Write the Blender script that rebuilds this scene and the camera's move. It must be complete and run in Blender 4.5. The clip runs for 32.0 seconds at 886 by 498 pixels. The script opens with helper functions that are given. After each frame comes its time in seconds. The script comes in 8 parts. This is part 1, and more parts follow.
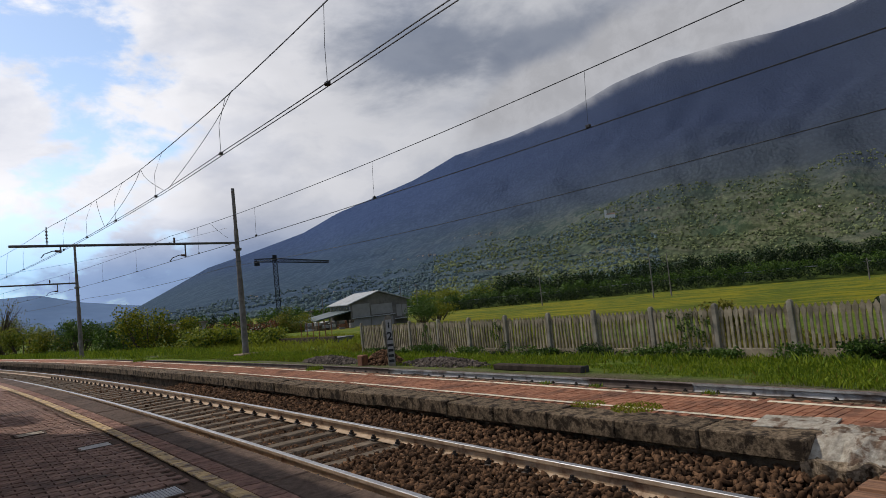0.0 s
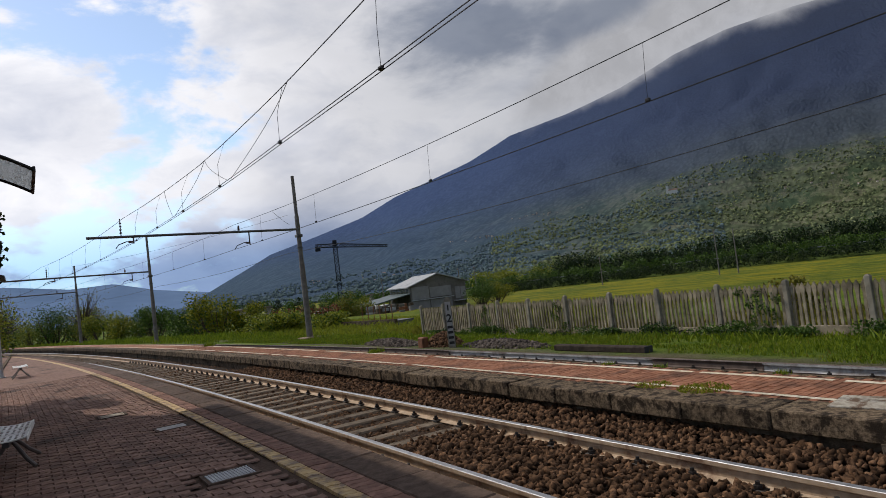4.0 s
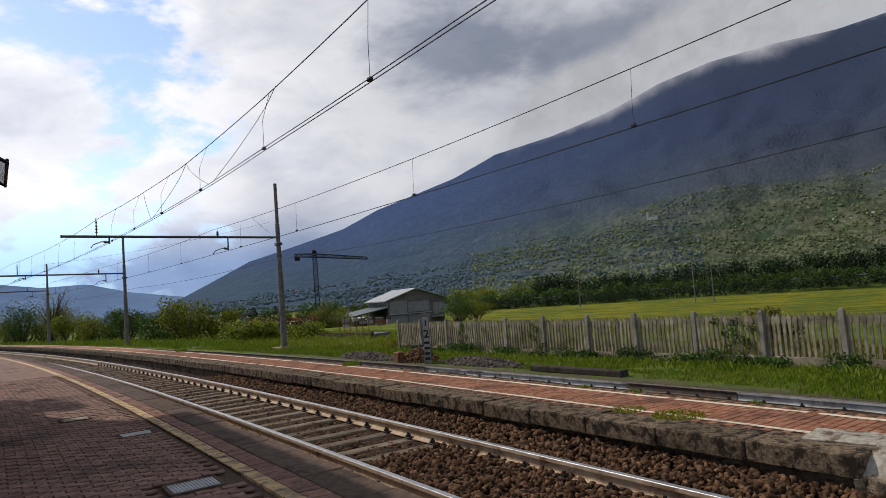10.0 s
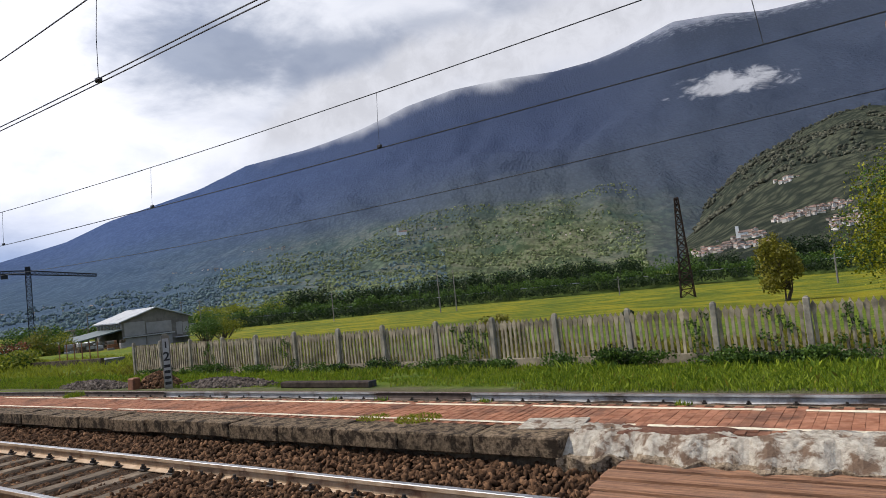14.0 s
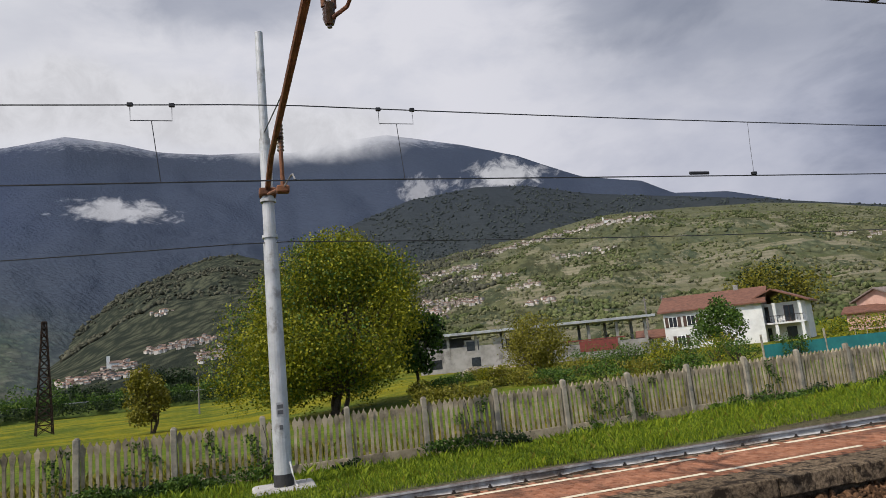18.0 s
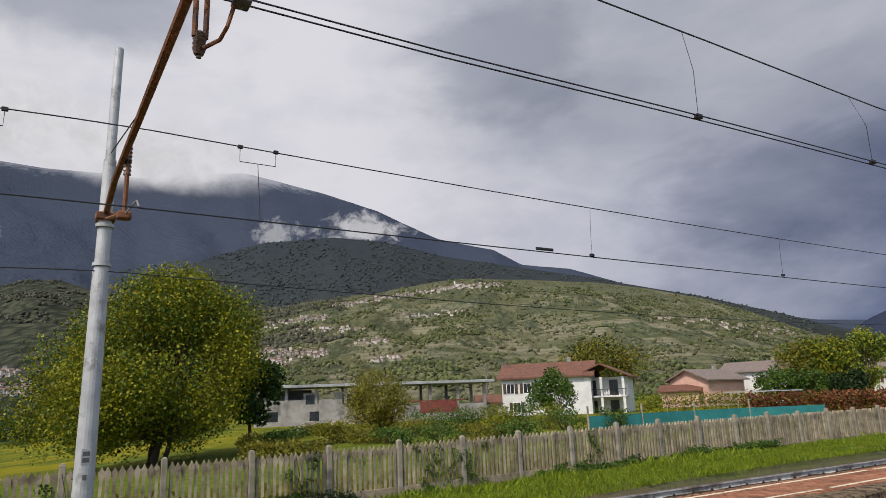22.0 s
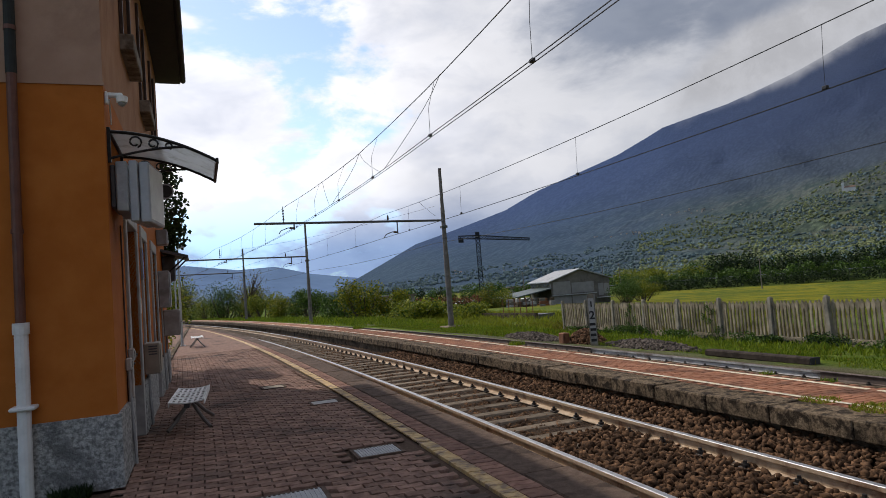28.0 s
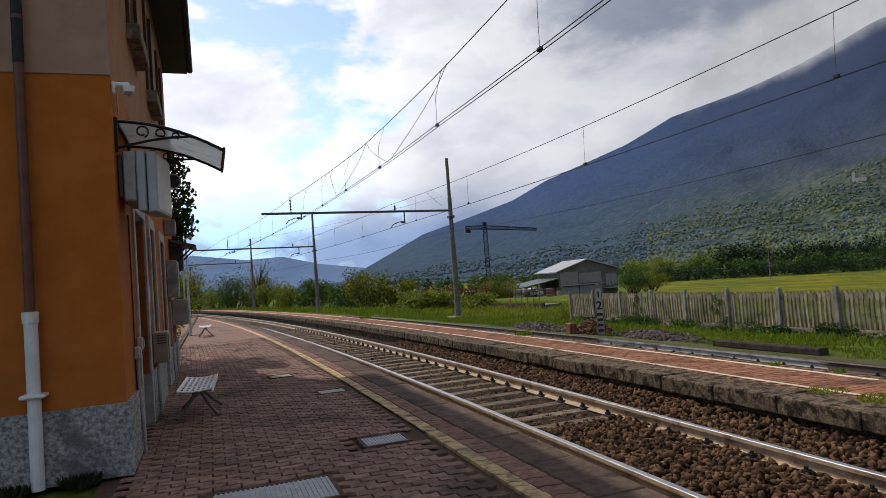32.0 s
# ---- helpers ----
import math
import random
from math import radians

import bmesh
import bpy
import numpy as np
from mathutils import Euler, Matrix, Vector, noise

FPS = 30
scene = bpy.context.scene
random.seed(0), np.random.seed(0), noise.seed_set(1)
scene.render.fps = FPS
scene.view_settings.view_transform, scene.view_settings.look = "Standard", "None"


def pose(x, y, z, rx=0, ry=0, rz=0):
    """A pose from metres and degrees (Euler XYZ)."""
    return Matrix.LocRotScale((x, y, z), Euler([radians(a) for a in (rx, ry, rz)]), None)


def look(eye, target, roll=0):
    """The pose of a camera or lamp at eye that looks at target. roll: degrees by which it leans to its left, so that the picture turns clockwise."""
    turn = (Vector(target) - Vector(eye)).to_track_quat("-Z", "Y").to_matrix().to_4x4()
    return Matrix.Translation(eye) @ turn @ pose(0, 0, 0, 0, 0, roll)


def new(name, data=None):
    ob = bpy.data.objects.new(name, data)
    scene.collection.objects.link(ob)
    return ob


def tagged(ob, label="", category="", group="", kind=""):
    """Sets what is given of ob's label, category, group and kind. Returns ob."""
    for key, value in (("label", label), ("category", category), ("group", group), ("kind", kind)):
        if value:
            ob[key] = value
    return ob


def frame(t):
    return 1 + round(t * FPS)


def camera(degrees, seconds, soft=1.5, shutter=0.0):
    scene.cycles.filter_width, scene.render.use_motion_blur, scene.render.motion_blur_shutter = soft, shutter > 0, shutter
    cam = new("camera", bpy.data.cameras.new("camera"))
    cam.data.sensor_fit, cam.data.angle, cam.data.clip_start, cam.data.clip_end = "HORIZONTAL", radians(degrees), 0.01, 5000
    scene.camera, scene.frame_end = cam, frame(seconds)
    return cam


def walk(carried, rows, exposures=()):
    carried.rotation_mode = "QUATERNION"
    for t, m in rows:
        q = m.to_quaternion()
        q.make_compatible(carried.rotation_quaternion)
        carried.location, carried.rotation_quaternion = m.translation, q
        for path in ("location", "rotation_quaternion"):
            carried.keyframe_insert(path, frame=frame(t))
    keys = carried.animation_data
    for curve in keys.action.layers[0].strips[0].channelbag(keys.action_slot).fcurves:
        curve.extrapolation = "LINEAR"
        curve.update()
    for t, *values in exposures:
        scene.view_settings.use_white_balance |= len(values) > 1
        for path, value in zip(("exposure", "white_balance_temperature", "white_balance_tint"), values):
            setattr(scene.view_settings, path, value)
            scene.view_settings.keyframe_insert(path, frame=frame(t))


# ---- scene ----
cam = camera(67.97, 32.0, 0.75)
# seconds, eye, turn in degrees
PATH = [
    (0.0, 0.154, -0.017, 1.576, 93.83, 5.87, -37.55),
    (0.5, 0.164, -0.021, 1.570, 92.60, 8.58, -36.01),
    (1.0, 0.179, -0.017, 1.572, 93.18, 7.82, -35.47),
    (1.5, 0.173, -0.018, 1.576, 92.49, 7.56, -36.77),
    (2.0, 0.160, -0.015, 1.584, 93.63, 5.12, -36.71),
    (2.5, 0.137, 0.011, 1.591, 94.46, 5.44, -32.67),
    (3.0, 0.125, 0.020, 1.585, 94.69, 5.08, -30.55),
    (3.5, 0.137, 0.013, 1.590, 93.54, 5.58, -29.59),
    (4.0, 0.165, 0.000, 1.580, 92.82, 6.97, -32.44),
    (4.5, 0.195, -0.023, 1.580, 94.45, 5.37, -37.69),
    (6.5, 0.162, 0.059, 1.581, 93.74, 6.66, -34.94),
    (7.0, 0.184, 0.057, 1.584, 92.92, 5.84, -29.09),
    (7.5, 0.195, 0.046, 1.583, 93.33, 6.64, -27.35),
    (8.0, 0.207, 0.035, 1.579, 93.64, 6.09, -27.82),
    (8.5, 0.197, 0.045, 1.579, 93.69, 5.20, -28.73),
    (9.0, 0.203, 0.050, 1.581, 93.70, 4.54, -29.12),
    (9.5, 0.205, 0.036, 1.584, 94.48, 4.61, -31.08),
    (10.0, 0.197, 0.066, 1.576, 94.00, 4.40, -34.31),
    (10.5, 0.181, 0.089, 1.566, 92.93, 8.63, -38.99),
    (11.0, 0.157, 0.091, 1.555, 91.24, 5.62, -42.33),
    (11.5, 0.176, 0.025, 1.558, 90.97, 5.49, -44.76),
    (12.0, 0.181, -0.040, 1.559, 90.99, 5.53, -45.30),
    (12.5, 0.169, -0.076, 1.567, 91.35, 6.41, -48.01),
    (13.0, 0.162, -0.099, 1.574, 93.43, 6.91, -53.01),
    (13.5, 0.139, -0.106, 1.566, 93.20, 5.69, -54.44),
    (14.0, 0.132, -0.115, 1.576, 93.32, 5.91, -55.56),
    (14.5, 0.139, -0.119, 1.581, 94.06, 5.27, -56.40),
    (15.0, 0.193, -0.145, 1.581, 96.07, 3.41, -65.77),
    (15.2, 0.216, -0.128, 1.581, 96.47, 2.75, -77.24),
    (15.5, 0.214, -0.098, 1.579, 97.82, 2.46, -96.39),
    (17.5, 0.142, -0.021, 1.590, 100.49, 6.67, -109.18),
    (18.0, 0.144, -0.025, 1.583, 99.16, 5.58, -106.65),
    (18.5, 0.146, -0.029, 1.585, 99.79, 6.17, -105.51),
    (19.0, 0.135, -0.026, 1.598, 102.90, 5.30, -105.21),
    (19.5, 0.141, -0.033, 1.591, 99.95, 4.79, -113.53),
    (20.0, 0.138, -0.039, 1.584, 98.47, 4.70, -120.85),
    (20.5, 0.129, -0.044, 1.577, 99.33, 2.55, -124.95),
    (21.0, 0.134, -0.045, 1.582, 99.63, 2.44, -123.69),
    (21.5, 0.140, -0.037, 1.582, 101.48, 0.75, -122.27),
    (22.0, 0.116, -0.036, 1.582, 103.02, 2.04, -120.23),
    (22.5, 0.089, -0.067, 1.571, 103.26, 4.74, -115.38),
    (23.0, 0.039, -0.106, 1.571, 97.82, 5.27, -91.54),
    (23.2, 0.045, -0.096, 1.566, 96.53, 6.19, -77.63),
    (23.5, 0.075, -0.057, 1.541, 95.29, 7.32, -60.15),
    (23.8, 0.083, -0.014, 1.542, 93.22, 7.96, -51.26),
    (24.0, 0.083, -0.004, 1.552, 91.82, 6.88, -46.19),
    (24.5, 0.080, 0.010, 1.578, 92.52, 5.92, -30.70),
    (25.0, 0.102, -0.007, 1.586, 93.05, 5.35, -24.00),
    (25.5, 0.123, -0.020, 1.582, 93.09, 5.09, -22.57),
    (27.5, 0.117, -0.033, 1.581, 93.28, 5.24, -20.77),
    (28.0, 0.108, -0.011, 1.580, 93.42, 4.39, -20.18),
    (28.5, 0.100, -0.028, 1.582, 93.69, 4.30, -20.09),
    (29.0, 0.099, -0.028, 1.580, 94.27, 3.87, -20.26),
    (29.5, 0.099, -0.025, 1.579, 94.41, 3.54, -19.60),
    (30.0, 0.097, -0.023, 1.582, 94.58, 3.69, -19.40),
    (30.5, 0.112, -0.024, 1.578, 94.13, 4.75, -19.98),
    (31.0, 0.110, -0.012, 1.577, 93.54, 4.25, -20.16),
    (31.5, 0.119, -0.007, 1.580, 93.01, 4.04, -20.18),
    (32.0, 0.116, -0.005, 1.576, 92.61, 4.31, -19.56),
]
# seconds, stops, white balance
EXPOSURES = [(0.0, -0.86, 6400, 12), (8.0, -0.86, 6400, 12), (9.0, -0.82, 6400, 12), (10.0, -0.76, 6400, 12), (11.0, -0.46, 6380, 12), (13.0, -0.20, 6260, 13), (15.0, -0.10, 6260, 13), (19.0, -0.30, 6550, 12), (21.0, -0.20, 6600, 12), (23.0, -0.38, 6600, 13), (24.0, -0.42, 6430, 13), (25.0, -0.66, 6400, 12), (28.0, -0.64, 6400, 12), (32.0, -0.64, 6400, 12)]
walk(cam, [(r[0], pose(*r[1:])) for r in PATH], EXPOSURES)

# ---- world, sun and exposure ----
SUN_AZ, SUN_EL = -25.0, 48.0   # degrees from +y to the right; degrees up


def socket(tree, node, name, value):
    """Sets an input, or links it when value is another socket."""
    s = node.inputs[name]
    if isinstance(value, bpy.types.NodeSocket):
        tree.links.new(value, s)
    else:
        s.default_value = value


class Nodes:
    """A short way to write node trees."""

    def __init__(self, tree):
        self.t = tree

    def add(self, kind, ins=None, **props):
        n = self.t.nodes.new(kind)
        for k, v in props.items():
            setattr(n, k, v)
        for k, v in (ins or {}).items():
            socket(self.t, n, k, v)
        return n

    def math(self, op, a, b=0.0, clamp=False):
        n = self.add("ShaderNodeMath", {0: a, 1: b}, operation=op, use_clamp=clamp)
        return n.outputs[0]

    def noise(self, vec, scale, detail=4.0, rough=0.55, dist=0.0):
        return self.add("ShaderNodeTexNoise", {"Vector": vec, "Scale": scale, "Detail": detail, "Roughness": rough, "Distortion": dist}).outputs[0]

    def ramp(self, fac, stops):
        n = self.add("ShaderNodeValToRGB", {"Fac": fac})
        e = n.color_ramp.elements
        while len(e) < len(stops):
            e.new(0.5)
        for k, (p, c) in enumerate(stops):
            e[k].position, e[k].color = p, (c if len(c) == 4 else (*c, 1))
        return n.outputs[0]

    def mix(self, fac, a, b, blend="MIX"):
        n = self.add("ShaderNodeMix", {0: fac}, data_type="RGBA", blend_type=blend)
        socket(self.t, n, 6, a if isinstance(a, bpy.types.NodeSocket) else (*a, 1))
        socket(self.t, n, 7, b if isinstance(b, bpy.types.NodeSocket) else (*b, 1))
        return n.outputs[2]

    def span(self, v, a, b):
        """0 at a, 1 at b, smooth between."""
        return self.add("ShaderNodeMapRange", {"Value": v, "From Min": a, "From Max": b}, interpolation_type="SMOOTHSTEP").outputs[0]


def build_world():
    w = bpy.data.worlds.new("sky")
    scene.world = w
    w.use_nodes = True
    n = Nodes(w.node_tree)
    out, bg = w.node_tree.nodes["World Output"], w.node_tree.nodes["Background"]
    sky = n.add("ShaderNodeTexSky", sky_type="NISHITA")
    sky.sun_disc = False
    sky.sun_elevation, sky.sun_rotation = radians(SUN_EL), radians(SUN_AZ)
    sky.altitude, sky.dust_density = 300, 0.6
    blue = n.mix(1.0, sky.outputs[0], (0.285, 0.275, 0.26), "MULTIPLY")
    way = n.add("ShaderNodeTexCoord").outputs["Generated"]
    xyz = n.add("ShaderNodeSeparateXYZ", {0: way})
    x, y, z = xyz.outputs
    # clouds lie on a plane high above: divide by the height
    lift = n.math("ADD", n.math("MAXIMUM", z, 0.0), 0.80)
    flat = n.add("ShaderNodeCombineXYZ", {0: n.math("DIVIDE", x, lift), 1: n.math("DIVIDE", y, lift), 2: n.math("MULTIPLY", z, 1.6)}).outputs[0]
    big = n.noise(flat, 3.6, 8.0, 0.56, 0.15)
    fine = n.noise(flat, 11.0, 8.0, 0.60, 0.2)
    body = n.math("ADD", n.math("MULTIPLY", big, 0.7), n.math("MULTIPLY", fine, 0.3))
    az = n.add("ShaderNodeMath", {0: x, 1: y}, operation="ARCTAN2").outputs[0]
    # the cover closes from the valley's left end to the right
    cover = n.add("ShaderNodeMapRange", {"Value": az, "From Min": 0.12, "From Max": 0.60, "To Min": -0.004, "To Max": 0.2}, interpolation_type="SMOOTHSTEP").outputs[0]
    dens = n.span(n.math("ADD", body, cover), 0.435, 0.520)
    # white towards the sun, light grey across the valley, slate where rain falls far right
    wander = n.math("MULTIPLY", n.math("SUBTRACT", big, 0.5), 0.55)
    turn = n.add("ShaderNodeMapRange", {"Value": n.math("ADD", az, wander), "From Min": -3.1416, "From Max": 3.1416}).outputs[0]
    tone = n.ramp(turn, [(0.0000, (0.85, 0.86, 0.90)), (0.1667, (0.92, 0.93, 0.96)), (0.2778, (1.0, 1.0, 1.02)), (0.3472, (1.75, 1.75, 1.75)), (0.5222, (1.70, 1.70, 1.73)), (0.5694, (1.20, 1.21, 1.25)), (0.6167, (0.93, 0.95, 0.99)), (0.6667, (0.81, 0.83, 0.87)), (0.7194, (0.8, 0.81, 0.85)), (0.8278, (0.78, 0.79, 0.85)), (0.8861, (0.5, 0.53, 0.63)), (0.9306, (0.14, 0.18, 0.3)), (0.9778, (0.2, 0.25, 0.38))])
    # overhead, out of view, grey cloud is added to hold down the fill light
    tone = n.mix(n.span(z, 0.50, 0.80), tone, (0.66, 0.68, 0.73))
    shade = n.noise(flat, 3.2, 7.0, 0.52, 0.25)
    grey = n.mix(n.math("MULTIPLY", n.span(shade, 0.46, 0.72), 0.42), (1.0, 1.0, 1.0), (0.50, 0.54, 0.63))
    puff = n.ramp(n.noise(flat, 8.5, 8.0, 0.58, 0.3), [(0.30, (0.74, 0.77, 0.83)), (0.55, (1.0, 1.0, 1.0))])
    # the rain hangs low; higher up the sky is light again
    tone = n.mix(n.math("MULTIPLY", n.span(z, 0.24, 0.44), n.span(az, 1.9, 2.4)), tone, (0.50, 0.53, 0.60))
    cloud = n.mix(1.0, grey, tone, "MULTIPLY")
    cloud = n.mix(n.add("ShaderNodeMapRange", {"Value": az, "From Min": 0.4, "From Max": 1.6, "To Min": 0.85, "To Max": 0.45}).outputs[0], cloud, puff, "MULTIPLY")
    # veiled and bluer low over the valley's end
    veil = n.math("MULTIPLY", n.span(z, 0.17, 0.06), n.span(az, 0.75, 0.35))
    cloud = n.mix(veil, cloud, n.mix(1.0, cloud, (0.30, 0.42, 0.64), "MULTIPLY"))
    blue = n.mix(veil, blue, n.mix(1.0, blue, (0.42, 0.58, 0.85), "MULTIPLY"))
    # heavier cloud bellies: bearing, height, their spread, depth
    el = n.math("ARCSINE", z)
    edge = n.math("MULTIPLY", n.math("SUBTRACT", n.noise(flat, 6.0, 8.0, 0.58, 0.3), 0.5), 2.4)
    heavy = None
    for a_, e_, wa, we, k_ in ((38, 21.5, 8, 5.0, 0.9), (50, 19.0, 9, 3.2, 0.85), (57, 21, 5, 2.0, 0.5), (65, 25.5, 5, 3.0, 0.7), (88, 31, 10, 3.5, 0.55), (127, 29, 9, 5, 0.5), (150, 15, 12, 5, 0.5)):
        u = n.math("DIVIDE", n.math("SUBTRACT", az, radians(a_)), radians(wa))
        v = n.math("DIVIDE", n.math("SUBTRACT", el, radians(e_)), radians(we))
        r = n.math("ADD", n.math("SQRT", n.math("ADD", n.math("MULTIPLY", u, u), n.math("MULTIPLY", v, v))), edge)
        one = n.math("MULTIPLY", n.span(n.math("SUBTRACT", 1.35, r), 0.0, 0.9), k_)
        heavy = one if heavy is None else n.math("MAXIMUM", heavy, one)
    cloud = n.mix(heavy, cloud, n.mix(1.0, cloud, (0.36, 0.41, 0.50), "MULTIPLY"))
    col = n.mix(dens, blue, cloud)
    n.t.links.new(col, bg.inputs["Color"])
    bg.inputs["Strength"].default_value = 1.06


build_world()
sun = new("sun", bpy.data.lights.new("sun", "SUN"))
sun.data.energy, sun.data.angle, sun.data.color = 4.6, radians(0.6), (1.0, 0.93, 0.82)
_a, _e = radians(SUN_AZ), radians(SUN_EL)
sun.matrix_world = look((0, 0, 60), (-math.sin(_a) * math.cos(_e), -math.cos(_a) * math.cos(_e), 60 - math.sin(_e)))
scene.view_settings.exposure = 0.0

# ---- materials ----
def material(name, rough=0.8, metal=0.0):
    m = bpy.data.materials.new(name)
    m.use_nodes = True
    n = Nodes(m.node_tree)
    bsdf = m.node_tree.nodes["Principled BSDF"]
    bsdf.inputs["Roughness"].default_value, bsdf.inputs["Metallic"].default_value = rough, metal
    return m, n, bsdf


def surface(name, a, b, scale=6.0, rough=0.85, metal=0.0, bump=0.3, bump_scale=60.0, depth=0.01, stain=None, stain_scale=0.8, stain_at=(0.52, 0.68), vary=0.0, detail=6.0, spec=None):
    """Two tones of one material with grain, stains at a larger scale, relief, and a piece-to-piece difference."""
    m, n, bsdf = material(name, rough, metal)
    pos = n.add("ShaderNodeNewGeometry").outputs["Position"]
    col = n.mix(n.span(n.noise(pos, scale, detail, 0.62), 0.3, 0.7), a, b)
    if stain:
        col = n.mix(n.span(n.noise(pos, stain_scale, 7.0, 0.65, 0.3), *stain_at), col, stain)
    if vary:
        rnd = n.add("ShaderNodeObjectInfo").outputs["Random"]
        isl = n.add("ShaderNodeNewGeometry").outputs["Random Per Island"]
        r = n.math("FRACT", n.math("ADD", rnd, isl))
        k = n.add("ShaderNodeMapRange", {"Value": r, "To Min": 1 - vary, "To Max": 1 + vary}).outputs[0]
        g = n.add("ShaderNodeCombineColor", {0: k, 1: k, 2: k}).outputs[0]
        col = n.mix(1.0, col, g, "MULTIPLY")
    n.t.links.new(col, bsdf.inputs["Base Color"])
    if bump:
        h = n.noise(pos, bump_scale, 6.0, 0.65)
        b_ = n.add("ShaderNodeBump", {"Height": h, "Strength": bump, "Distance": depth}).outputs[0]
        n.t.links.new(b_, bsdf.inputs["Normal"])
    if spec is None and rough >= 0.86 and not metal:
        spec = 0.12
    if spec is not None:
        bsdf.inputs["Specular IOR Level"].default_value = spec
    return m


def leaf(name, a, b, vary=0.35, trans=0.24):
    """Leaves: both faces, some light comes through."""
    m, n, bsdf = material(name, 0.6)
    isl = n.add("ShaderNodeNewGeometry").outputs["Random Per Island"]
    pos = n.add("ShaderNodeNewGeometry").outputs["Position"]
    f = n.math("ADD", n.math("MULTIPLY", isl, 0.6), n.math("MULTIPLY", n.noise(pos, 0.9, 3.0), 0.4))
    col = n.mix(n.span(f, 0.2, 0.8), a, b)
    n.t.links.new(col, bsdf.inputs["Base Color"])
    bsdf.inputs["Specular IOR Level"].default_value = 0.25
    tr = n.add("ShaderNodeBsdfTranslucent", {"Color": col})
    mixer = n.add("ShaderNodeMixShader", {0: trans, 1: bsdf.outputs[0], 2: tr.outputs[0]})
    n.t.links.new(mixer.outputs[0], m.node_tree.nodes["Material Output"].inputs["Surface"])
    return m


def wood(name, a, b):
    """Planks: grain and cracks drawn out along the board, some dirt."""
    m, n, bsdf = material(name, 0.85)
    pos = n.add("ShaderNodeNewGeometry").outputs["Position"]
    long = n.add("ShaderNodeMapping", {"Vector": pos, "Scale": (26.0, 1.3, 26.0)}).outputs[0]
    grain = n.noise(long, 1.0, 8.0, 0.7, 0.6)
    col = n.mix(n.span(grain, 0.32, 0.66), a, b)
    crack = n.span(n.noise(long, 2.3, 4.0, 0.5, 0.2), 0.66, 0.70)
    col = n.mix(crack, col, (0.03, 0.016, 0.010))
    col = n.mix(n.span(n.noise(pos, 2.2, 6.0, 0.7), 0.54, 0.74), col, (0.15, 0.09, 0.06))
    n.t.links.new(col, bsdf.inputs["Base Color"])
    n.t.links.new(n.add("ShaderNodeBump", {"Height": grain, "Strength": 0.6, "Distance": 0.012}).outputs[0], bsdf.inputs["Normal"])
    return m


M = {}
M["asphalt"] = surface("asphalt", (0.055, 0.052, 0.05), (0.10, 0.095, 0.09), 14)
M["paver"] = surface("grey-red paver", (0.145, 0.084, 0.063), (0.265, 0.165, 0.127), 9, 0.86, stain=(0.0714, 0.0521, 0.0437), stain_scale=0.7, vary=0.26, bump=0.4, bump_scale=140, depth=0.004)
M["paver_red"] = surface("red paver", (0.160, 0.084, 0.063), (0.265, 0.150, 0.113), 9, 0.86, stain=(0.0756, 0.0521, 0.042), stain_scale=0.8, vary=0.26, bump=0.4, bump_scale=140, depth=0.004)
M["paver_yellow"] = surface("worn yellow paint on pavers", (0.40, 0.25, 0.09), (0.52, 0.38, 0.19), 12, 0.8, stain=(0.20, 0.135, 0.09), stain_scale=5.0, stain_at=(0.46, 0.62), vary=0.16, bump=0.3, bump_scale=140, depth=0.004)
M["island_red"] = surface("red island paver", (0.22, 0.088, 0.048), (0.34, 0.165, 0.100), 8, 0.88, stain=(0.12, 0.062, 0.042), stain_scale=1.3, stain_at=(0.48, 0.68), vary=0.15, bump=0.3, bump_scale=120, depth=0.004)
M["white_line"] = surface("worn cream paint", (0.60, 0.52, 0.36), (0.74, 0.67, 0.52), 14, 0.8, stain=(0.30, 0.18, 0.12), stain_scale=4.5, stain_at=(0.55, 0.66), vary=0.08, bump=0.2)
M["joint"] = surface("sand joints", (0.06, 0.038, 0.027), (0.11, 0.074, 0.054), 30, 0.95)
M["coping"] = surface("weathered mossy concrete coping", (0.060, 0.043, 0.027), (0.215, 0.160, 0.105), 26, 0.93, stain=(0.026, 0.019, 0.013), stain_scale=7.0, stain_at=(0.46, 0.60), vary=0.16, bump=0.9, bump_scale=55, depth=0.014)
M["coping_dark"] = surface("dark brown concrete border", (0.0714, 0.047, 0.0353), (0.13, 0.0907, 0.0689), 11, 0.9, stain=(0.042, 0.0286, 0.0218), stain_scale=2.2, vary=0.18, bump=0.5, bump_scale=60, depth=0.008)
M["wall_old"] = surface("damp concrete wall", (0.060, 0.045, 0.031), (0.15, 0.115, 0.08), 9, 0.95, stain=(0.028, 0.021, 0.015), stain_scale=2.0, stain_at=(0.44, 0.66), bump=0.8, bump_scale=30, depth=0.02)
M["mortar"] = surface("pale broken mortar", (0.28, 0.245, 0.195), (0.48, 0.44, 0.365), 16, 0.95, stain=(0.15, 0.10, 0.068), stain_scale=5.0, stain_at=(0.48, 0.60), bump=1.0, bump_scale=34, depth=0.02)
M["rubble"] = surface("brown crumbling rubble", (0.13, 0.095, 0.062), (0.38, 0.30, 0.21), 26, 0.95, stain=(0.05, 0.035, 0.023), stain_scale=9.0, stain_at=(0.54, 0.64), bump=1.0, bump_scale=40, depth=0.03)
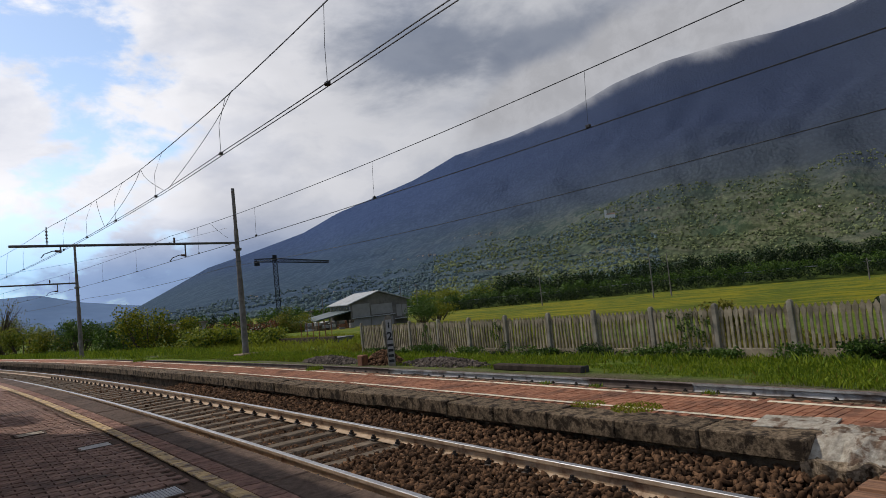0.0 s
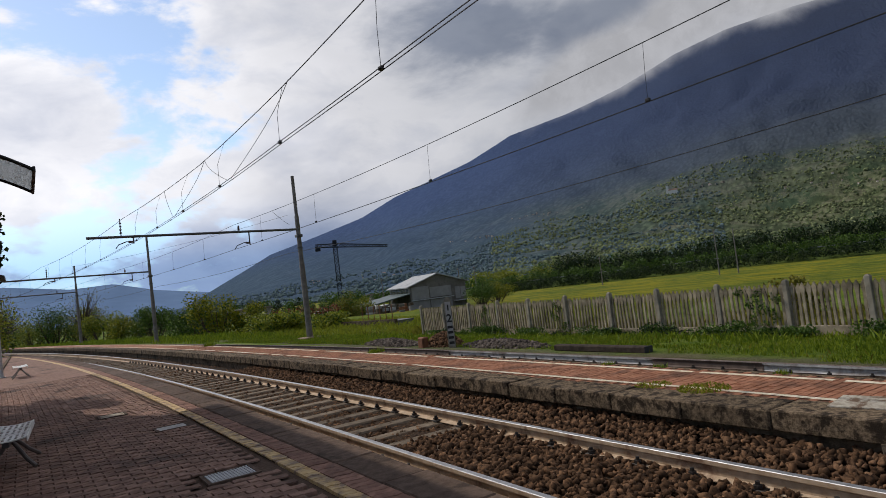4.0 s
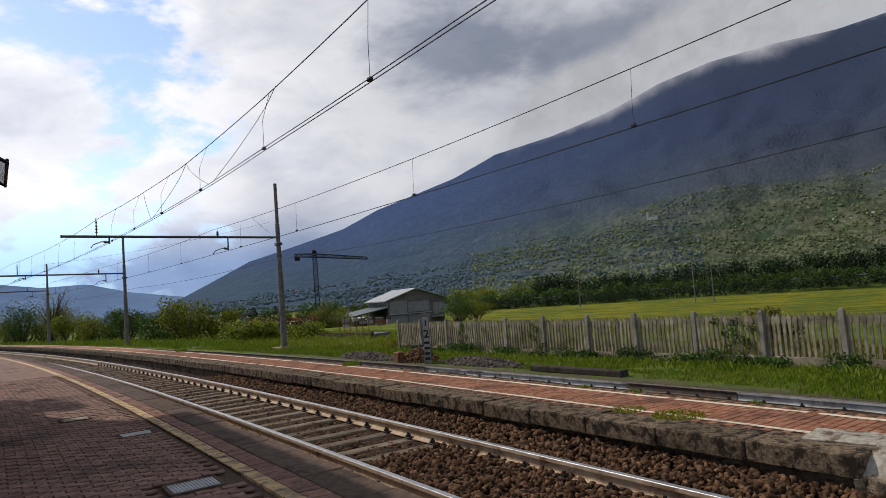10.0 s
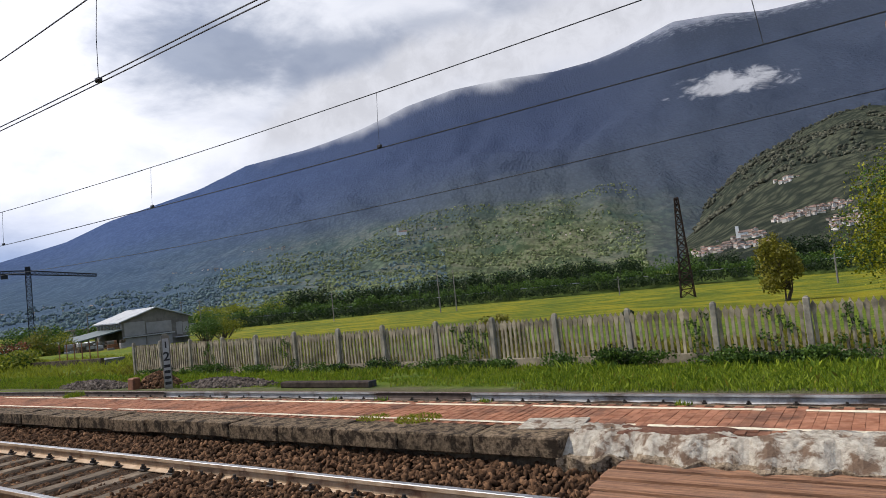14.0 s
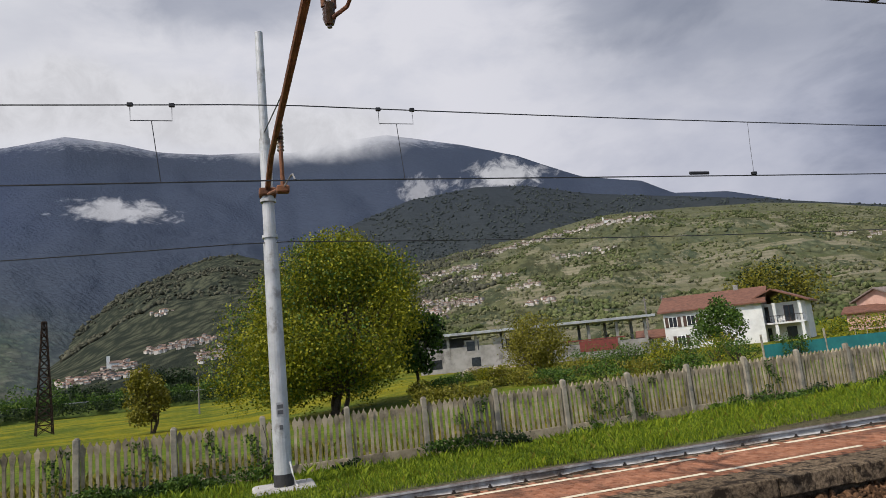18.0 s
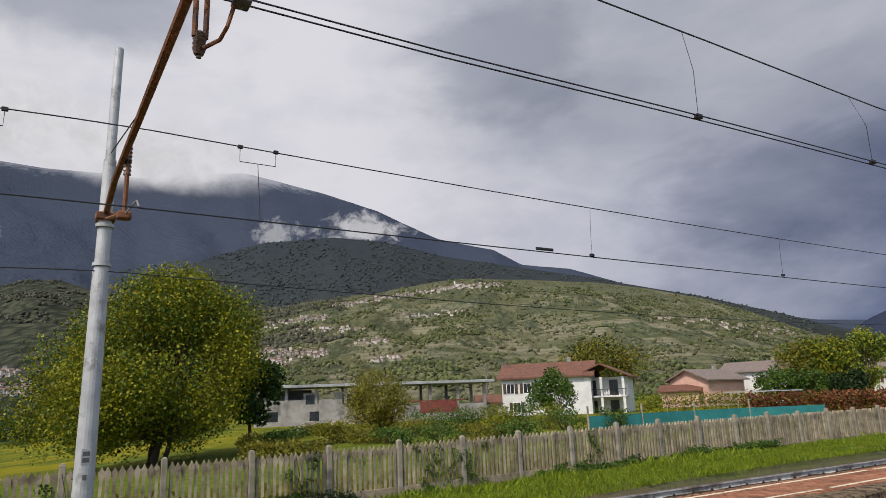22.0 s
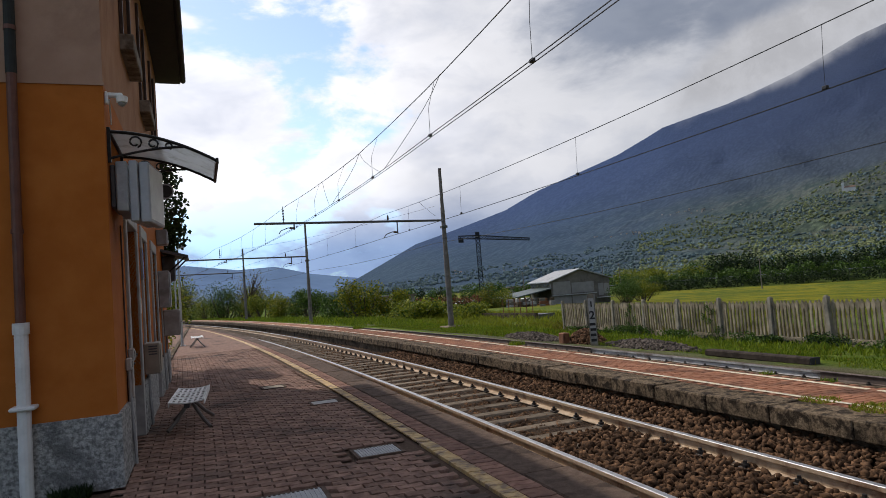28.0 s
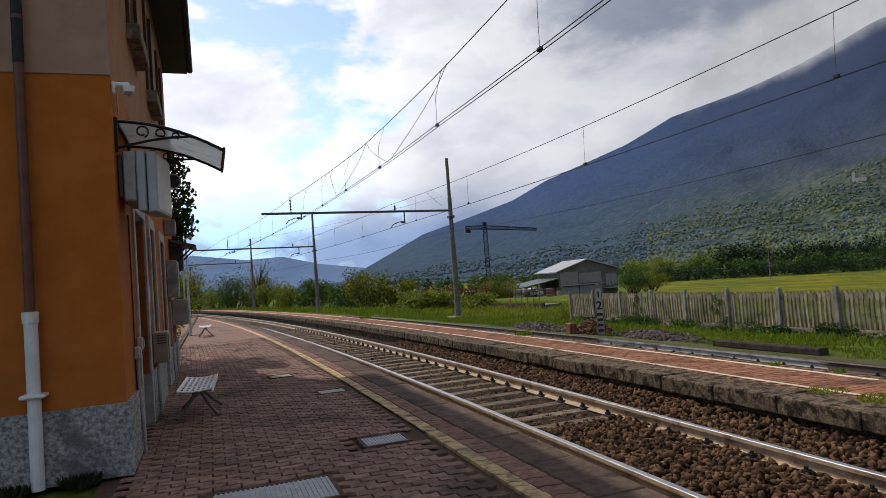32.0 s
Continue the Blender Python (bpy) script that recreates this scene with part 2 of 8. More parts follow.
M["bare_red"] = surface("bare red-brown bedding", (0.085, 0.040, 0.026), (0.15, 0.075, 0.05), 18, 0.95, stain=(0.22, 0.17, 0.13), stain_scale=6.0, stain_at=(0.60, 0.66), bump=0.8, bump_scale=50)
M["ballast"] = surface("rust-brown ballast stone", (0.030, 0.0155, 0.0085), (0.158, 0.088, 0.048), 11, 0.95, vary=0.65, bump=0.4, bump_scale=90)
M["ballast_bed"] = surface("ballast bed", (0.0118, 0.00756, 0.00504), (0.084, 0.0521, 0.0319), 30, 0.97, stain=(0.0134, 0.00924, 0.00672), stain_scale=1.2, bump=1.0, bump_scale=24, depth=0.05)
M["rail_head"] = surface("polished rail steel", (0.26, 0.26, 0.27), (0.40, 0.40, 0.41), 10, 0.52, 1.0, bump=0.05)
M["rail_side"] = surface("pale rust on rail web", (0.36, 0.25, 0.155), (0.52, 0.39, 0.265), 7, 0.8, stain=(0.18, 0.095, 0.052), stain_scale=2.4, bump=0.2)
M["rail_white"] = surface("whitewashed rail web", (0.32, 0.315, 0.31), (0.50, 0.495, 0.485), 5, 0.7, stain=(0.16, 0.13, 0.11), stain_scale=1.4, stain_at=(0.48, 0.66), bump=0.15)
M["rail_dark"] = surface("brown rail web", (0.07, 0.05, 0.04), (0.14, 0.10, 0.08), 5, 0.75, bump=0.2)
M["sleeper"] = surface("grey-brown concrete sleeper", (0.109, 0.084, 0.0605), (0.202, 0.16, 0.118), 8, 0.9, stain=(0.0504, 0.0336, 0.0218), stain_scale=4.0, vary=0.25, bump=0.4, bump_scale=50)
M["clip"] = surface("oily black clip", (0.02, 0.017, 0.015), (0.05, 0.04, 0.035), 20, 0.6, 0.5)
M["plank"] = wood("reddish crossing plank", (0.085, 0.036, 0.018), (0.30, 0.155, 0.082))
M["orange"] = surface("orange-brown plaster", (0.37, 0.110, 0.020), (0.44, 0.145, 0.030), 2.2, 0.92, stain=(0.33, 0.105, 0.02), stain_scale=0.5, bump=0.22, bump_scale=90, depth=0.006)
M["pinkish"] = surface("faded pink-brown plaster", (0.35, 0.215, 0.155), (0.42, 0.27, 0.20), 2.0, 0.92, stain=(0.28, 0.17, 0.125), stain_scale=0.6, bump=0.2, bump_scale=90, depth=0.006)
M["roughcast"] = surface("grey roughcast", (0.16, 0.16, 0.155), (0.58, 0.575, 0.56), 26, 0.95, bump=1.0, bump_scale=42, depth=0.035, stain=(0.16, 0.16, 0.16), stain_scale=1.5)
M["trim_grey"] = surface("grey stone trim", (0.33, 0.32, 0.31), (0.46, 0.45, 0.43), 6, 0.85, stain=(0.25, 0.24, 0.22), bump=0.2)
M["eave"] = surface("dark brown eaves", (0.010, 0.007, 0.006), (0.02, 0.015, 0.012), 6, 0.8)
M["iron"] = surface("black wrought iron", (0.012, 0.012, 0.012), (0.03, 0.028, 0.026), 20, 0.5, 0.6)
M["brown_pipe"] = surface("brown painted pipe", (0.085, 0.026, 0.014), (0.125, 0.042, 0.024), 8, 0.5)
M["pipe_dark"] = surface("dark green-black pipe paint", (0.008, 0.010, 0.009), (0.016, 0.018, 0.016), 8, 0.75)
M["white_pipe"] = surface("white plastic pipe", (0.60, 0.60, 0.60), (0.72, 0.72, 0.72), 8, 0.45, stain=(0.45, 0.44, 0.42))
M["white_paint"] = surface("white paint", (0.70, 0.70, 0.69), (0.82, 0.82, 0.80), 6, 0.6, stain=(0.55, 0.53, 0.50))
M["grey_paint"] = surface("grey painted metal", (0.24, 0.245, 0.25), (0.34, 0.345, 0.35), 8, 0.55, stain=(0.18, 0.175, 0.17))
M["dark_grey"] = surface("dark grey metal", (0.05, 0.05, 0.055), (0.09, 0.09, 0.095), 8, 0.5)
M["crane_steel"] = surface("blue-black crane steel", (0.012, 0.014, 0.020), (0.026, 0.029, 0.038), 4, 0.9)
M["pylon_rust"] = surface("dark rusty lattice steel", (0.014, 0.010, 0.008), (0.040, 0.024, 0.017), 2, 0.95)
M["mast_grey"] = surface("galvanised mast", (0.34, 0.35, 0.36), (0.47, 0.48, 0.49), 3, 0.6, 0.25, stain=(0.22, 0.215, 0.20), stain_scale=2.2, bump=0.1)
M["pole_dark"] = surface("dull steel pole", (0.12, 0.105, 0.095), (0.2, 0.18, 0.165), 4, 0.65, 0.3, bump=0.1)
M["rust"] = surface("rusted steel tube", (0.13, 0.05, 0.022), (0.24, 0.10, 0.045), 7, 0.8, 0.2, stain=(0.07, 0.03, 0.018), stain_scale=3.0)
M["wire"] = surface("dark copper wire", (0.018, 0.018, 0.02), (0.03, 0.03, 0.032), 5, 0.5, 0.5, bump=0)
M["porcelain"] = surface("brown glass insulator", (0.05, 0.028, 0.02), (0.09, 0.05, 0.035), 9, 0.25)
M["fence"] = surface("weathered concrete fence", (0.20, 0.165, 0.114), (0.355, 0.300, 0.215), 4.0, 0.93, stain=(0.105, 0.090, 0.066), stain_scale=1.6, stain_at=(0.48, 0.72), vary=0.24, bump=0.4, bump_scale=45)
M["post"] = surface("grey concrete post", (0.20, 0.178, 0.138), (0.315, 0.282, 0.222), 4.0, 0.93, stain=(0.111, 0.106, 0.0935), stain_scale=1.3, vary=0.12, bump=0.4, bump_scale=40)
M["stone_dark"] = surface("dark timber baulk", (0.025, 0.019, 0.015), (0.06, 0.046, 0.037), 6, 0.9, bump=0.5, bump_scale=30)
M["gravel"] = surface("grey-brown gravel", (0.045, 0.036, 0.03), (0.13, 0.108, 0.092), 9, 0.95, vary=0.5)
M["bark"] = surface("dark bark", (0.045, 0.034, 0.026), (0.10, 0.078, 0.06), 9, 0.95, bump=0.8, bump_scale=25, depth=0.03)
M["leaf_lime"] = leaf("fresh yellow-green leaves", (0.086, 0.104, 0.005), (0.27, 0.258, 0.010))
M["leaf_green"] = leaf("green leaves", (0.022, 0.055, 0.008), (0.085, 0.145, 0.018))
M["leaf_dark"] = leaf("dark green leaves", (0.006, 0.017, 0.005), (0.024, 0.046, 0.010))
M["leaf_olive"] = leaf("olive spring leaves", (0.095, 0.092, 0.010), (0.205, 0.185, 0.018))
M["leaf_red"] = leaf("red hedge leaves", (0.090, 0.026, 0.013), (0.225, 0.080, 0.036))
M["leaf_yellow"] = leaf("yellow-green leaves", (0.13, 0.155, 0.010), (0.27, 0.285, 0.022))
M["grass_blade"] = leaf("grass blades", (0.072, 0.125, 0.006), (0.22, 0.275, 0.016))
M["tile_red"] = surface("brown roof tiles", (0.10, 0.042, 0.026), (0.17, 0.075, 0.048), 2.0, 0.85, stain=(0.08, 0.038, 0.027), stain_scale=0.5, bump=0.3, bump_scale=6, depth=0.05)
M["tile_grey"] = surface("grey-brown roof tiles", (0.13, 0.10, 0.09), (0.2, 0.16, 0.14), 2.0, 0.85, bump=0.3, bump_scale=6, depth=0.05)
M["house_white"] = surface("white house render", (0.52, 0.52, 0.51), (0.62, 0.62, 0.60), 1.0, 0.9, stain=(0.45, 0.44, 0.42), stain_scale=0.3)
M["house_pink"] = surface("pink house render", (0.50, 0.30, 0.24), (0.58, 0.37, 0.30), 1.0, 0.9, stain=(0.44, 0.27, 0.22), stain_scale=0.3)
M["house_grey"] = surface("grey concrete wall", (0.20, 0.19, 0.175), (0.32, 0.305, 0.285), 0.8, 0.92, stain=(0.13, 0.12, 0.11), stain_scale=0.5)
M["barn_wall"] = surface("grey sheet wall", (0.10, 0.09, 0.08), (0.16, 0.145, 0.13), 0.9, 0.85, stain=(0.075, 0.07, 0.062), stain_scale=0.4)
M["barn_panel"] = surface("paler grey panel", (0.20, 0.195, 0.19), (0.26, 0.25, 0.245), 0.9, 0.8)
M["barn_roof"] = surface("pale sheet roof", (0.26, 0.27, 0.28), (0.36, 0.37, 0.38), 0.9, 0.6, 0.2, stain=(0.19, 0.195, 0.2), stain_scale=0.4)
M["lean_roof"] = surface("dark green sheet roof", (0.035, 0.055, 0.055), (0.06, 0.085, 0.085), 0.9, 0.5, 0.1)
M["window_dark"] = surface("dark window glass", (0.015, 0.017, 0.02), (0.03, 0.034, 0.04), 3, 0.12)
M["shutter"] = surface("dark brown shutter", (0.04, 0.02, 0.013), (0.075, 0.04, 0.026), 6, 0.7)
M["teal"] = surface("teal mesh sheet", (0.010, 0.13, 0.135), (0.018, 0.19, 0.19), 1.2, 0.7)
M["red_paint"] = surface("faded red paint", (0.12, 0.022, 0.018), (0.19, 0.04, 0.03), 2.0, 0.7)
M["car_white"] = surface("white car paint", (0.7, 0.7, 0.7), (0.8, 0.8, 0.8), 2, 0.3)
M["car_grey"] = surface("grey car paint", (0.25, 0.26, 0.28), (0.33, 0.34, 0.36), 2, 0.3, 0.3)
M["rubber"] = surface("black rubber", (0.015, 0.015, 0.015), (0.03, 0.03, 0.03), 9, 0.8)
M["blue_paint"] = surface("blue enamel", (0.010, 0.06, 0.36), (0.016, 0.08, 0.44), 5, 0.35)


def ground_material():
    """Soil and grass of the field, with yellow flowers far out and mown stripes."""
    m, n, bsdf = material("field", 0.95)
    pos = n.add("ShaderNodeNewGeometry").outputs["Position"]
    xyz = n.add("ShaderNodeSeparateXYZ", {0: pos})
    col = n.mix(n.span(n.noise(pos, 1.7, 6.0, 0.65), 0.35, 0.65), (0.060, 0.105, 0.010), (0.135, 0.18, 0.018))
    far = n.span(xyz.outputs[0], 26.0, 60.0)
    bloom = n.mix(n.span(n.noise(pos, 0.09, 8.0, 0.78, 0.4), 0.42, 0.62), (0.060, 0.088, 0.008), (0.20, 0.178, 0.008))
    col = n.mix(far, col, bloom)
    dry = n.math("MULTIPLY", n.span(n.noise(pos, 0.35, 5.0, 0.65), 0.52, 0.70), 0.75)
    col = n.mix(dry, col, n.mix(far, (0.17, 0.14, 0.055), (0.20, 0.22, 0.02)))
    strip = n.math("ADD", xyz.outputs[0], n.math("MULTIPLY", n.math("SUBTRACT", n.noise(pos, 1.3, 6.0, 0.7), 0.5), 1.6))
    bare = n.math("MULTIPLY", n.span(strip, 11.55, 10.9), n.math("MULTIPLY", n.span(xyz.outputs[0], 10.4, 10.6), 0.7))
    col = n.mix(bare, col, n.mix(n.noise(pos, 24.0, 5.0, 0.7), (0.045, 0.036, 0.026), (0.17, 0.145, 0.11)))
    n.t.links.new(col, bsdf.inputs["Base Color"])
    h = n.noise(pos, 9.0, 6.0, 0.7)
    n.t.links.new(n.add("ShaderNodeBump", {"Height": h, "Strength": 0.9, "Distance": 0.12}).outputs[0], bsdf.inputs["Normal"])
    bsdf.inputs["Specular IOR Level"].default_value = 0.1
    return m


def mountain_material(name, low, mid, high, z1, z2, terraces=0.0, snow=0.0, far=None, woods=False, facing=62.0, hazy=None):
    """Woods on a slope: fresh green below, bare slate woods above with cloud shade and haze put into their colour, tree
    crowns as relief and colour.
    """
    m, n, bsdf = material(name, 1.0)
    pos = n.add("ShaderNodeNewGeometry").outputs["Position"]
    xyz = n.add("ShaderNodeSeparateXYZ", {0: pos})
    z = xyz.outputs[2]
    wide = n.math("MULTIPLY", n.math("SUBTRACT", n.noise(pos, 0.0016, 4.0, 0.6), 0.5), z1 * 1.5)
    fray = n.math("MULTIPLY", n.math("SUBTRACT", n.noise(pos, 0.011, 7.0, 0.72), 0.5), z1 * 0.7)
    h = n.math("ADD", n.math("ADD", z, wide), fray)
    # crowns stand upright on the slope: stretched uphill, so that they keep their height
    a = math.radians(facing)
    across = n.add("ShaderNodeVectorMath", {0: pos, 1: (math.cos(a), -math.sin(a), 0.0)}, operation="DOT_PRODUCT").outputs["Value"]
    uphill = n.add("ShaderNodeVectorMath", {0: pos, 1: (math.sin(a) * 0.22, math.cos(a) * 0.22, 0.0)}, operation="DOT_PRODUCT").outputs["Value"]
    slope = n.add("ShaderNodeCombineXYZ", {0: across, 1: uphill, 2: z}).outputs[0]
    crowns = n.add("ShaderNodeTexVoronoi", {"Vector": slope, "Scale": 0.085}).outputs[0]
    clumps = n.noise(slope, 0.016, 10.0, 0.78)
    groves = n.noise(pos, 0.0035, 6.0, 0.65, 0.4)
    # crown middles lighter, the gaps between crowns darkened in the colour
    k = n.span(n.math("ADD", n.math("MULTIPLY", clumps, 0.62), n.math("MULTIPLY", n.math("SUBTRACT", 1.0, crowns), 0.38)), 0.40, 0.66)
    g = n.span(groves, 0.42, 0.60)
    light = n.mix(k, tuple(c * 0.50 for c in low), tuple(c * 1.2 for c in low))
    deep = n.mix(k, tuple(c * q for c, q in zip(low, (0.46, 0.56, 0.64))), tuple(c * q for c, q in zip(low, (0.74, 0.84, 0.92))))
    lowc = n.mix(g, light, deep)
    if terraces:
        # small fields and vineyards on terraces, each with its own tone
        warp = n.add("ShaderNodeVectorMath", {0: pos, 1: n.add("ShaderNodeCombineXYZ", {0: n.math("MULTIPLY", clumps, 60.0), 1: n.math("MULTIPLY", groves, 60.0), 2: n.math("MULTIPLY", z, 1.6)}).outputs[0]}, operation="ADD").outputs[0]
        cell = n.add("ShaderNodeTexVoronoi", {"Vector": warp, "Scale": 0.019}).outputs["Color"]
        tone = n.add("ShaderNodeSeparateColor", {0: cell}).outputs[0]
        bands = n.math("SINE", n.math("MULTIPLY", n.math("ADD", z, n.math("MULTIPLY", clumps, 9.0)), 0.9))
        tc = n.ramp(tone, [(0.0, (0.065, 0.075, 0.036)), (0.3, (0.12, 0.122, 0.062)), (0.5, (0.20, 0.185, 0.12)), (0.75, (0.25, 0.225, 0.16)), (1.0, (0.08, 0.095, 0.042))])
        tc = n.mix(n.math("MULTIPLY", n.span(bands, -0.3, 0.7), 0.45), tc, (0.11, 0.11, 0.065))
        field = n.math("MULTIPLY", n.span(n.noise(pos, 0.0060, 6.0, 0.68, 0.3), 0.36, 0.46), n.span(clumps, 0.445, 0.51))
        lowc = n.mix(n.math("MULTIPLY", field, terraces), lowc, tc)
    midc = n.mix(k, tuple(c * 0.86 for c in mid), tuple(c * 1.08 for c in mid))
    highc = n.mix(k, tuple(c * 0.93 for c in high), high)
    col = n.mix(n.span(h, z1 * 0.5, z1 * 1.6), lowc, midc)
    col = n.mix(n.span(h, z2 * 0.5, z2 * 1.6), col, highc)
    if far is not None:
        # haze of distance painted into the woods: bluer further up the valley
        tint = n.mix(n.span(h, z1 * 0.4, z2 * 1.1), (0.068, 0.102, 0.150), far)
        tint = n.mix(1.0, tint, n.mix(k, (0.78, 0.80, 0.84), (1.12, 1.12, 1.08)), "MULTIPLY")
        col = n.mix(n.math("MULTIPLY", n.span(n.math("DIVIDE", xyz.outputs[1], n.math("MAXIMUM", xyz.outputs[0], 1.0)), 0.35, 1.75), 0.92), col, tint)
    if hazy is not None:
        # painted haze and cloud shade where the flank runs away behind the near hills
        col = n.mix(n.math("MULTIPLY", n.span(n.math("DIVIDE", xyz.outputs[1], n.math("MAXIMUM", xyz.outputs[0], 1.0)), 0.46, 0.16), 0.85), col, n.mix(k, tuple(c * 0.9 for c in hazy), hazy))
    if woods:
        # the end towards the valley is dark woodland, not fields
        w = n.span(n.math("ADD", xyz.outputs[1], n.math("MULTIPLY", n.math("SUBTRACT", clumps, 0.5), 500.0)), -350.0, 50.0)
        col = n.mix(w, col, n.mix(k, (0.028, 0.034, 0.027), (0.078, 0.083, 0.056)))
    if snow:
        frost = n.span(n.math("ADD", z, n.math("MULTIPLY", n.math("SUBTRACT", n.noise(pos, 0.02, 8.0, 0.75, 0.5), 0.5), 420.0)), snow, snow + 150)
        col = n.mix(n.math("MULTIPLY", frost, 0.38), col, (0.42, 0.44, 0.50))
    n.t.links.new(col, bsdf.inputs["Base Color"])
    hh = n.math("ADD", n.math("MULTIPLY", clumps, 1.0), n.math("MULTIPLY", crowns, -0.3))
    n.t.links.new(n.add("ShaderNodeBump", {"Height": hh, "Strength": 0.9, "Distance": 12.0}).outputs[0], bsdf.inputs["Normal"])
    bsdf.inputs["Specular IOR Level"].default_value = 0.0
    return m
# ---- building blocks ----
def link(name, bm, mat, parent=None, label="", smooth=False):
    me = bpy.data.meshes.new(name)
    bm.to_mesh(me)
    bm.free()
    return hang(name, me, mat, parent, label, smooth)


def hang(name, me, mat, parent=None, label="", smooth=False):
    if mat is not None and not me.materials:
        me.materials.append(mat)
    if smooth:
        me.polygons.foreach_set("use_smooth", [True] * len(me.polygons))
    ob = new(name, me)
    if parent is not None:
        ob.parent = parent
    if label:
        ob["label"] = label
    return ob


part = link


def thing(name, label, category, at=(0, 0, 0), turn=0.0, group="", kind=""):
    ob = new(name)
    ob.empty_display_size = 0.1
    ob.matrix_basis = pose(*at, 0, 0, turn)
    return tagged(ob, label, category, group, kind)


def add_box(bm, lo, hi, bevel=0.0, m=None):
    c = [(lo[k] + hi[k]) / 2 for k in range(3)]
    s = [abs(hi[k] - lo[k]) for k in range(3)]
    mat = Matrix.Translation(c) @ Matrix.Diagonal((*s, 1))
    if m is not None:
        mat = m @ mat
    r = bmesh.ops.create_cube(bm, size=1, matrix=mat)
    if bevel:
        es = list({e for v in r["verts"] for e in v.link_edges})
        bmesh.ops.bevel(bm, geom=es, offset=bevel, segments=1, affect="EDGES")
    return r


def box(lo, hi, bevel=0.0, m=None):
    bm = bmesh.new()
    add_box(bm, lo, hi, bevel, m)
    return bm


def add_rod(bm, a, b, r1, r2=None, seg=10):
    a, b = Vector(a), Vector(b)
    d = b - a
    q = d.to_track_quat("Z", "Y").to_matrix().to_4x4()
    return bmesh.ops.create_cone(bm, cap_ends=True, segments=seg, radius1=r1, radius2=r1 if r2 is None else r2, depth=d.length, matrix=Matrix.Translation((a + b) / 2) @ q)


def rod(a, b, r1, r2=None, seg=10):
    bm = bmesh.new()
    add_rod(bm, a, b, r1, r2, seg)
    return bm


def tube(points, r, seg=6):
    """A round tube along points, one mesh."""
    bm = bmesh.new()
    pts = [Vector(p) for p in points]
    rings = []
    for k, p in enumerate(pts):
        d = (pts[min(k + 1, len(pts) - 1)] - pts[max(k - 1, 0)]).normalized()
        u = d.cross((0, 0, 1)) if abs(d.z) < 0.95 else d.cross((1, 0, 0))
        u.normalize()
        v = u.cross(d)
        rings.append([bm.verts.new(p + r * (math.cos(a) * u + math.sin(a) * v)) for a in [2 * math.pi * j / seg for j in range(seg)]])
    for a, b in zip(rings, rings[1:]):
        for j in range(seg):
            bm.faces.new((a[j], a[(j + 1) % seg], b[(j + 1) % seg], b[j]))
    bm.faces.new(rings[0][::-1])
    bm.faces.new(rings[-1])
    bmesh.ops.recalc_face_normals(bm, faces=bm.faces)
    return bm


def from_lists(name, verts, faces, mat, parent=None, label="", smooth=False):
    me = bpy.data.meshes.new(name)
    me.from_pydata(verts, [], faces)
    me.update()
    return hang(name, me, mat, parent, label, smooth)


def polar(az, d, z=0.0):
    a = radians(az)
    return (d * math.sin(a), d * math.cos(a), z)


# ---- the line: straight, then bending left ----
BEND_AT, BEND_R = 8.0, 370.0


def rail_at(s, off, z=0.0):
    if s <= BEND_AT:
        return Vector((off, s, z))
    a = (s - BEND_AT) / BEND_R
    return Vector(((BEND_R + off) * math.cos(a) - BEND_R, BEND_AT + (BEND_R + off) * math.sin(a), z))


def rail_turn(s):
    return 0.0 if s <= BEND_AT else math.degrees((s - BEND_AT) / BEND_R)


def on_line(s, off, z=0.0, turn=0.0):
    p = rail_at(s, off, z)
    return pose(p.x, p.y, p.z, 0, 0, rail_turn(s) + turn)


def stations(s0, s1, step=2.0, bend_step=3.0):
    out = [s0]
    while out[-1] < s1 - 1e-6:
        out.append(min(s1, out[-1] + (step if out[-1] < BEND_AT else bend_step)))
    return out


def sweep(profile, s0, s1, step=4.0, closed=True):
    """A profile of (offset, height), swept along the line."""
    bm = bmesh.new()
    rings = [[bm.verts.new(rail_at(s, o, z)) for o, z in profile] for s in stations(s0, s1, step)]
    n = len(profile)
    for a, b in zip(rings, rings[1:]):
        for j in range(n if closed else n - 1):
            bm.faces.new((a[j], b[j], b[(j + 1) % n], a[(j + 1) % n]))
    if closed:
        bm.faces.new(rings[0])
        bm.faces.new(rings[-1][::-1])
    bmesh.ops.recalc_face_normals(bm, faces=bm.faces)
    return bm


# ---- ground ----
def smooth01(t):
    t = min(1.0, max(0.0, t))
    return t * t * (3 - 2 * t)


def field_height(off):
    """Height of the ground by distance beyond the line."""
    knots = ((-5000, -0.06), (1.5, -0.06), (2.4, -0.9), (10.72, -0.9), (10.85, -0.47), (12.4, -0.49), (14.6, -0.62), (16.0, -0.80), (24, -1.1), (45, -1.9), (115, -4.3), (230, -6.4), (300, -6.6), (5000, -6.6))
    for (a, za), (b, zb) in zip(knots, knots[1:]):
        if off <= b:
            return za + (zb - za) * (off - a) / (b - a)
    return knots[-1][1]


def line_shift(y):
    if y <= BEND_AT:
        return 0.0
    y = min(y, 150.0)
    return math.sqrt(BEND_R ** 2 - (y - BEND_AT) ** 2) - BEND_R


def raised(o, y, z):
    """The gardens towards the far right lie higher than the meadow."""
    if o > 10.9 and y < -4:
        z += 0.22 * smooth01((-4 - y) / 14) * (1 - smooth01((o - 16) / 30))
    if o > 16:
        k = smooth01((6 - y) / 26) * smooth01((o - 16) / 12)
        z += (max(z, -0.85) - z) * k
    return z


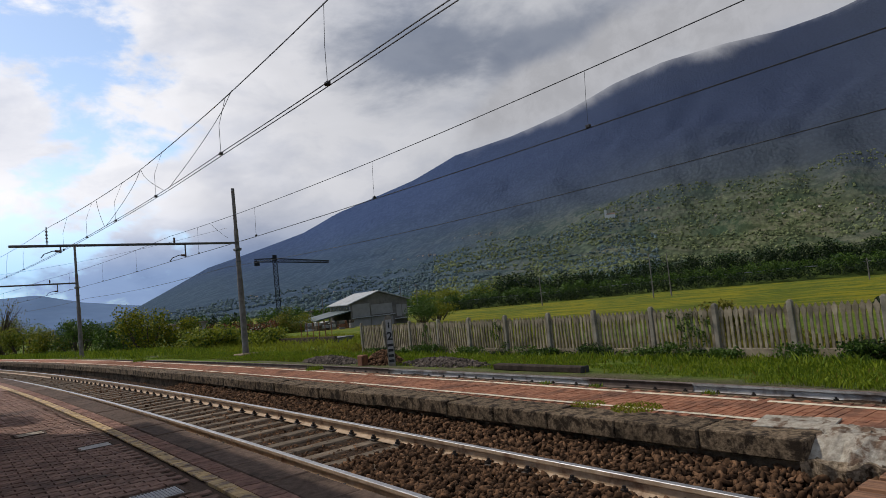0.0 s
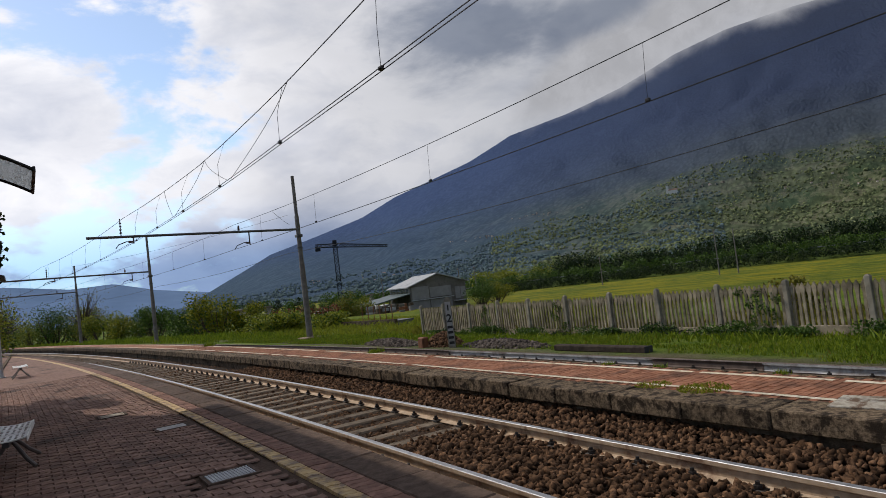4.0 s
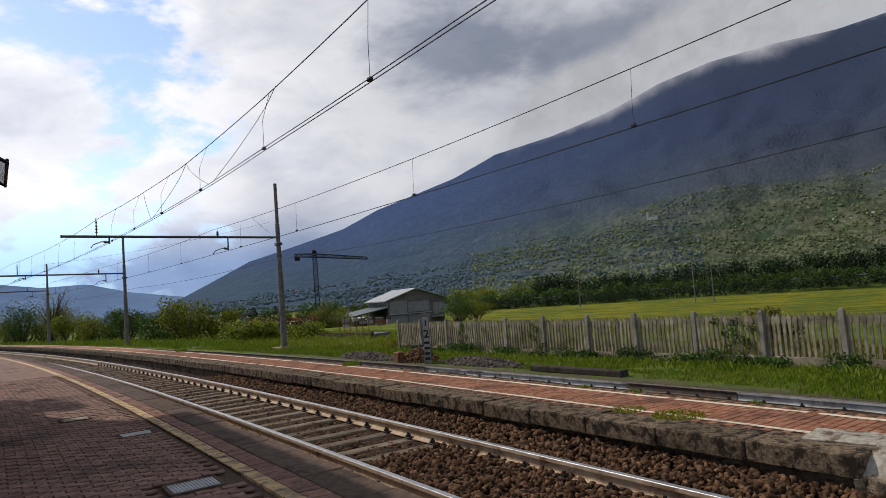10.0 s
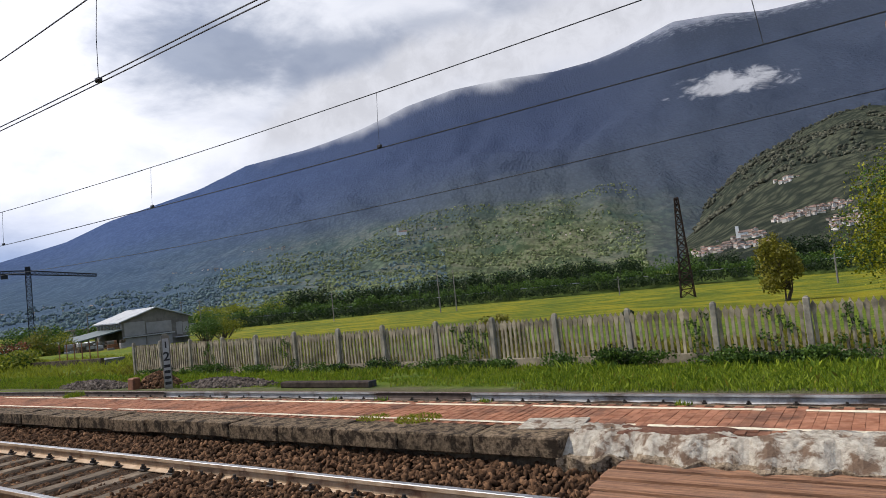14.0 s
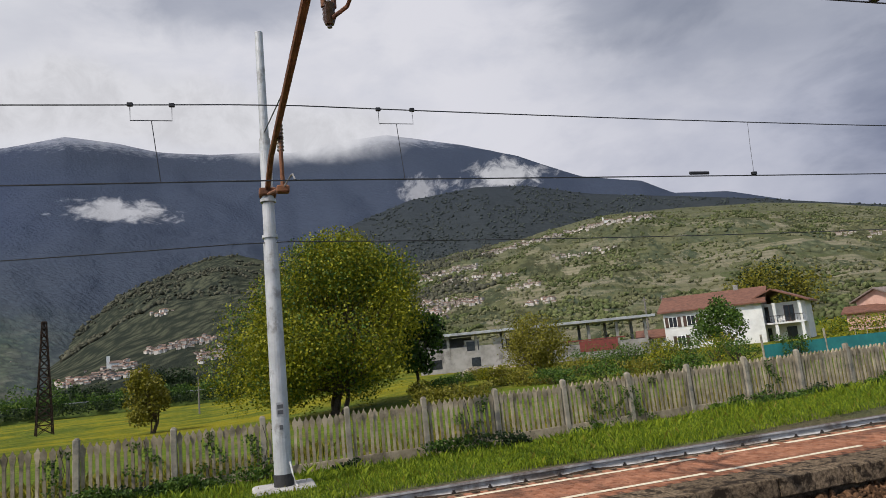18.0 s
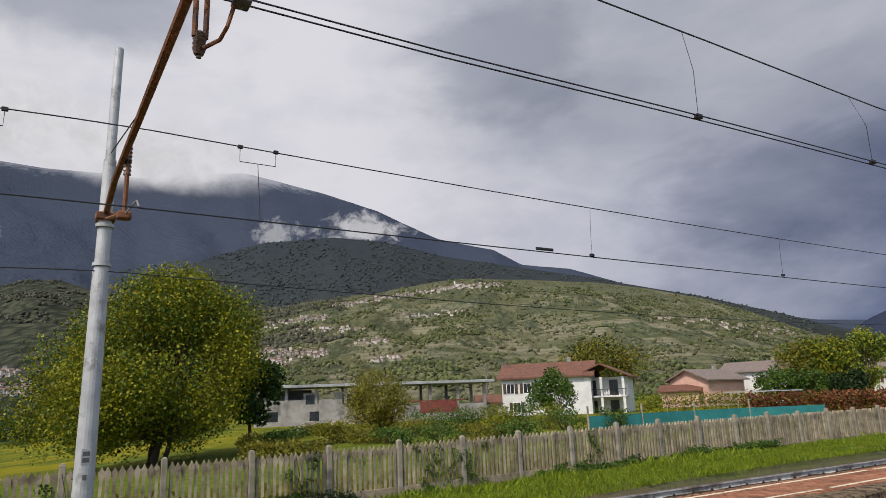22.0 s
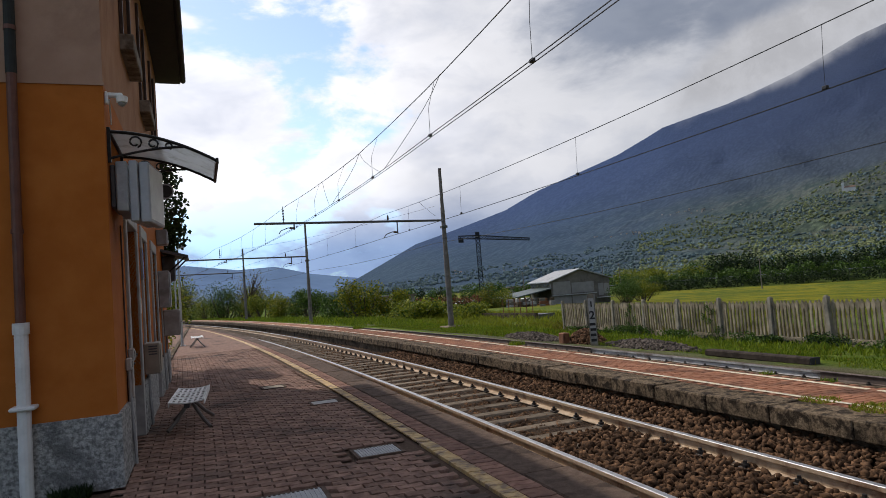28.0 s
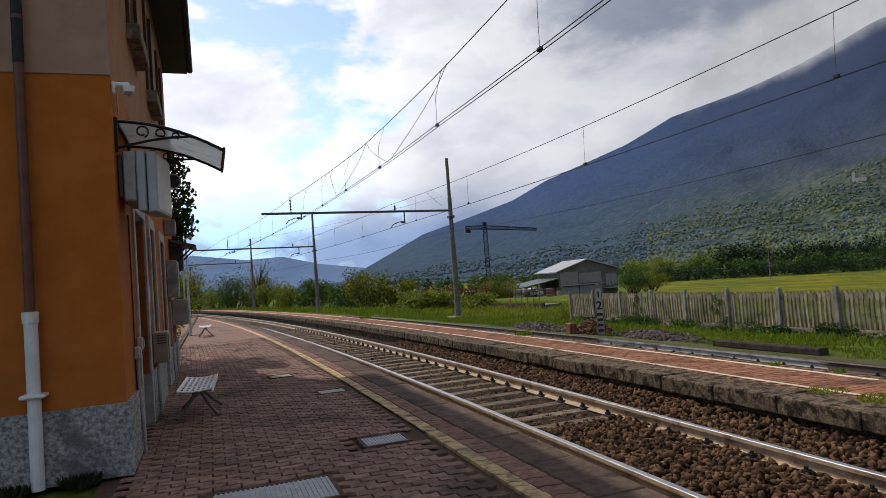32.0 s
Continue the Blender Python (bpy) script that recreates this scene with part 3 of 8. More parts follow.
def build_ground():
    offs = [-4900, -2500, -1000, -400, -150, -60, -25, -10, -4, 0, 1.5, 2.4, 6, 10.72, 10.85, 11.2, 11.8, 12.4, 13.2, 14, 14.6, 15.2, 16, 18, 21, 24, 30, 37, 45, 60, 80, 115, 150, 190, 230, 300, 420, 700, 1200, 2500, 4900]
    ys = [-4900, -2500, -1000, -400, -200, -120, -80] + [-60 + 2.0 * k for k in range(0, 101)] + [145, 155, 180, 240, 320, 500, 900, 2000, 4900]
    verts, faces = [], []
    for y in ys:
        for o in offs:
            keep = 1 - smooth01((abs(o) - 40) / 200)
            x = o + line_shift(y) * keep
            z = field_height(o)
            if 10.8 < o < 400:
                z += 0.05 * noise.noise((x * 0.45, y * 0.45, 0)) + (0.25 * noise.noise((x * 0.03, y * 0.03, 3)) if o > 20 else 0)
            # the verge rises a little towards the far right
            z = raised(o, y, z)
            verts.append((x, y, z))
    n = len(offs)
    for j in range(len(ys) - 1):
        for i in range(n - 1):
            a = j * n + i
            faces.append((a, a + 1, a + n + 1, a + n))
    ob = from_lists("ground", verts, faces, ground_material(), smooth=True)
    tagged(ob, "flat valley meadow of grass with yellow flowers", "ground", kind="structure")
    return ob


build_ground()


# ---- mountains ----
def interp(table, v):
    if v <= table[0][0]:
        return table[0][1]
    for (a, p), (b, q) in zip(table, table[1:]):
        if v <= b:
            t = (v - a) / (b - a)
            return p + (q - p) * t
    return table[-1][1]


SLOPES = {}


def massif(name, label, mat, az0, az1, ridge, r0, r1, base=-7.0, rough=0.06, power=1.15, step=0.35, rows=46, seed=0.0):
    """A mountain flank: the ridge's angle above the eye by bearing, falling to its foot with gullies and spurs."""

    def place(az, t):
        a = radians(az)
        top = r1 * math.tan(radians(max(0.05, interp(ridge, az)))) + 1.6
        r = r0 + (r1 - r0) * t
        x, y = r * math.sin(a), r * math.cos(a)
        k = t ** power if t <= 1 else 1 - 0.4 * (t - 1)
        z = base + (top - base) * k
        g = noise.fractal((x / 620, y / 620, seed), 0.9, 2.1, 6, noise_basis="PERLIN_ORIGINAL")
        w = noise.noise((x / 900, y / 900, seed + 4)) * 5
        g2 = abs(noise.noise((az * 0.16 + seed + 0.25 * w, t * 1.1 + 0.3 * g, seed)))
        bend = math.sin(math.pi * min(t, 1.0))
        g3 = abs(noise.noise((az * 0.47 + seed + 0.3 * w, t * 1.9 + 0.4 * g, seed + 2)))
        z += rough * (top - base) * (g * (0.12 + 1.1 * bend) + (0.75 * (g2 - 0.25) + 0.30 * (g3 - 0.25)) * bend)
        return x, y, z

    verts, faces = [], []
    count = int((az1 - az0) / step) + 1
    for i in range(count):
        az = az0 + (az1 - az0) * i / (count - 1)
        verts += [place(az, j / rows) for j in range(rows + 3)]
    n = rows + 3
    for i in range(count - 1):
        for j in range(n - 1):
            q = i * n + j
            faces.append((q, q + n, q + n + 1, q + 1))
    SLOPES[name] = place
    return tagged(from_lists(name, verts, faces, mat, smooth=True), label, "mountain", kind="structure")


def on_slope(name, az, el):
    """The first place on a flank that is seen at this bearing and angle."""
    for k in range(1, 130):
        x, y, z = SLOPES[name](az, k / 130)
        if math.degrees(math.atan2(z - 1.6, math.hypot(x, y))) >= el:
            return x, y, z
    return None


RIDGE = ((2, 0.1), (8, 0.3), (11.0, 0.5), (15.3, 2.6), (18.1, 4.0), (22.0, 5.1), (26.1, 6.3), (29.2, 7.8), (32.3, 8.8), (36.0, 10.0), (39.8, 11.7), (44.9, 12.8), (49.5, 14.1), (54.0, 15.8), (58.0, 16.7), (63, 17.1), (67.1, 17.1), (70.5, 17.4), (73.4, 18.0), (77.2, 19.1), (81.1, 18.8), (84.1, 18.3), (88.3, 18.15), (92, 18.3), (95, 18.25), (98.4, 19.0), (103.4, 19.3), (106, 18.8), (110, 17.9), (114.9, 16.4), (120.3, 13.9), (125.2, 12.7), (127.6, 11.3), (131.7, 10.7), (142, 7.0), (150, 5.0), (160, 4.0), (175, 3.0))
GREEN_HILL = ((76, 3.0), (80.8, 7.2), (84, 8.6), (88, 9.8), (90, 9.9), (92.5, 9.2), (95, 8.0), (100, 6.5), (104.9, 8.4), (110, 9.3), (117, 9.9), (122, 10.3), (128, 10.0), (134, 9.4), (138, 8.6), (142.5, 7.3), (146, 5.8), (148.8, 4.4), (151.5, 3.2), (154, 2.2), (160, 1.2), (168, 0.6))
BLUE_HILL = ((146, 1.0), (149, 2.6), (151.5, 3.6), (153.5, 4.8), (156, 5.8), (158.8, 4.9), (162, 4.6), (168, 5.5), (178, 4.0))
FAR_LEFT = ((-24, 4.0), (-14, 3.6), (-6, 3.1), (-1, 3.4), (3, 2.8), (6, 2.9), (9, 2.1), (12, 1.6), (16, 1.0), (22, 0.4))
DARK_HILL = ((96, 9.5), (100, 12.0), (105, 13.6), (111, 14.2), (115.5, 13.8), (120.5, 12.4), (128.3, 10.9), (134, 9.7), (142, 7.6), (148, 5.6), (151, 4.4), (156, 3.0), (162, 2.0))
# the blue in the upper tones is haze and cloud shade put into the colour
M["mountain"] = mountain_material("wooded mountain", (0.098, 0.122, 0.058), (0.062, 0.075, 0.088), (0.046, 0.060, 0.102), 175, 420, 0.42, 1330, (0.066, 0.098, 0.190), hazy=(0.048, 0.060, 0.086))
M["dark_hill"] = mountain_material("dark wooded hill", (0.050, 0.057, 0.048), (0.040, 0.047, 0.050), (0.036, 0.043, 0.050), 200, 420)
M["green_hill"] = mountain_material("terraced hill", (0.115, 0.122, 0.068), (0.105, 0.11, 0.066), (0.085, 0.09, 0.066), 280, 520, 0.85, woods=True, facing=118.0)
# both far hills carry the haze of distance in their base colour
M["blue_hill"] = mountain_material("far blue hill", (0.04, 0.055, 0.075), (0.035, 0.045, 0.075), (0.035, 0.045, 0.075), 120, 260)
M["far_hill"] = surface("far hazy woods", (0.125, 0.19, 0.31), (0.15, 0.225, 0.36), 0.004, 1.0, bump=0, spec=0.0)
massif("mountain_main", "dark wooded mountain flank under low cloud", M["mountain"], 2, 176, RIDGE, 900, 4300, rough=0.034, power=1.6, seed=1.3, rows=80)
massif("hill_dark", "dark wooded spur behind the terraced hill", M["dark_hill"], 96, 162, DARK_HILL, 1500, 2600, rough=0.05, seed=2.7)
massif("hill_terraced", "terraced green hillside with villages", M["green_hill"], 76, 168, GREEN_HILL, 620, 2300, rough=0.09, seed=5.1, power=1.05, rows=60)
massif("hill_far_right", "blue wooded hill far down the valley", M["blue_hill"], 146, 179, BLUE_HILL, 2400, 3600, seed=8.8)
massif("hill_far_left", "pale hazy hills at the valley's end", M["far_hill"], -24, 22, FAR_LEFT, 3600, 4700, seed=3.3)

# ---- tracks ----
def rail_profile(c, top):
    """Head, web and foot of a rail, standing round offset c."""
    half = [(0.036, 0.0), (0.036, -0.035), (0.009, -0.05), (0.009, -0.125), (0.075, -0.15), (0.075, -0.16)]
    return [(c + x, top + z) for x, z in half] + [(c - x, top + z) for x, z in reversed(half)]


def build_track(name, label, axis, top, s0, s1, side_mat, head_mat, head_label):
    tr = thing(name, label, "track", kind="structure")
    for c in (axis - 0.7525, axis + 0.7525):
        body = part("rail", sweep(rail_profile(c, top - 0.004), s0, s1, 3.0), side_mat, tr)
        part("running_surface", sweep([(c - 0.034, top - 0.002), (c - 0.030, top + 0.002), (c + 0.030, top + 0.002), (c + 0.034, top - 0.002), (c + 0.034, top - 0.006), (c - 0.034, top - 0.006)], s0, s1, 3.0), head_mat, body, head_label)
    return tr


T1, T1_TOP, T2, T2_TOP = 4.35, -0.25, 9.90, -0.45
track1 = build_track("track_1", "railway track of concrete sleepers on brown ballast", T1, T1_TOP, -60, 150, M["rail_side"], M["rail_head"], "polished steel running surface")
track2 = build_track("track_2", "second railway track with whitewashed rail web", T2, T2_TOP, -60, 150, M["rail_white"], M["rail_dark"], "dull rusted running surface")


def bed(name, lo, hi, z, s0, s1, parent):
    """The ballast's uneven top."""
    verts, faces = [], []
    ss = stations(s0, s1, 0.5, 1.0)
    cols = 14
    for s in ss:
        for i in range(cols):
            o = lo + (hi - lo) * i / (cols - 1)
            p = rail_at(s, o)
            mid = 0.05 * math.exp(-((o - (lo + hi) / 2) / 0.5) ** 2)
            verts.append((p.x, p.y, z + 0.035 * noise.noise((p.x * 2.2, p.y * 2.2, 0)) - mid * 0.4))
    for j in range(len(ss) - 1):
        for i in range(cols - 1):
            a = j * cols + i
            faces.append((a, a + 1, a + cols + 1, a + cols))
    return from_lists(name, verts, faces, M["ballast_bed"], parent)


bed("ballast_bed", 2.80, 6.25, T1_TOP - 0.175, -60, 150, track1)
bed("ballast_bed", 7.76, 10.95, T2_TOP - 0.135, -60, 150, track2)

# ---- near platform: slab, border, edge wall ----
platform = thing("platform_near", "station platform paved with worn zigzag pavers", "platform", kind="structure")
part("bedding", sweep([(-0.9, -0.03), (2.52, -0.03), (2.52, -0.5), (-0.9, -0.5)], -40, 150), M["joint"], platform)
part("platform_wall", sweep([(2.53, -0.10), (2.90, -0.10), (2.90, -0.75), (2.53, -0.75)], -40, 150), M["wall_old"], platform)

# ---- island platform ----
island = thing("platform_island", "island platform of red pavers with concrete edging", "platform", kind="structure")
part("bedding", sweep([(6.45, -0.009), (7.64, -0.009), (7.64, -0.6), (6.45, -0.6)], -60, 150), M["bare_red"], island)
part("platform_wall", sweep([(6.06, -0.20), (6.44, -0.20), (6.44, -0.85), (6.06, -0.85)], 2.7, 150), M["wall_old"], island)
part("platform_wall", sweep([(7.65, -0.16), (7.74, -0.16), (7.74, -0.95), (7.65, -0.95)], -60, 150), M["wall_old"], island)
# ---- sleepers, clips and ballast ----
def stone_mesh(rng, size):
    """A broken stone: twelve corners, uneven."""
    t = (1 + 5 ** 0.5) / 2
    v = np.array([(-1, t, 0), (1, t, 0), (-1, -t, 0), (1, -t, 0), (0, -1, t), (0, 1, t), (0, -1, -t), (0, 1, -t), (t, 0, -1), (t, 0, 1), (-t, 0, -1), (-t, 0, 1)]) / 1.9
    return v * rng.uniform(0.38, 1.5, (12, 1)) * np.array([1.15, 0.95, 0.75]) * size


ICO = np.array([(0, 11, 5), (0, 5, 1), (0, 1, 7), (0, 7, 10), (0, 10, 11), (1, 5, 9), (5, 11, 4), (11, 10, 2), (10, 7, 6), (7, 1, 8), (3, 9, 4), (3, 4, 2), (3, 2, 6), (3, 6, 8), (3, 8, 9), (4, 9, 5), (2, 4, 11), (6, 2, 10), (8, 6, 7), (9, 8, 1)])


def mesh_arrays(name, verts, tris):
    """A mesh from arrays of triangles or quads, quickly."""
    me = bpy.data.meshes.new(name)
    k = tris.shape[1]
    me.vertices.add(len(verts))
    me.vertices.foreach_set("co", np.ascontiguousarray(verts, dtype=np.float32).ravel())
    me.loops.add(tris.size)
    me.loops.foreach_set("vertex_index", np.ascontiguousarray(tris, dtype=np.int32).ravel())
    me.polygons.add(len(tris))
    me.polygons.foreach_set("loop_start", np.arange(0, tris.size, k, dtype=np.int32))
    me.polygons.foreach_set("loop_total", np.full(len(tris), k, dtype=np.int32))
    me.update(calc_edges=True)
    me.validate()
    return me


def turns(rng, n):
    """n random turns as matrices."""
    q = rng.normal(size=(n, 4))
    q /= np.linalg.norm(q, axis=1, keepdims=True)
    w, x, y, z = q.T
    return np.stack([np.stack([1 - 2 * (y * y + z * z), 2 * (x * y - z * w), 2 * (x * z + y * w)], -1), np.stack([2 * (x * y + z * w), 1 - 2 * (x * x + z * z), 2 * (y * z - x * w)], -1), np.stack([2 * (x * z - y * w), 2 * (y * z + x * w), 1 - 2 * (x * x + y * y)], -1)], 1)


def scatter_stones(name, places, sizes, mat, parent, label, seed):
    rng = np.random.default_rng(seed)
    n = len(places)
    kinds = np.stack([stone_mesh(rng, 1.0) for _ in range(24)])
    v = kinds[rng.integers(0, 24, n)] * sizes[:, None, None] * rng.uniform(0.75, 1.2, (n, 1, 3))
    v = np.einsum("nij,nkj->nki", turns(rng, n), v) + places[:, None, :]
    f = (ICO[None] + 12 * np.arange(n)[:, None, None]).reshape(-1, 3)
    ob = hang(name, mesh_arrays(name, v.reshape(-1, 3), f), mat, parent, label)
    if parent is None:
        tagged(ob, label, "stones", kind="stuff")
    else:
        ob["kind"] = "stuff"
    return ob


def line_arrays(s, off):
    a = np.maximum(s - BEND_AT, 0) / BEND_R
    x = np.where(s > BEND_AT, (BEND_R + off) * np.cos(a) - BEND_R, off)
    y = np.where(s > BEND_AT, BEND_AT + (BEND_R + off) * np.sin(a), s)
    return x, y


def ballast(name, lo, hi, s0, s1, count, z, seed, size, parent, bank=0.0):
    rng = np.random.default_rng(seed)
    s, off = rng.uniform(s0, s1, count), rng.uniform(lo, hi, count)
    x, y = line_arrays(s, off)
    zz = z + rng.uniform(-0.015, 0.03, count) + bank * np.clip((off - 5.2) / 0.8, 0, 1)
    return scatter_stones(name, np.stack([x, y, zz], -1), rng.uniform(size * 0.55, size, count), M["ballast"], parent, "rust-brown broken ballast stones", seed)


ballast("ballast", 5.14, 6.06, -14, 20, 15000, T1_TOP - 0.15, 1, 0.050, track1, 0.10)
ballast("ballast", 3.62, 5.08, -12, 7.5, 11500, T1_TOP - 0.165, 2, 0.050, track1)
ballast("ballast", 3.62, 5.08, 7.5, 26, 6500, T1_TOP - 0.225, 3, 0.048, track1)
ballast("ballast", 2.92, 3.56, -6, 26, 3600, T1_TOP - 0.17, 4, 0.045, track1)
ballast("ballast", 3.0, 6.05, 20, 48, 4200, T1_TOP - 0.215, 5, 0.05, track1)
ballast("ballast", 10.7, 11.05, -30, 40, 3200, T2_TOP - 0.11, 6, 0.05, track2)


def sleeper_mesh():
    bm = box((-1.15, -0.13, -0.2), (1.15, 0.13, 0.0), 0.025)
    me = bpy.data.meshes.new("sleeper")
    bm.to_mesh(me)
    bm.free()
    return me


def clip_mesh():
    """A bolted rail clip: plate, spring and nut, both sides of the foot."""
    bm = bmesh.new()
    for sgn in (-1, 1):
        add_box(bm, (sgn * 0.075 - 0.05, -0.07, 0.0), (sgn * 0.075 + 0.05, 0.07, 0.022), 0.006)
        add_rod(bm, (sgn * 0.09, 0, 0.02), (sgn * 0.09, 0, 0.085), 0.02, seg=6)
        add_rod(bm, (sgn * 0.09, 0, 0.03), (sgn * 0.09, 0, 0.055), 0.038, seg=6)
    me = bpy.data.meshes.new("rail_clip")
    bm.to_mesh(me)
    bm.free()
    return me


SLEEPER, CLIP = sleeper_mesh(), clip_mesh()
SLEEPER.materials.append(M["sleeper"])
CLIP.materials.append(M["clip"])
for k in range(-16, 110):
    s = 0.62 * k + 0.2
    if s > 66:
        break
    low = 0.03 if s < 7.0 else 0.0
    sl = new("sleeper", SLEEPER)
    sl.parent = track1
    sl.matrix_basis = on_line(s, T1, T1_TOP - 0.165 - low + 0.006 * math.sin(k * 2.7), 0.5 * math.sin(k * 1.9))
    if -9 < s < 34:
        for sgn in (-1, 1):
            c = new("rail_clip", CLIP)
            c.parent = track1
            c.matrix_basis = on_line(s, T1 + sgn * 0.7525, T1_TOP - 0.158)
for k in range(-46, 60):
    s = 0.62 * k
    c = new("rail_clip", CLIP)
    c.parent = track2
    c.matrix_basis = on_line(s, T2 + 0.7525, T2_TOP - 0.168)
# stretches of the far rail that were never whitewashed
for s0, s1 in ((6.7, 9.0), (16.2, 60.0)):
    part("rail_web", sweep([(10.595, T2_TOP - 0.005), (10.610, T2_TOP - 0.004), (10.640, T2_TOP - 0.05), (10.640, T2_TOP - 0.125), (10.572, T2_TOP - 0.146), (10.572, T2_TOP - 0.165), (10.56, T2_TOP - 0.165), (10.56, T2_TOP - 0.14), (10.622, T2_TOP - 0.12), (10.622, T2_TOP - 0.055)], s0, s1, 2.0), M["rail_dark"], track2, "dark rusted rail web")

# timber crossing boards
crossing = thing("board_crossing", "worn reddish timber boards laid across the track", "crossing")
rng = random.Random(7)
for k in range(4):
    x0 = 5.22 + 0.225 * k
    y0 = 2.2 + rng.uniform(-0.05, 0.1)
    part("board", box((x0, -2.4, T1_TOP - 0.14), (x0 + 0.215, y0, T1_TOP - 0.012 + 0.026 * k + rng.uniform(-0.006, 0.006)), 0.012), M["plank"], crossing)
for k in range(5):
    x0 = 3.70 + 0.26 * k
    part("board", box((x0, -2.4, T1_TOP - 0.14), (x0 + 0.25, 1.75 + rng.uniform(-0.06, 0.06), T1_TOP - 0.015), 0.012), M["plank"], crossing)

# ---- island platform surface ----
def block_mesh(name, lx, ly, h, bevel, mat):
    bm = box((-lx / 2, -ly / 2, -h), (lx / 2, ly / 2, 0), bevel)
    me = bpy.data.meshes.new(name)
    bm.to_mesh(me)
    bm.free()
    me.materials.append(mat)
    return me


rng = random.Random(11)
COPES = [block_mesh("coping_block", 0.50, 0.990, 0.19 + 0.006 * k, 0.008 + 0.004 * k, M["coping"]) for k in range(3)]
s = 2.72
while s < 75:
    ob = new("coping_block", COPES[rng.randrange(3)])
    ob.parent = island
    ob.matrix_basis = on_line(s + 0.5, 6.205 + rng.uniform(-0.012, 0.012), 0.004 + rng.uniform(-0.012, 0.008), rng.uniform(-0.5, 0.5)) @ pose(0, 0, 0, 0, rng.uniform(-0.8, 0.8), 0)
    s += 1.0
part("coping", sweep([(5.95, 0.0), (6.45, 0.0), (6.45, -0.19), (5.95, -0.19)], 75, 150), M["coping"], island)
s = -1.72
while s > -46:
    ob = new("coping_block", COPES[rng.randrange(3)])
    ob.parent = island
    ob.matrix_basis = on_line(s, 6.205 + rng.uniform(-0.012, 0.012), 0.004 + rng.uniform(-0.010, 0.006), rng.uniform(-0.5, 0.5))
    s -= 1.0
part("platform_wall", sweep([(6.06, -0.19), (6.44, -0.19), (6.44, -0.85), (6.06, -0.85)], -60, -1.15), M["wall_old"], island)


def mortar_patch():
    """Broken and patched edge: mortar slopes down from the paving to the track."""
    verts, faces = [], []
    ny, nx = 110, 34
    for j in range(ny):
        y = 2.78 - 4.05 * j / (ny - 1)
        for i in range(nx):
            u = i / (nx - 1)
            ragged = 0.24 * noise.noise((0, y * 1.7, 4)) + 0.12 * noise.noise((0, y * 6, 1))
            x = 5.97 + ragged * (1 - u) + (0.74 + 0.16 * noise.noise((2, y * 1.3, 9))) * u
            drop = smooth01((0.46 - u) / 0.46)
            hole = max(0.0, noise.noise((x * 2.6, y * 1.4, 3)) - 0.16) * (1 - drop)
            z = 0.022 - 0.19 * drop ** 1.5 - 0.05 * min(1.0, 4 * hole) + 0.05 * noise.noise((x * 5, y * 5, 0)) * (0.12 + drop) + 0.016 * noise.noise((x * 14, y * 14, 0))
            if u > 0.8:
                z -= 0.03 * (u - 0.8) / 0.2
            verts.append((x, y, z))
    for j in range(ny - 1):
        for i in range(nx - 1):
            a = j * nx + i
            faces.append((a, a + 1, a + nx + 1, a + nx))
    top_count = len(faces)
    # a rough face under the lip
    base = len(verts)
    for j in range(ny):
        x, y, z = verts[j * nx]
        verts.append((x + 0.05 + 0.04 * noise.noise((0, y * 4, 7)), y, -0.46))
    for j in range(ny - 1):
        faces.append((j * nx, (j + 1) * nx, base + j + 1, base + j))
    ob = from_lists("mortar_edge", verts, faces, M["mortar"], island, "pale broken mortar patching the platform edge")
    ob.data.materials.append(M["rubble"])
    ob.data.materials.append(M["bare_red"])
    for p in ob.data.polygons:
        # the broken face and the lip are brown rubble, the top is pale mortar
        c = p.center
        if p.index >= top_count or c.z < -0.15 + 0.06 * noise.noise((c.x * 7, c.y * 3, 5)) or p.index % (nx - 1) < 1:
            p.material_index = 1
        elif 1.25 < c.y + 0.2 * noise.noise((c.x * 6, c.y * 6, 1)) < 2.2 and c.x > 6.30 + 0.12 * noise.noise((c.x * 5, c.y * 5, 8)):
            p.material_index = 2
    return ob


mortar_patch()
bm = bmesh.new()
add_box(bm, (-0.22, -0.20, -0.34), (0.24, 0.24, -0.02))
bmesh.ops.subdivide_edges(bm, edges=list(bm.edges), cuts=5, use_grid_fill=True)
for v in bm.verts:
    v.co += Vector((noise.noise(v.co * 6), noise.noise(v.co * 6 + Vector((5, 0, 0))), noise.noise(v.co * 6 + Vector((0, 9, 0))))) * 0.10 + Vector((noise.noise(v.co * 22), 0, noise.noise(v.co * 22 + Vector((3, 3, 0))))) * 0.03
    v.co.z -= max(0.0, -v.co.x) * 0.7
lump = part("mortar_lump", bm, M["mortar"], island, "lump of pale mortar at the broken corner")
lump.matrix_basis = pose(6.26, 2.52, 0.0, 6, -10, 12)
slab = part("loose_slab", box((-0.24, -0.34, 0), (0.24, 0.34, 0.02), 0.006), M["mortar"], island, "pale flat patch slab")
slab.matrix_basis = pose(6.56, 3.05, 0.004, 0, 0, 10)

# red pavers: running bond across the platform
RED = block_mesh("red_paver", 0.1985, 0.0985, 0.05, 0.003, M["island_red"])
rng = random.Random(5)
near_count, far_verts, far_faces = 0, [], []


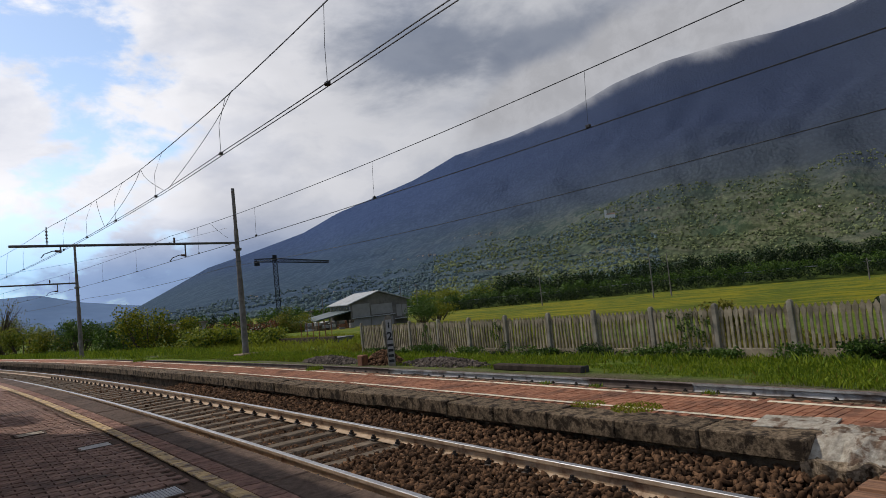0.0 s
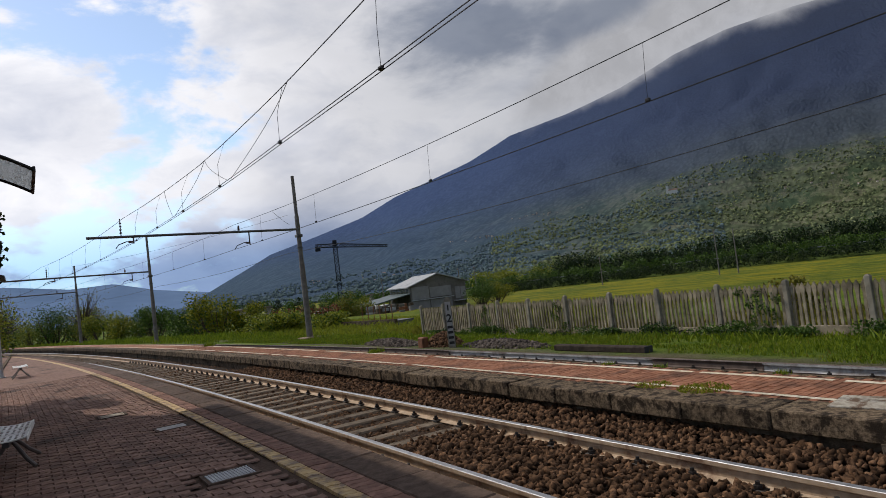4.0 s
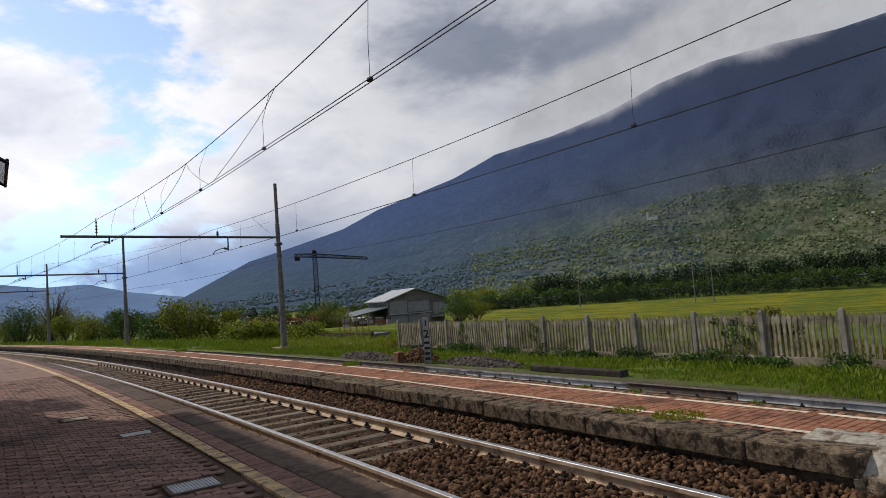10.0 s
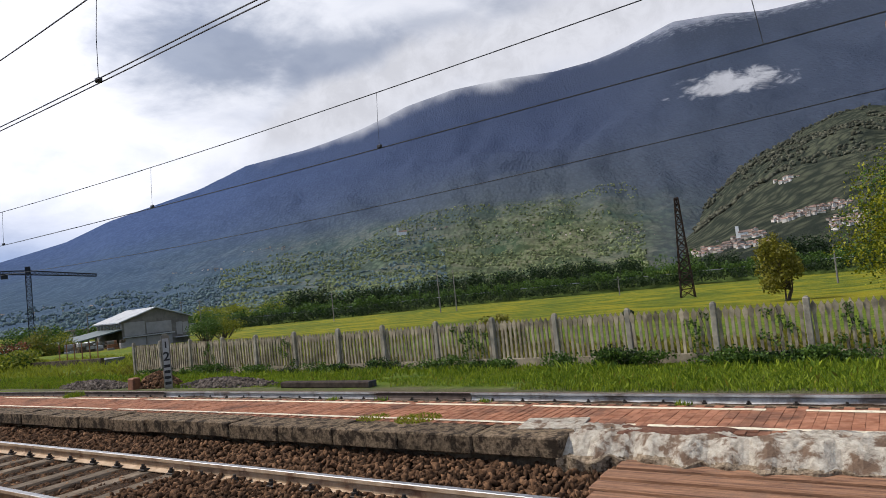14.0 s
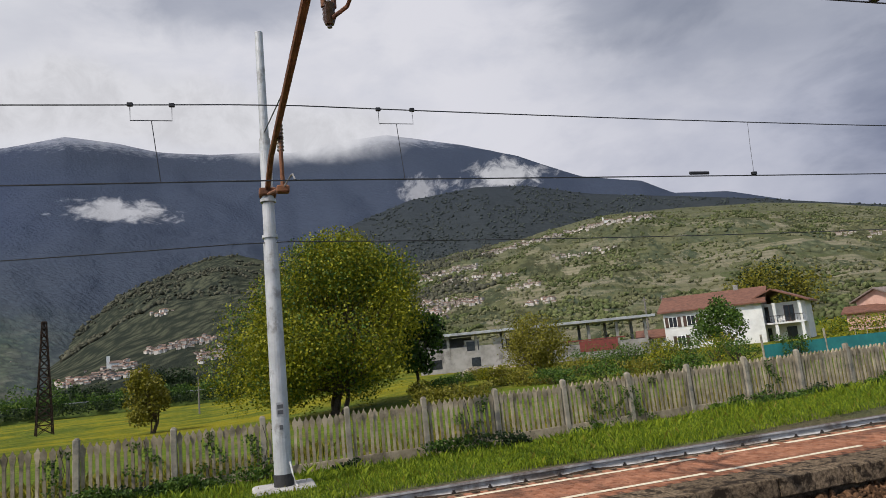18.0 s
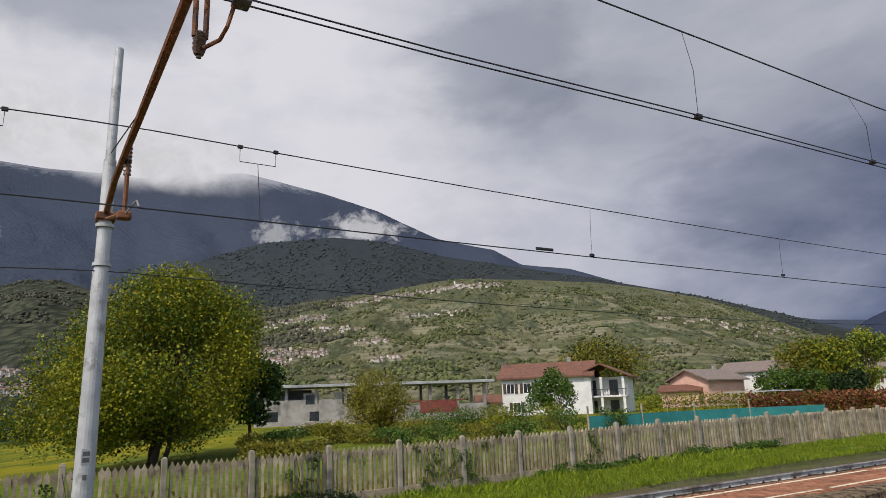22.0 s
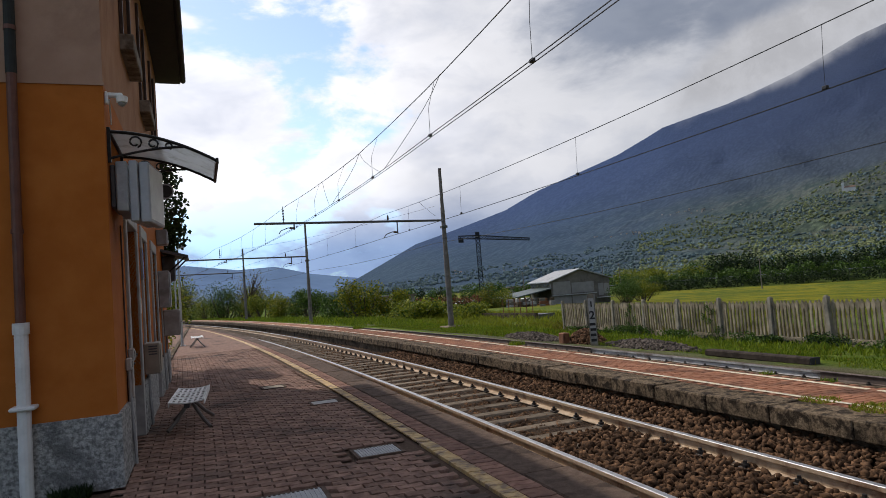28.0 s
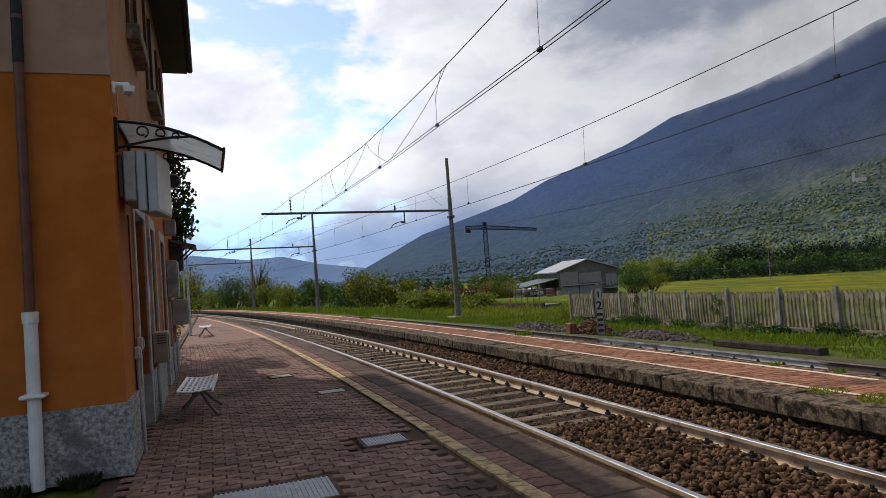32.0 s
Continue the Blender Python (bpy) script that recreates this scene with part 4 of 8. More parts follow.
def far_block(m, lx, ly, h=0.02):
    """Top and rims of a block far from the eye."""
    b = len(far_verts)
    e = 0.006
    for dx, dy, dz in ((-1, -1, 0), (1, -1, 0), (1, 1, 0), (-1, 1, 0)):
        far_verts.append(m @ Vector((dx * (lx / 2 - e), dy * (ly / 2 - e), 0)))
    for dx, dy in ((-1, -1), (1, -1), (1, 1), (-1, 1)):
        far_verts.append(m @ Vector((dx * lx / 2, dy * ly / 2, -h)))
    far_faces.append((b, b + 1, b + 2, b + 3))
    for k in range(4):
        far_faces.append((b + k, b + 4 + k, b + 4 + (k + 1) % 4, b + (k + 1) % 4))


row = 0
s = -30.0
while s < 34:
    for k in range(9):
        off = 6.56 + 0.2 * k + (0.1 if row % 2 else 0.0)
        if off > 7.60:
            continue
        m = on_line(s, off, rng.uniform(-0.003, 0.003), rng.uniform(-0.6, 0.6))
        if -0.6 < s < 2.9 and near_count < 290:
            ob = new("red_paver", RED)
            ob.parent = island
            ob.matrix_basis = m
            near_count += 1
        else:
            far_block(m, 0.1975, 0.0975)
    s += 0.1
    row += 1
ob = from_lists("red_paving", far_verts, far_faces, M["island_red"], island)
ob["kind"] = "stuff"
for s0, s1 in ((-60, -30), (34, 150)):
    part("red_paving", sweep([(6.45, -0.001), (7.66, -0.001), (7.66, -0.03), (6.45, -0.03)], s0, s1), M["island_red"], island)
# crumbling outer border
part("outer_border", sweep([(7.665, -0.008), (7.765, -0.012), (7.765, -0.15), (7.665, -0.15)], -60, 150), M["coping"], island)


def painted_line(off, width, s0, s1, seed):
    """A painted line with uneven, worn edges, a hair above the pavers."""
    verts, faces = [], []
    ss = stations(s0, s1, 0.12, 0.25)
    for s in ss:
        j = 0.028 * noise.noise((s * 0.5, seed, 0)) + 0.010 * noise.noise((s * 4.0, seed, 2))
        w = width * (1 + 0.25 * noise.noise((s * 2.2, seed, 5)))
        for e in (-0.5, 0.5):
            verts.append(rail_at(s, off + j + e * w, 0.0045))
    for k in range(len(ss) - 1):
        if noise.noise((ss[k] * 1.7, seed, 11)) > 0.36:
            continue
        faces.append((2 * k, 2 * k + 1, 2 * k + 3, 2 * k + 2))
    return from_lists("painted_line", verts, faces, M["white_line"], island, "worn cream painted line")


painted_line(6.60, 0.078, 2.9, 120, 1.0)
painted_line(6.66, 0.078, -50, 2.3, 2.0)
painted_line(7.47, 0.082, -50, 120, 3.0)

# ---- near platform surface ----
ZIG = 0.018
PX, PY = 0.225, 0.1125


def zig_outline(lx, ly, gap=0.006):
    """An interlocking paver: two zigzag long sides."""
    xs = [0, 0.25, 0.5, 0.75, 1.0]
    zs = [0, ZIG, 0, -ZIG, 0]
    top = [(lx * (x - 0.5) * (1 - gap / lx * 2), ly / 2 - gap / 2 + z) for x, z in zip(xs, zs)]
    bot = [(lx * (x - 0.5) * (1 - gap / lx * 2), -ly / 2 + gap / 2 + z) for x, z in zip(xs, zs)]
    return bot + top[::-1]


def zig_mesh(name, lx, ly, mat):
    bm = bmesh.new()
    o = zig_outline(lx, ly)
    up = [bm.verts.new((x * 0.97, y * 0.95, 0)) for x, y in o]
    dn = [bm.verts.new((x, y, -0.012)) for x, y in o]
    lo = [bm.verts.new((x, y, -0.05)) for x, y in o]
    bm.faces.new(up)
    for a, b in ((up, dn), (dn, lo)):
        for k in range(len(o)):
            bm.faces.new((a[k], b[k], b[(k + 1) % len(o)], a[(k + 1) % len(o)]))
    bmesh.ops.recalc_face_normals(bm, faces=bm.faces)
    me = bpy.data.meshes.new(name)
    bm.to_mesh(me)
    bm.free()
    me.materials.append(mat)
    return me


ZIGS = {"paver": zig_mesh("paver", PX, PY, M["paver"]), "red_paver": zig_mesh("red_paver", PX, PY, M["paver_red"]), "yellow_paver": zig_mesh("yellow_paver", 0.15, PY, M["paver_yellow"])}
HOLES = ((1.42, 1.96, 6.36, 6.81), (1.54, 2.03, 9.94, 10.36), (1.05, 1.52, 12.46, 12.94), (0.0, 1.02, 5.02, 5.70))
lists = {k: ([], []) for k in ZIGS}
rng = random.Random(21)
counts = {k: 0 for k in ZIGS}


def lay(kind, lx, off, s, z):
    p = rail_at(s, off)
    for x0, x1, y0, y1 in HOLES:
        if x0 - 0.02 < p.x < x1 + 0.02 and y0 - 0.02 < p.y < y1 + 0.02:
            return
    m = on_line(s, off, z + rng.uniform(-0.0035, 0.0035), rng.uniform(-0.8, 0.8)) @ pose(0, 0, 0, rng.uniform(-0.7, 0.7), rng.uniform(-0.5, 0.5), 0)
    if s < 6.6 and counts[kind] < 280:
        counts[kind] += 1
        ob = new(kind, ZIGS[kind])
        ob.parent = platform
        ob.matrix_basis = m
        return
    vs, fs = lists[kind]
    o = zig_outline(lx, PY)
    b, n = len(vs), len(o)
    vs.extend(m @ Vector((x * 0.97, y * 0.95, 0)) for x, y in o)
    vs.extend(m @ Vector((x, y, -0.014)) for x, y in o)
    fs.append(tuple(range(b, b + n)))
    fs.extend((b + k, b + n + k, b + n + (k + 1) % n, b + (k + 1) % n) for k in range(n))


s, row = 3.0, 0
while s < 24:
    for k in range(13):
        off = -0.62 + PX * (k + (0.5 if row % 2 else 0.0))
        if off + PX / 2 > 2.15:
            break
        lay("paver", PX, off, s, 0.0)
    lay("yellow_paver", 0.15, 2.225, s, 0.001)
    lay("red_paver", PX * 0.9, 2.405, s, 0.0)
    s += PY
    row += 1
for kind, (vs, fs) in lists.items():
    ob = from_lists(kind + "_field", vs, fs, ZIGS[kind].materials[0], platform)
    ob["kind"] = "stuff"
part("paving", sweep([(-0.75, -0.003), (2.14, -0.003), (2.14, -0.03), (-0.75, -0.03)], 24, 150), M["paver"], platform)
part("paving", sweep([(-3.0, -0.003), (2.14, -0.003), (2.14, -0.03), (-3.0, -0.03)], -40, 3.0), M["paver"], platform)
part("paving", sweep([(2.31, -0.003), (2.52, -0.003), (2.52, -0.03), (2.31, -0.03)], 24, 150), M["paver_red"], platform)
part("safety_line", sweep([(2.15, 0.0), (2.30, 0.0), (2.30, -0.03), (2.15, -0.03)], 24, 150), M["paver_yellow"], platform)
EDGE = [block_mesh("edge_slab", 0.43, 0.985, 0.11, 0.012 + 0.004 * k, M["coping_dark"]) for k in range(2)]
s = 0.0
while s < 60:
    ob = new("edge_slab", EDGE[rng.randrange(2)])
    ob.parent = platform
    ob.matrix_basis = on_line(s + 0.5, 2.735 + rng.uniform(-0.008, 0.008), rng.uniform(-0.008, 0.006), rng.uniform(-0.4, 0.4))
    s += 1.0
part("edge_border", sweep([(2.52, 0.0), (2.95, 0.0), (2.95, -0.11), (2.52, -0.11)], 60, 150), M["coping_dark"], platform)

# covers let into the paving
def cover(name, label, lo, hi, ribs, mat, turn=0.0):
    c = thing(name, label, "cover", ((lo[0] + hi[0]) / 2, (lo[1] + hi[1]) / 2, 0.0), turn)
    lx, ly = hi[0] - lo[0], hi[1] - lo[1]
    bm = bmesh.new()
    w = 0.035
    for a, b in (((-lx / 2, -ly / 2), (lx / 2, -ly / 2 + w)), ((-lx / 2, ly / 2 - w), (lx / 2, ly / 2)), ((-lx / 2, -ly / 2 + w), (-lx / 2 + w, ly / 2 - w)), ((lx / 2 - w, -ly / 2 + w), (lx / 2, ly / 2 - w))):
        add_box(bm, (*a, -0.04), (*b, 0.004))
    part("frame", bm, M["coping_dark"], c)
    part("plate", box((-lx / 2 + w, -ly / 2 + w, -0.03), (lx / 2 - w, ly / 2 - w, -0.002)), mat, c)
    if ribs:
        for k in range(ribs):
            x = -lx / 2 + w + (lx - 2 * w) * (k + 0.5) / ribs
            part("rib", box((x - 0.008, -ly / 2 + w, -0.002), (x + 0.008, ly / 2 - w, 0.004)), mat, c)
    return c


cover("manhole_cover", "ribbed grey metal manhole cover in the platform", (1.45, 6.38), (1.94, 6.79), 14, M["grey_paint"])
cover("inspection_slab", "plain grey concrete inspection cover in the paving", (1.56, 9.95), (2.01, 10.34), 0, M["trim_grey"])
# pale slab added where a patch of sun brightens the paving
cover("inspection_slab", "pale slab in place of a sunlit patch of paving", (1.07, 12.48), (1.50, 12.92), 0, M["mortar"])
cover("hatch_cover", "large ribbed steel hatch cover in the platform", (0.02, 5.04), (1.0, 5.68), 24, M["grey_paint"])
# ---- overhead line ----
def catenary(s0, s1, off, z, sag, n=14, o1=None):
    """Points of a hanging wire between two stations."""
    o1 = off if o1 is None else o1
    out = []
    for k in range(n + 1):
        t = k / n
        out.append(rail_at(s0 + (s1 - s0) * t, off + (o1 - off) * t, z - sag * 4 * t * (1 - t)))
    return out


SUPPORTS = (-36.0, -0.62, 32.1, 55.8, 79.1, 115.0)
line = thing("overhead_line", "overhead contact wires, carrier wires and droppers above two tracks", "wires", kind="structure")


def span_height(s, z, sag):
    for a, b in zip(SUPPORTS, SUPPORTS[1:]):
        if a <= s <= b:
            t = (s - a) / (b - a)
            return z - sag * ((b - a) / 34) ** 2 * 4 * t * (1 - t)
    return z


def full_wire(name, off, z, sag, r, s0=-36, s1=118):
    """off: one offset, or a table of stations and offsets (the wire's zigzag)."""
    pts = []
    s = s0
    while s <= s1 + 1e-6:
        pts.append(rail_at(s, off if isinstance(off, float) else interp(off, s), span_height(s, z, sag)))
        s += 1.0
    part(name, tube(pts, r, 5), M["wire"], line)


ZIG = ((-36, 4.5), (-13, 4.72), (-6.5, 4.82), (-3, 4.94), (0, 4.96), (5.3, 4.80), (8.5, 4.80), (12.4, 4.79), (16.5, 4.84), (32, 4.85), (56, 4.5), (79, 4.7), (115, 4.5))
ZIG_UP = ((-36, 4.6), (-11, 4.96), (-7, 4.94), (-1, 5.0), (5, 4.83), (8, 4.82), (13, 4.96), (20, 5.10), (32, 5.0), (56, 4.5), (79, 4.7), (115, 4.5))
C1, C1_Z, C2, C2_Z = 4.60, 4.78, 9.95, 4.40
full_wire("contact_wire", tuple((s, o - 0.035) for s, o in ZIG), C1_Z + 0.015, 0.03, 0.0085)
full_wire("contact_wire", tuple((s, o + 0.035) for s, o in ZIG), C1_Z, 0.03, 0.0085)
full_wire("carrier_wire", ZIG_UP, 6.15, 0.26, 0.0105)
full_wire("contact_wire", C2, C2_Z, 0.05, 0.0115)
full_wire("carrier_wire", C2, 5.60, 0.22, 0.010)
full_wire("feeder_wire", 12.72, 4.0, 0.32, 0.0105)


def dropper(s, off, z1, z0, up=None):
    part("dropper", tube([rail_at(s, off if up is None else up, z1), rail_at(s + 0.04, off, (z0 + z1) / 2), rail_at(s + 0.06, off, z0)], 0.005, 4), M["wire"], line)
    part("dropper_clip", box((-0.03, -0.05, -0.03), (0.03, 0.05, 0.03), 0.008), M["wire"], line).matrix_basis = on_line(s + 0.06, off, z0)


for s in (-32, -26, -20, -15, -10.25, -6.5, 4.2, 8.2, 12.6, 17.3, 21.4, 25.2, 29.0, 37, 41, 45, 49, 53, 61, 66, 71, 76, 86, 92, 98):
    dropper(s, interp(ZIG, s), span_height(s, 6.15, 0.26), C1_Z, interp(ZIG_UP, s))
for s in (-29, -23, -16.0, -9.5, 7.7, 15.05, 22.8, 28.5, 37, 43, 50, 61, 68, 75):
    dropper(s, C2, span_height(s, 5.60, 0.22), C2_Z)
# stirrup droppers on both sides of the near mast
for s, foot in ((-2.55, -0.06), (1.08, -0.10)):
    z1 = span_height(s, 5.60, 0.22)
    part("stirrup", tube([rail_at(s - 0.28, C2, z1), rail_at(s - 0.28, C2, z1 - 0.24), rail_at(s + 0.28, C2, z1 - 0.24), rail_at(s + 0.28, C2, z1)], 0.007, 5), M["wire"], line)
    part("dropper", tube([rail_at(s, C2, z1 - 0.24), rail_at(s + foot, C2, C2_Z)], 0.006, 4), M["wire"], line)
    for e in (-0.28, 0.28):
        part("dropper_clip", box((-0.02, -0.04, -0.03), (0.02, 0.04, 0.03), 0.008), M["wire"], line).matrix_basis = on_line(s + e, C2, z1)
# splice on the second contact wire
part("splice", box((-0.02, -0.22, -0.01), (0.02, 0.22, 0.05), 0.015), M["wire"], line).matrix_basis = on_line(-8.2, C2, C2_Z)
# wires of the tensioning section that run together ahead
for s0, o0, z0, s1, o1, z1, sag in ((12.2, 4.93, 5.93, 16.3, 4.84, C1_Z, 0.0), (19.4, 5.08, 5.92, 16.6, 4.84, C1_Z, 0.0), (19.4, 5.08, 5.92, 22.6, 4.84, C1_Z, 0.0), (24.6, 5.06, 5.95, 22.8, 4.84, C1_Z, 0.0), (27.0, 9.9, 5.48, 32.1, 12.9, 6.6, 0.05), (55.0, 6.4, 6.0, 32.1, 12.9, 7.3, 0.2)):
    part("tie_wire", tube(catenary(s0, s1, o0, z0, sag, 10, o1) if sag else [rail_at(s0 + (s1 - s0) * k / 8, o0 + (o1 - o0) * k / 8, z0 + (z1 - z0) * (k / 8) ** 0.75) for k in range(9)], 0.007, 5), M["wire"], line)


def insulator(parent, a, b, mat=None):
    """A stack of sheds between two points."""
    a, b = Vector(a), Vector(b)
    bm = bmesh.new()
    add_rod(bm, a, b, 0.022, seg=8)
    for k in range(4):
        p = a + (b - a) * (0.25 + 0.17 * k)
        d = (b - a).normalized() * 0.03
        add_rod(bm, p - d, p + d, 0.06, 0.04, 10)
    return part("insulator", bm, mat or M["porcelain"], parent, "brown glass insulator")


def portal(label, s, off, top, base, mat, arm_mat, arm_z, reach, detailed, steps):
    """A pole with its long cross arm over both tracks, insulators, steady arms and stay wire."""
    p = rail_at(s, off, base)
    po = thing("catenary_mast", label, "mast", p, rail_turn(s), group="catenary masts")
    h = top - base
    z = 0.0
    for z0, z1, r0, r1 in steps:
        part("shaft", rod((0, 0, z0 * h), (0, 0, z1 * h), r0, r1, 20), mat, po)
    part("foundation", box((-0.45, -0.55, -0.4), (0.45, 0.55, 0.03), 0.04), M["trim_grey"] if detailed else M["rubble"], po, "low concrete foundation")
    az = arm_z - base
    sk = -0.034 if detailed else 0.0
    if detailed:
        part("cross_arm", tube([(-0.12, 0.0, az - 0.30), (-1.15, 1.15 * sk, az + 0.0), (-reach, reach * sk, az + 0.12)], 0.052, 8), arm_mat, po, "rusted steel cross arm")
    else:
        part("cross_arm", tube([(0.1, 0.0, az), (-reach, 0.0, az + 0.10)], 0.06, 8), arm_mat, po, "dark steel cross arm")
    part("clamp", box((-0.16, -0.16, az - 0.42), (0.16, 0.16, az - 0.28), 0.02), arm_mat, po)
    if detailed:
        part("stay_wire", tube([(-0.05, 0, az + 0.85), (-3.9, -0.13, az + 0.10)], 0.010, 5), M["wire"], po)
    if detailed:
        # hangers stand on the side towards the station's end of the line, insulators and steady arms below them
        x1, y1, w1 = -7.35, -0.26, C1_Z - base
        for e in (-0.045, 0.045):
            part("hanger", rod((x1, y1 + e, az + 0.14), (x1, y1 + e, w1 - 0.12), 0.024, seg=8), arm_mat, po)
        insulator(po, (x1, y1, w1 - 0.06), (x1 + 0.02, y1, w1 - 0.30))
        part("steady_arm", tube([(x1, y1 - 0.02, w1 - 0.22), (x1 - 0.28, y1 - 0.11, w1 - 0.26), (x1 - 0.40, y1 - 0.14, w1 - 0.20), (x1 - 0.45, y1 - 0.20, w1 + 0.07), (x1 - 0.47, y1 - 0.22, w1 + 0.02)], 0.018, 6), arm_mat, po)
        part("wire_clamp", box((x1 - 0.55, y1 - 0.30, w1 - 0.02), (x1 - 0.39, y1 - 0.16, w1 + 0.05), 0.01), M["dark_grey"], po)
        insulator(po, (x1 - 0.42, y1 + 0.02, az + 0.14), (x1 - 0.44, y1 + 0.02, 6.13 - base))
        part("steady_arm", tube([(x1 - 0.02, y1 + 0.10, az - 0.05), (x1 - 0.22, y1 + 0.12, az - 0.28), (x1 - 0.45, y1 + 0.06, w1 + 0.06)], 0.016, 6), arm_mat, po)
        x2, y2, w2 = -2.2, -0.14, C2_Z - base
        part("hanger", rod((x2, y2, w2 + 0.02), (x2, y2, 5.60 - base - 0.35), 0.034, seg=8), arm_mat, po)
        insulator(po, (x2, y2, 5.60 - base - 0.36), (x2, y2, 5.60 - base + 0.02))
        insulator(po, (x2 + 0.02, y2, w2 + 0.62), (x2 + 0.02, y2, w2 + 1.0))
        part("arm_brace", tube([(-0.1, 0.0, az - 0.40), (x2, y2, w2 + 0.08)], 0.026, 6), arm_mat, po)
        part("steady_arm", tube([(x2, y2, w2 + 0.05), (x2 - 0.3, y2 - 0.10, w2 + 0.16), (x2 - 0.5, y2 - 0.12, w2 + 0.14), (x2 - 0.65, y2 - 0.14, w2 + 0.01)], 0.014, 6), M["grey_paint"], po)
        part("clamp", box((x2 - 0.06, y2 - 0.10, w2 - 0.02), (x2 + 0.10, y2 + 0.10, w2 + 0.10), 0.02), arm_mat, po)
    else:
        for c, up, zc in ((C1, 6.15, C1_Z), (C2, 5.60, C2_Z)):
            x = c - off
            zc -= base
            insulator(po, (x + 0.25, 0, az + 0.06), (x + 0.25, 0, up - base - 0.02))
            part("steady_arm", tube([(x + 0.75, 0, az + 0.02), (x + 0.72, 0, zc + 0.28), (x + 0.45, 0.02, zc + 0.30), (x + 0.12, 0.04, zc + 0.18), (x, 0.05, zc + 0.02)], 0.024, 6), arm_mat, po)
            part("hanger", rod((x + 0.75, 0, az + 0.06), (x + 0.75, 0, zc + 0.20), 0.035, seg=8), arm_mat, po)
            insulator(po, (x + 0.74, 0, zc + 0.27), (x + 0.50, 0.02, zc + 0.30))
    for zz in ((0.52, 0.60) if detailed else (0.55,)):
        part("band", rod((0, 0, zz * h), (0, 0, zz * h + 0.06), 0.15, seg=20), M["dark_grey"] if not detailed else M["mast_grey"], po)
    if detailed:
        part("foot_band", rod((0, 0, 0.02), (0, 0, 0.24), 0.175, seg=20), M["rubber"], po, "black foot band")
        part("earth_cable", tube([(-0.15, -0.12, 0.45), (-0.2, -0.15, 0.25), (-0.18, -0.2, 0.05), (-0.3, -0.3, -0.05)], 0.015, 6), M["white_pipe"], po)
        plate = part("number_plate", box((-0.158, -0.07, 1.25), (-0.150, 0.07, 1.50)), M["grey_paint"], po)
        for k in range(2):
            part("mark", box((-0.162, -0.05, 1.29 + 0.1 * k), (-0.159, 0.05, 1.36 + 0.1 * k)), M["dark_grey"], plate)
        part("tag", box((-0.166, -0.03, 1.02), (-0.150, 0.03, 1.10)), M["dark_grey"], po)
    return po


portal("white-grey tubular catenary mast with rusted cross arm", -0.62, 12.8, 8.28, -0.47, M["mast_grey"], M["rust"], 5.32, 9.0, True, ((0.0, 0.51, 0.165, 0.135), (0.51, 0.745, 0.118, 0.105), (0.745, 1.0, 0.085, 0.078)))
portal("dull dark catenary mast with steel cross arm over both tracks", 32.1, 13.35, 8.05, -0.47, M["pole_dark"], M["dark_grey"], 5.22, 9.9, False, ((0.0, 0.45, 0.16, 0.14), (0.45, 0.75, 0.12, 0.11), (0.75, 1.0, 0.09, 0.085)))
for s in (55.8, 79.1, 115.0):
    portal("distant dull catenary mast with cross arm", s, 12.05, 8.05, -0.47, M["pole_dark"], M["dark_grey"], 5.22, 9.9, False, ((0.0, 0.45, 0.16, 0.14), (0.45, 0.75, 0.12, 0.11), (0.75, 1.0, 0.09, 0.085)))

# ---- concrete fence ----
def picket_mesh():
    """A concrete picket: slim shaft and a wider pointed head."""
    o = [(-0.030, 0.0), (-0.030, 0.84), (-0.054, 0.94), (-0.060, 1.02), (-0.032, 1.05), (0.0, 1.12), (0.032, 1.05), (0.060, 1.02), (0.054, 0.94), (0.030, 0.84), (0.030, 0.0)]
    bm = bmesh.new()
    a = [bm.verts.new((-0.024, y, z)) for y, z in o]
    b = [bm.verts.new((0.024, y * 0.96, z)) for y, z in o]
    bm.faces.new(a)
    bm.faces.new(b[::-1])
    for k in range(len(o)):
        bm.faces.new((a[k], b[k], b[(k + 1) % len(o)], a[(k + 1) % len(o)]))
    bmesh.ops.recalc_face_normals(bm, faces=bm.faces)
    me = bpy.data.meshes.new("picket")
    bm.to_mesh(me)
    bm.free()
    me.materials.append(M["fence"])
    return me


FENCE_X, FENCE_STEP = 15.0, 1.81
# posts, from the far right to the yard's corner
POSTS = [-20.06 - 1.82 * k for k in range(14, 0, -1)] + [-20.06, -18.24, -16.42, -14.62, -12.83, -11.03, -9.24, -7.44, -5.65, -3.90, -2.15, -0.36, 1.40, 3.18, 5.05, 6.86, 8.65, 10.47, 12.33, 14.17, 16.10, 18.0, 19.85, 21.7, 23.55, 25.4]


def fence_base(y):
    return -0.65 + 0.12 * smooth01((-2 - y) / 16) - 0.04 * smooth01((y - 8) / 6)


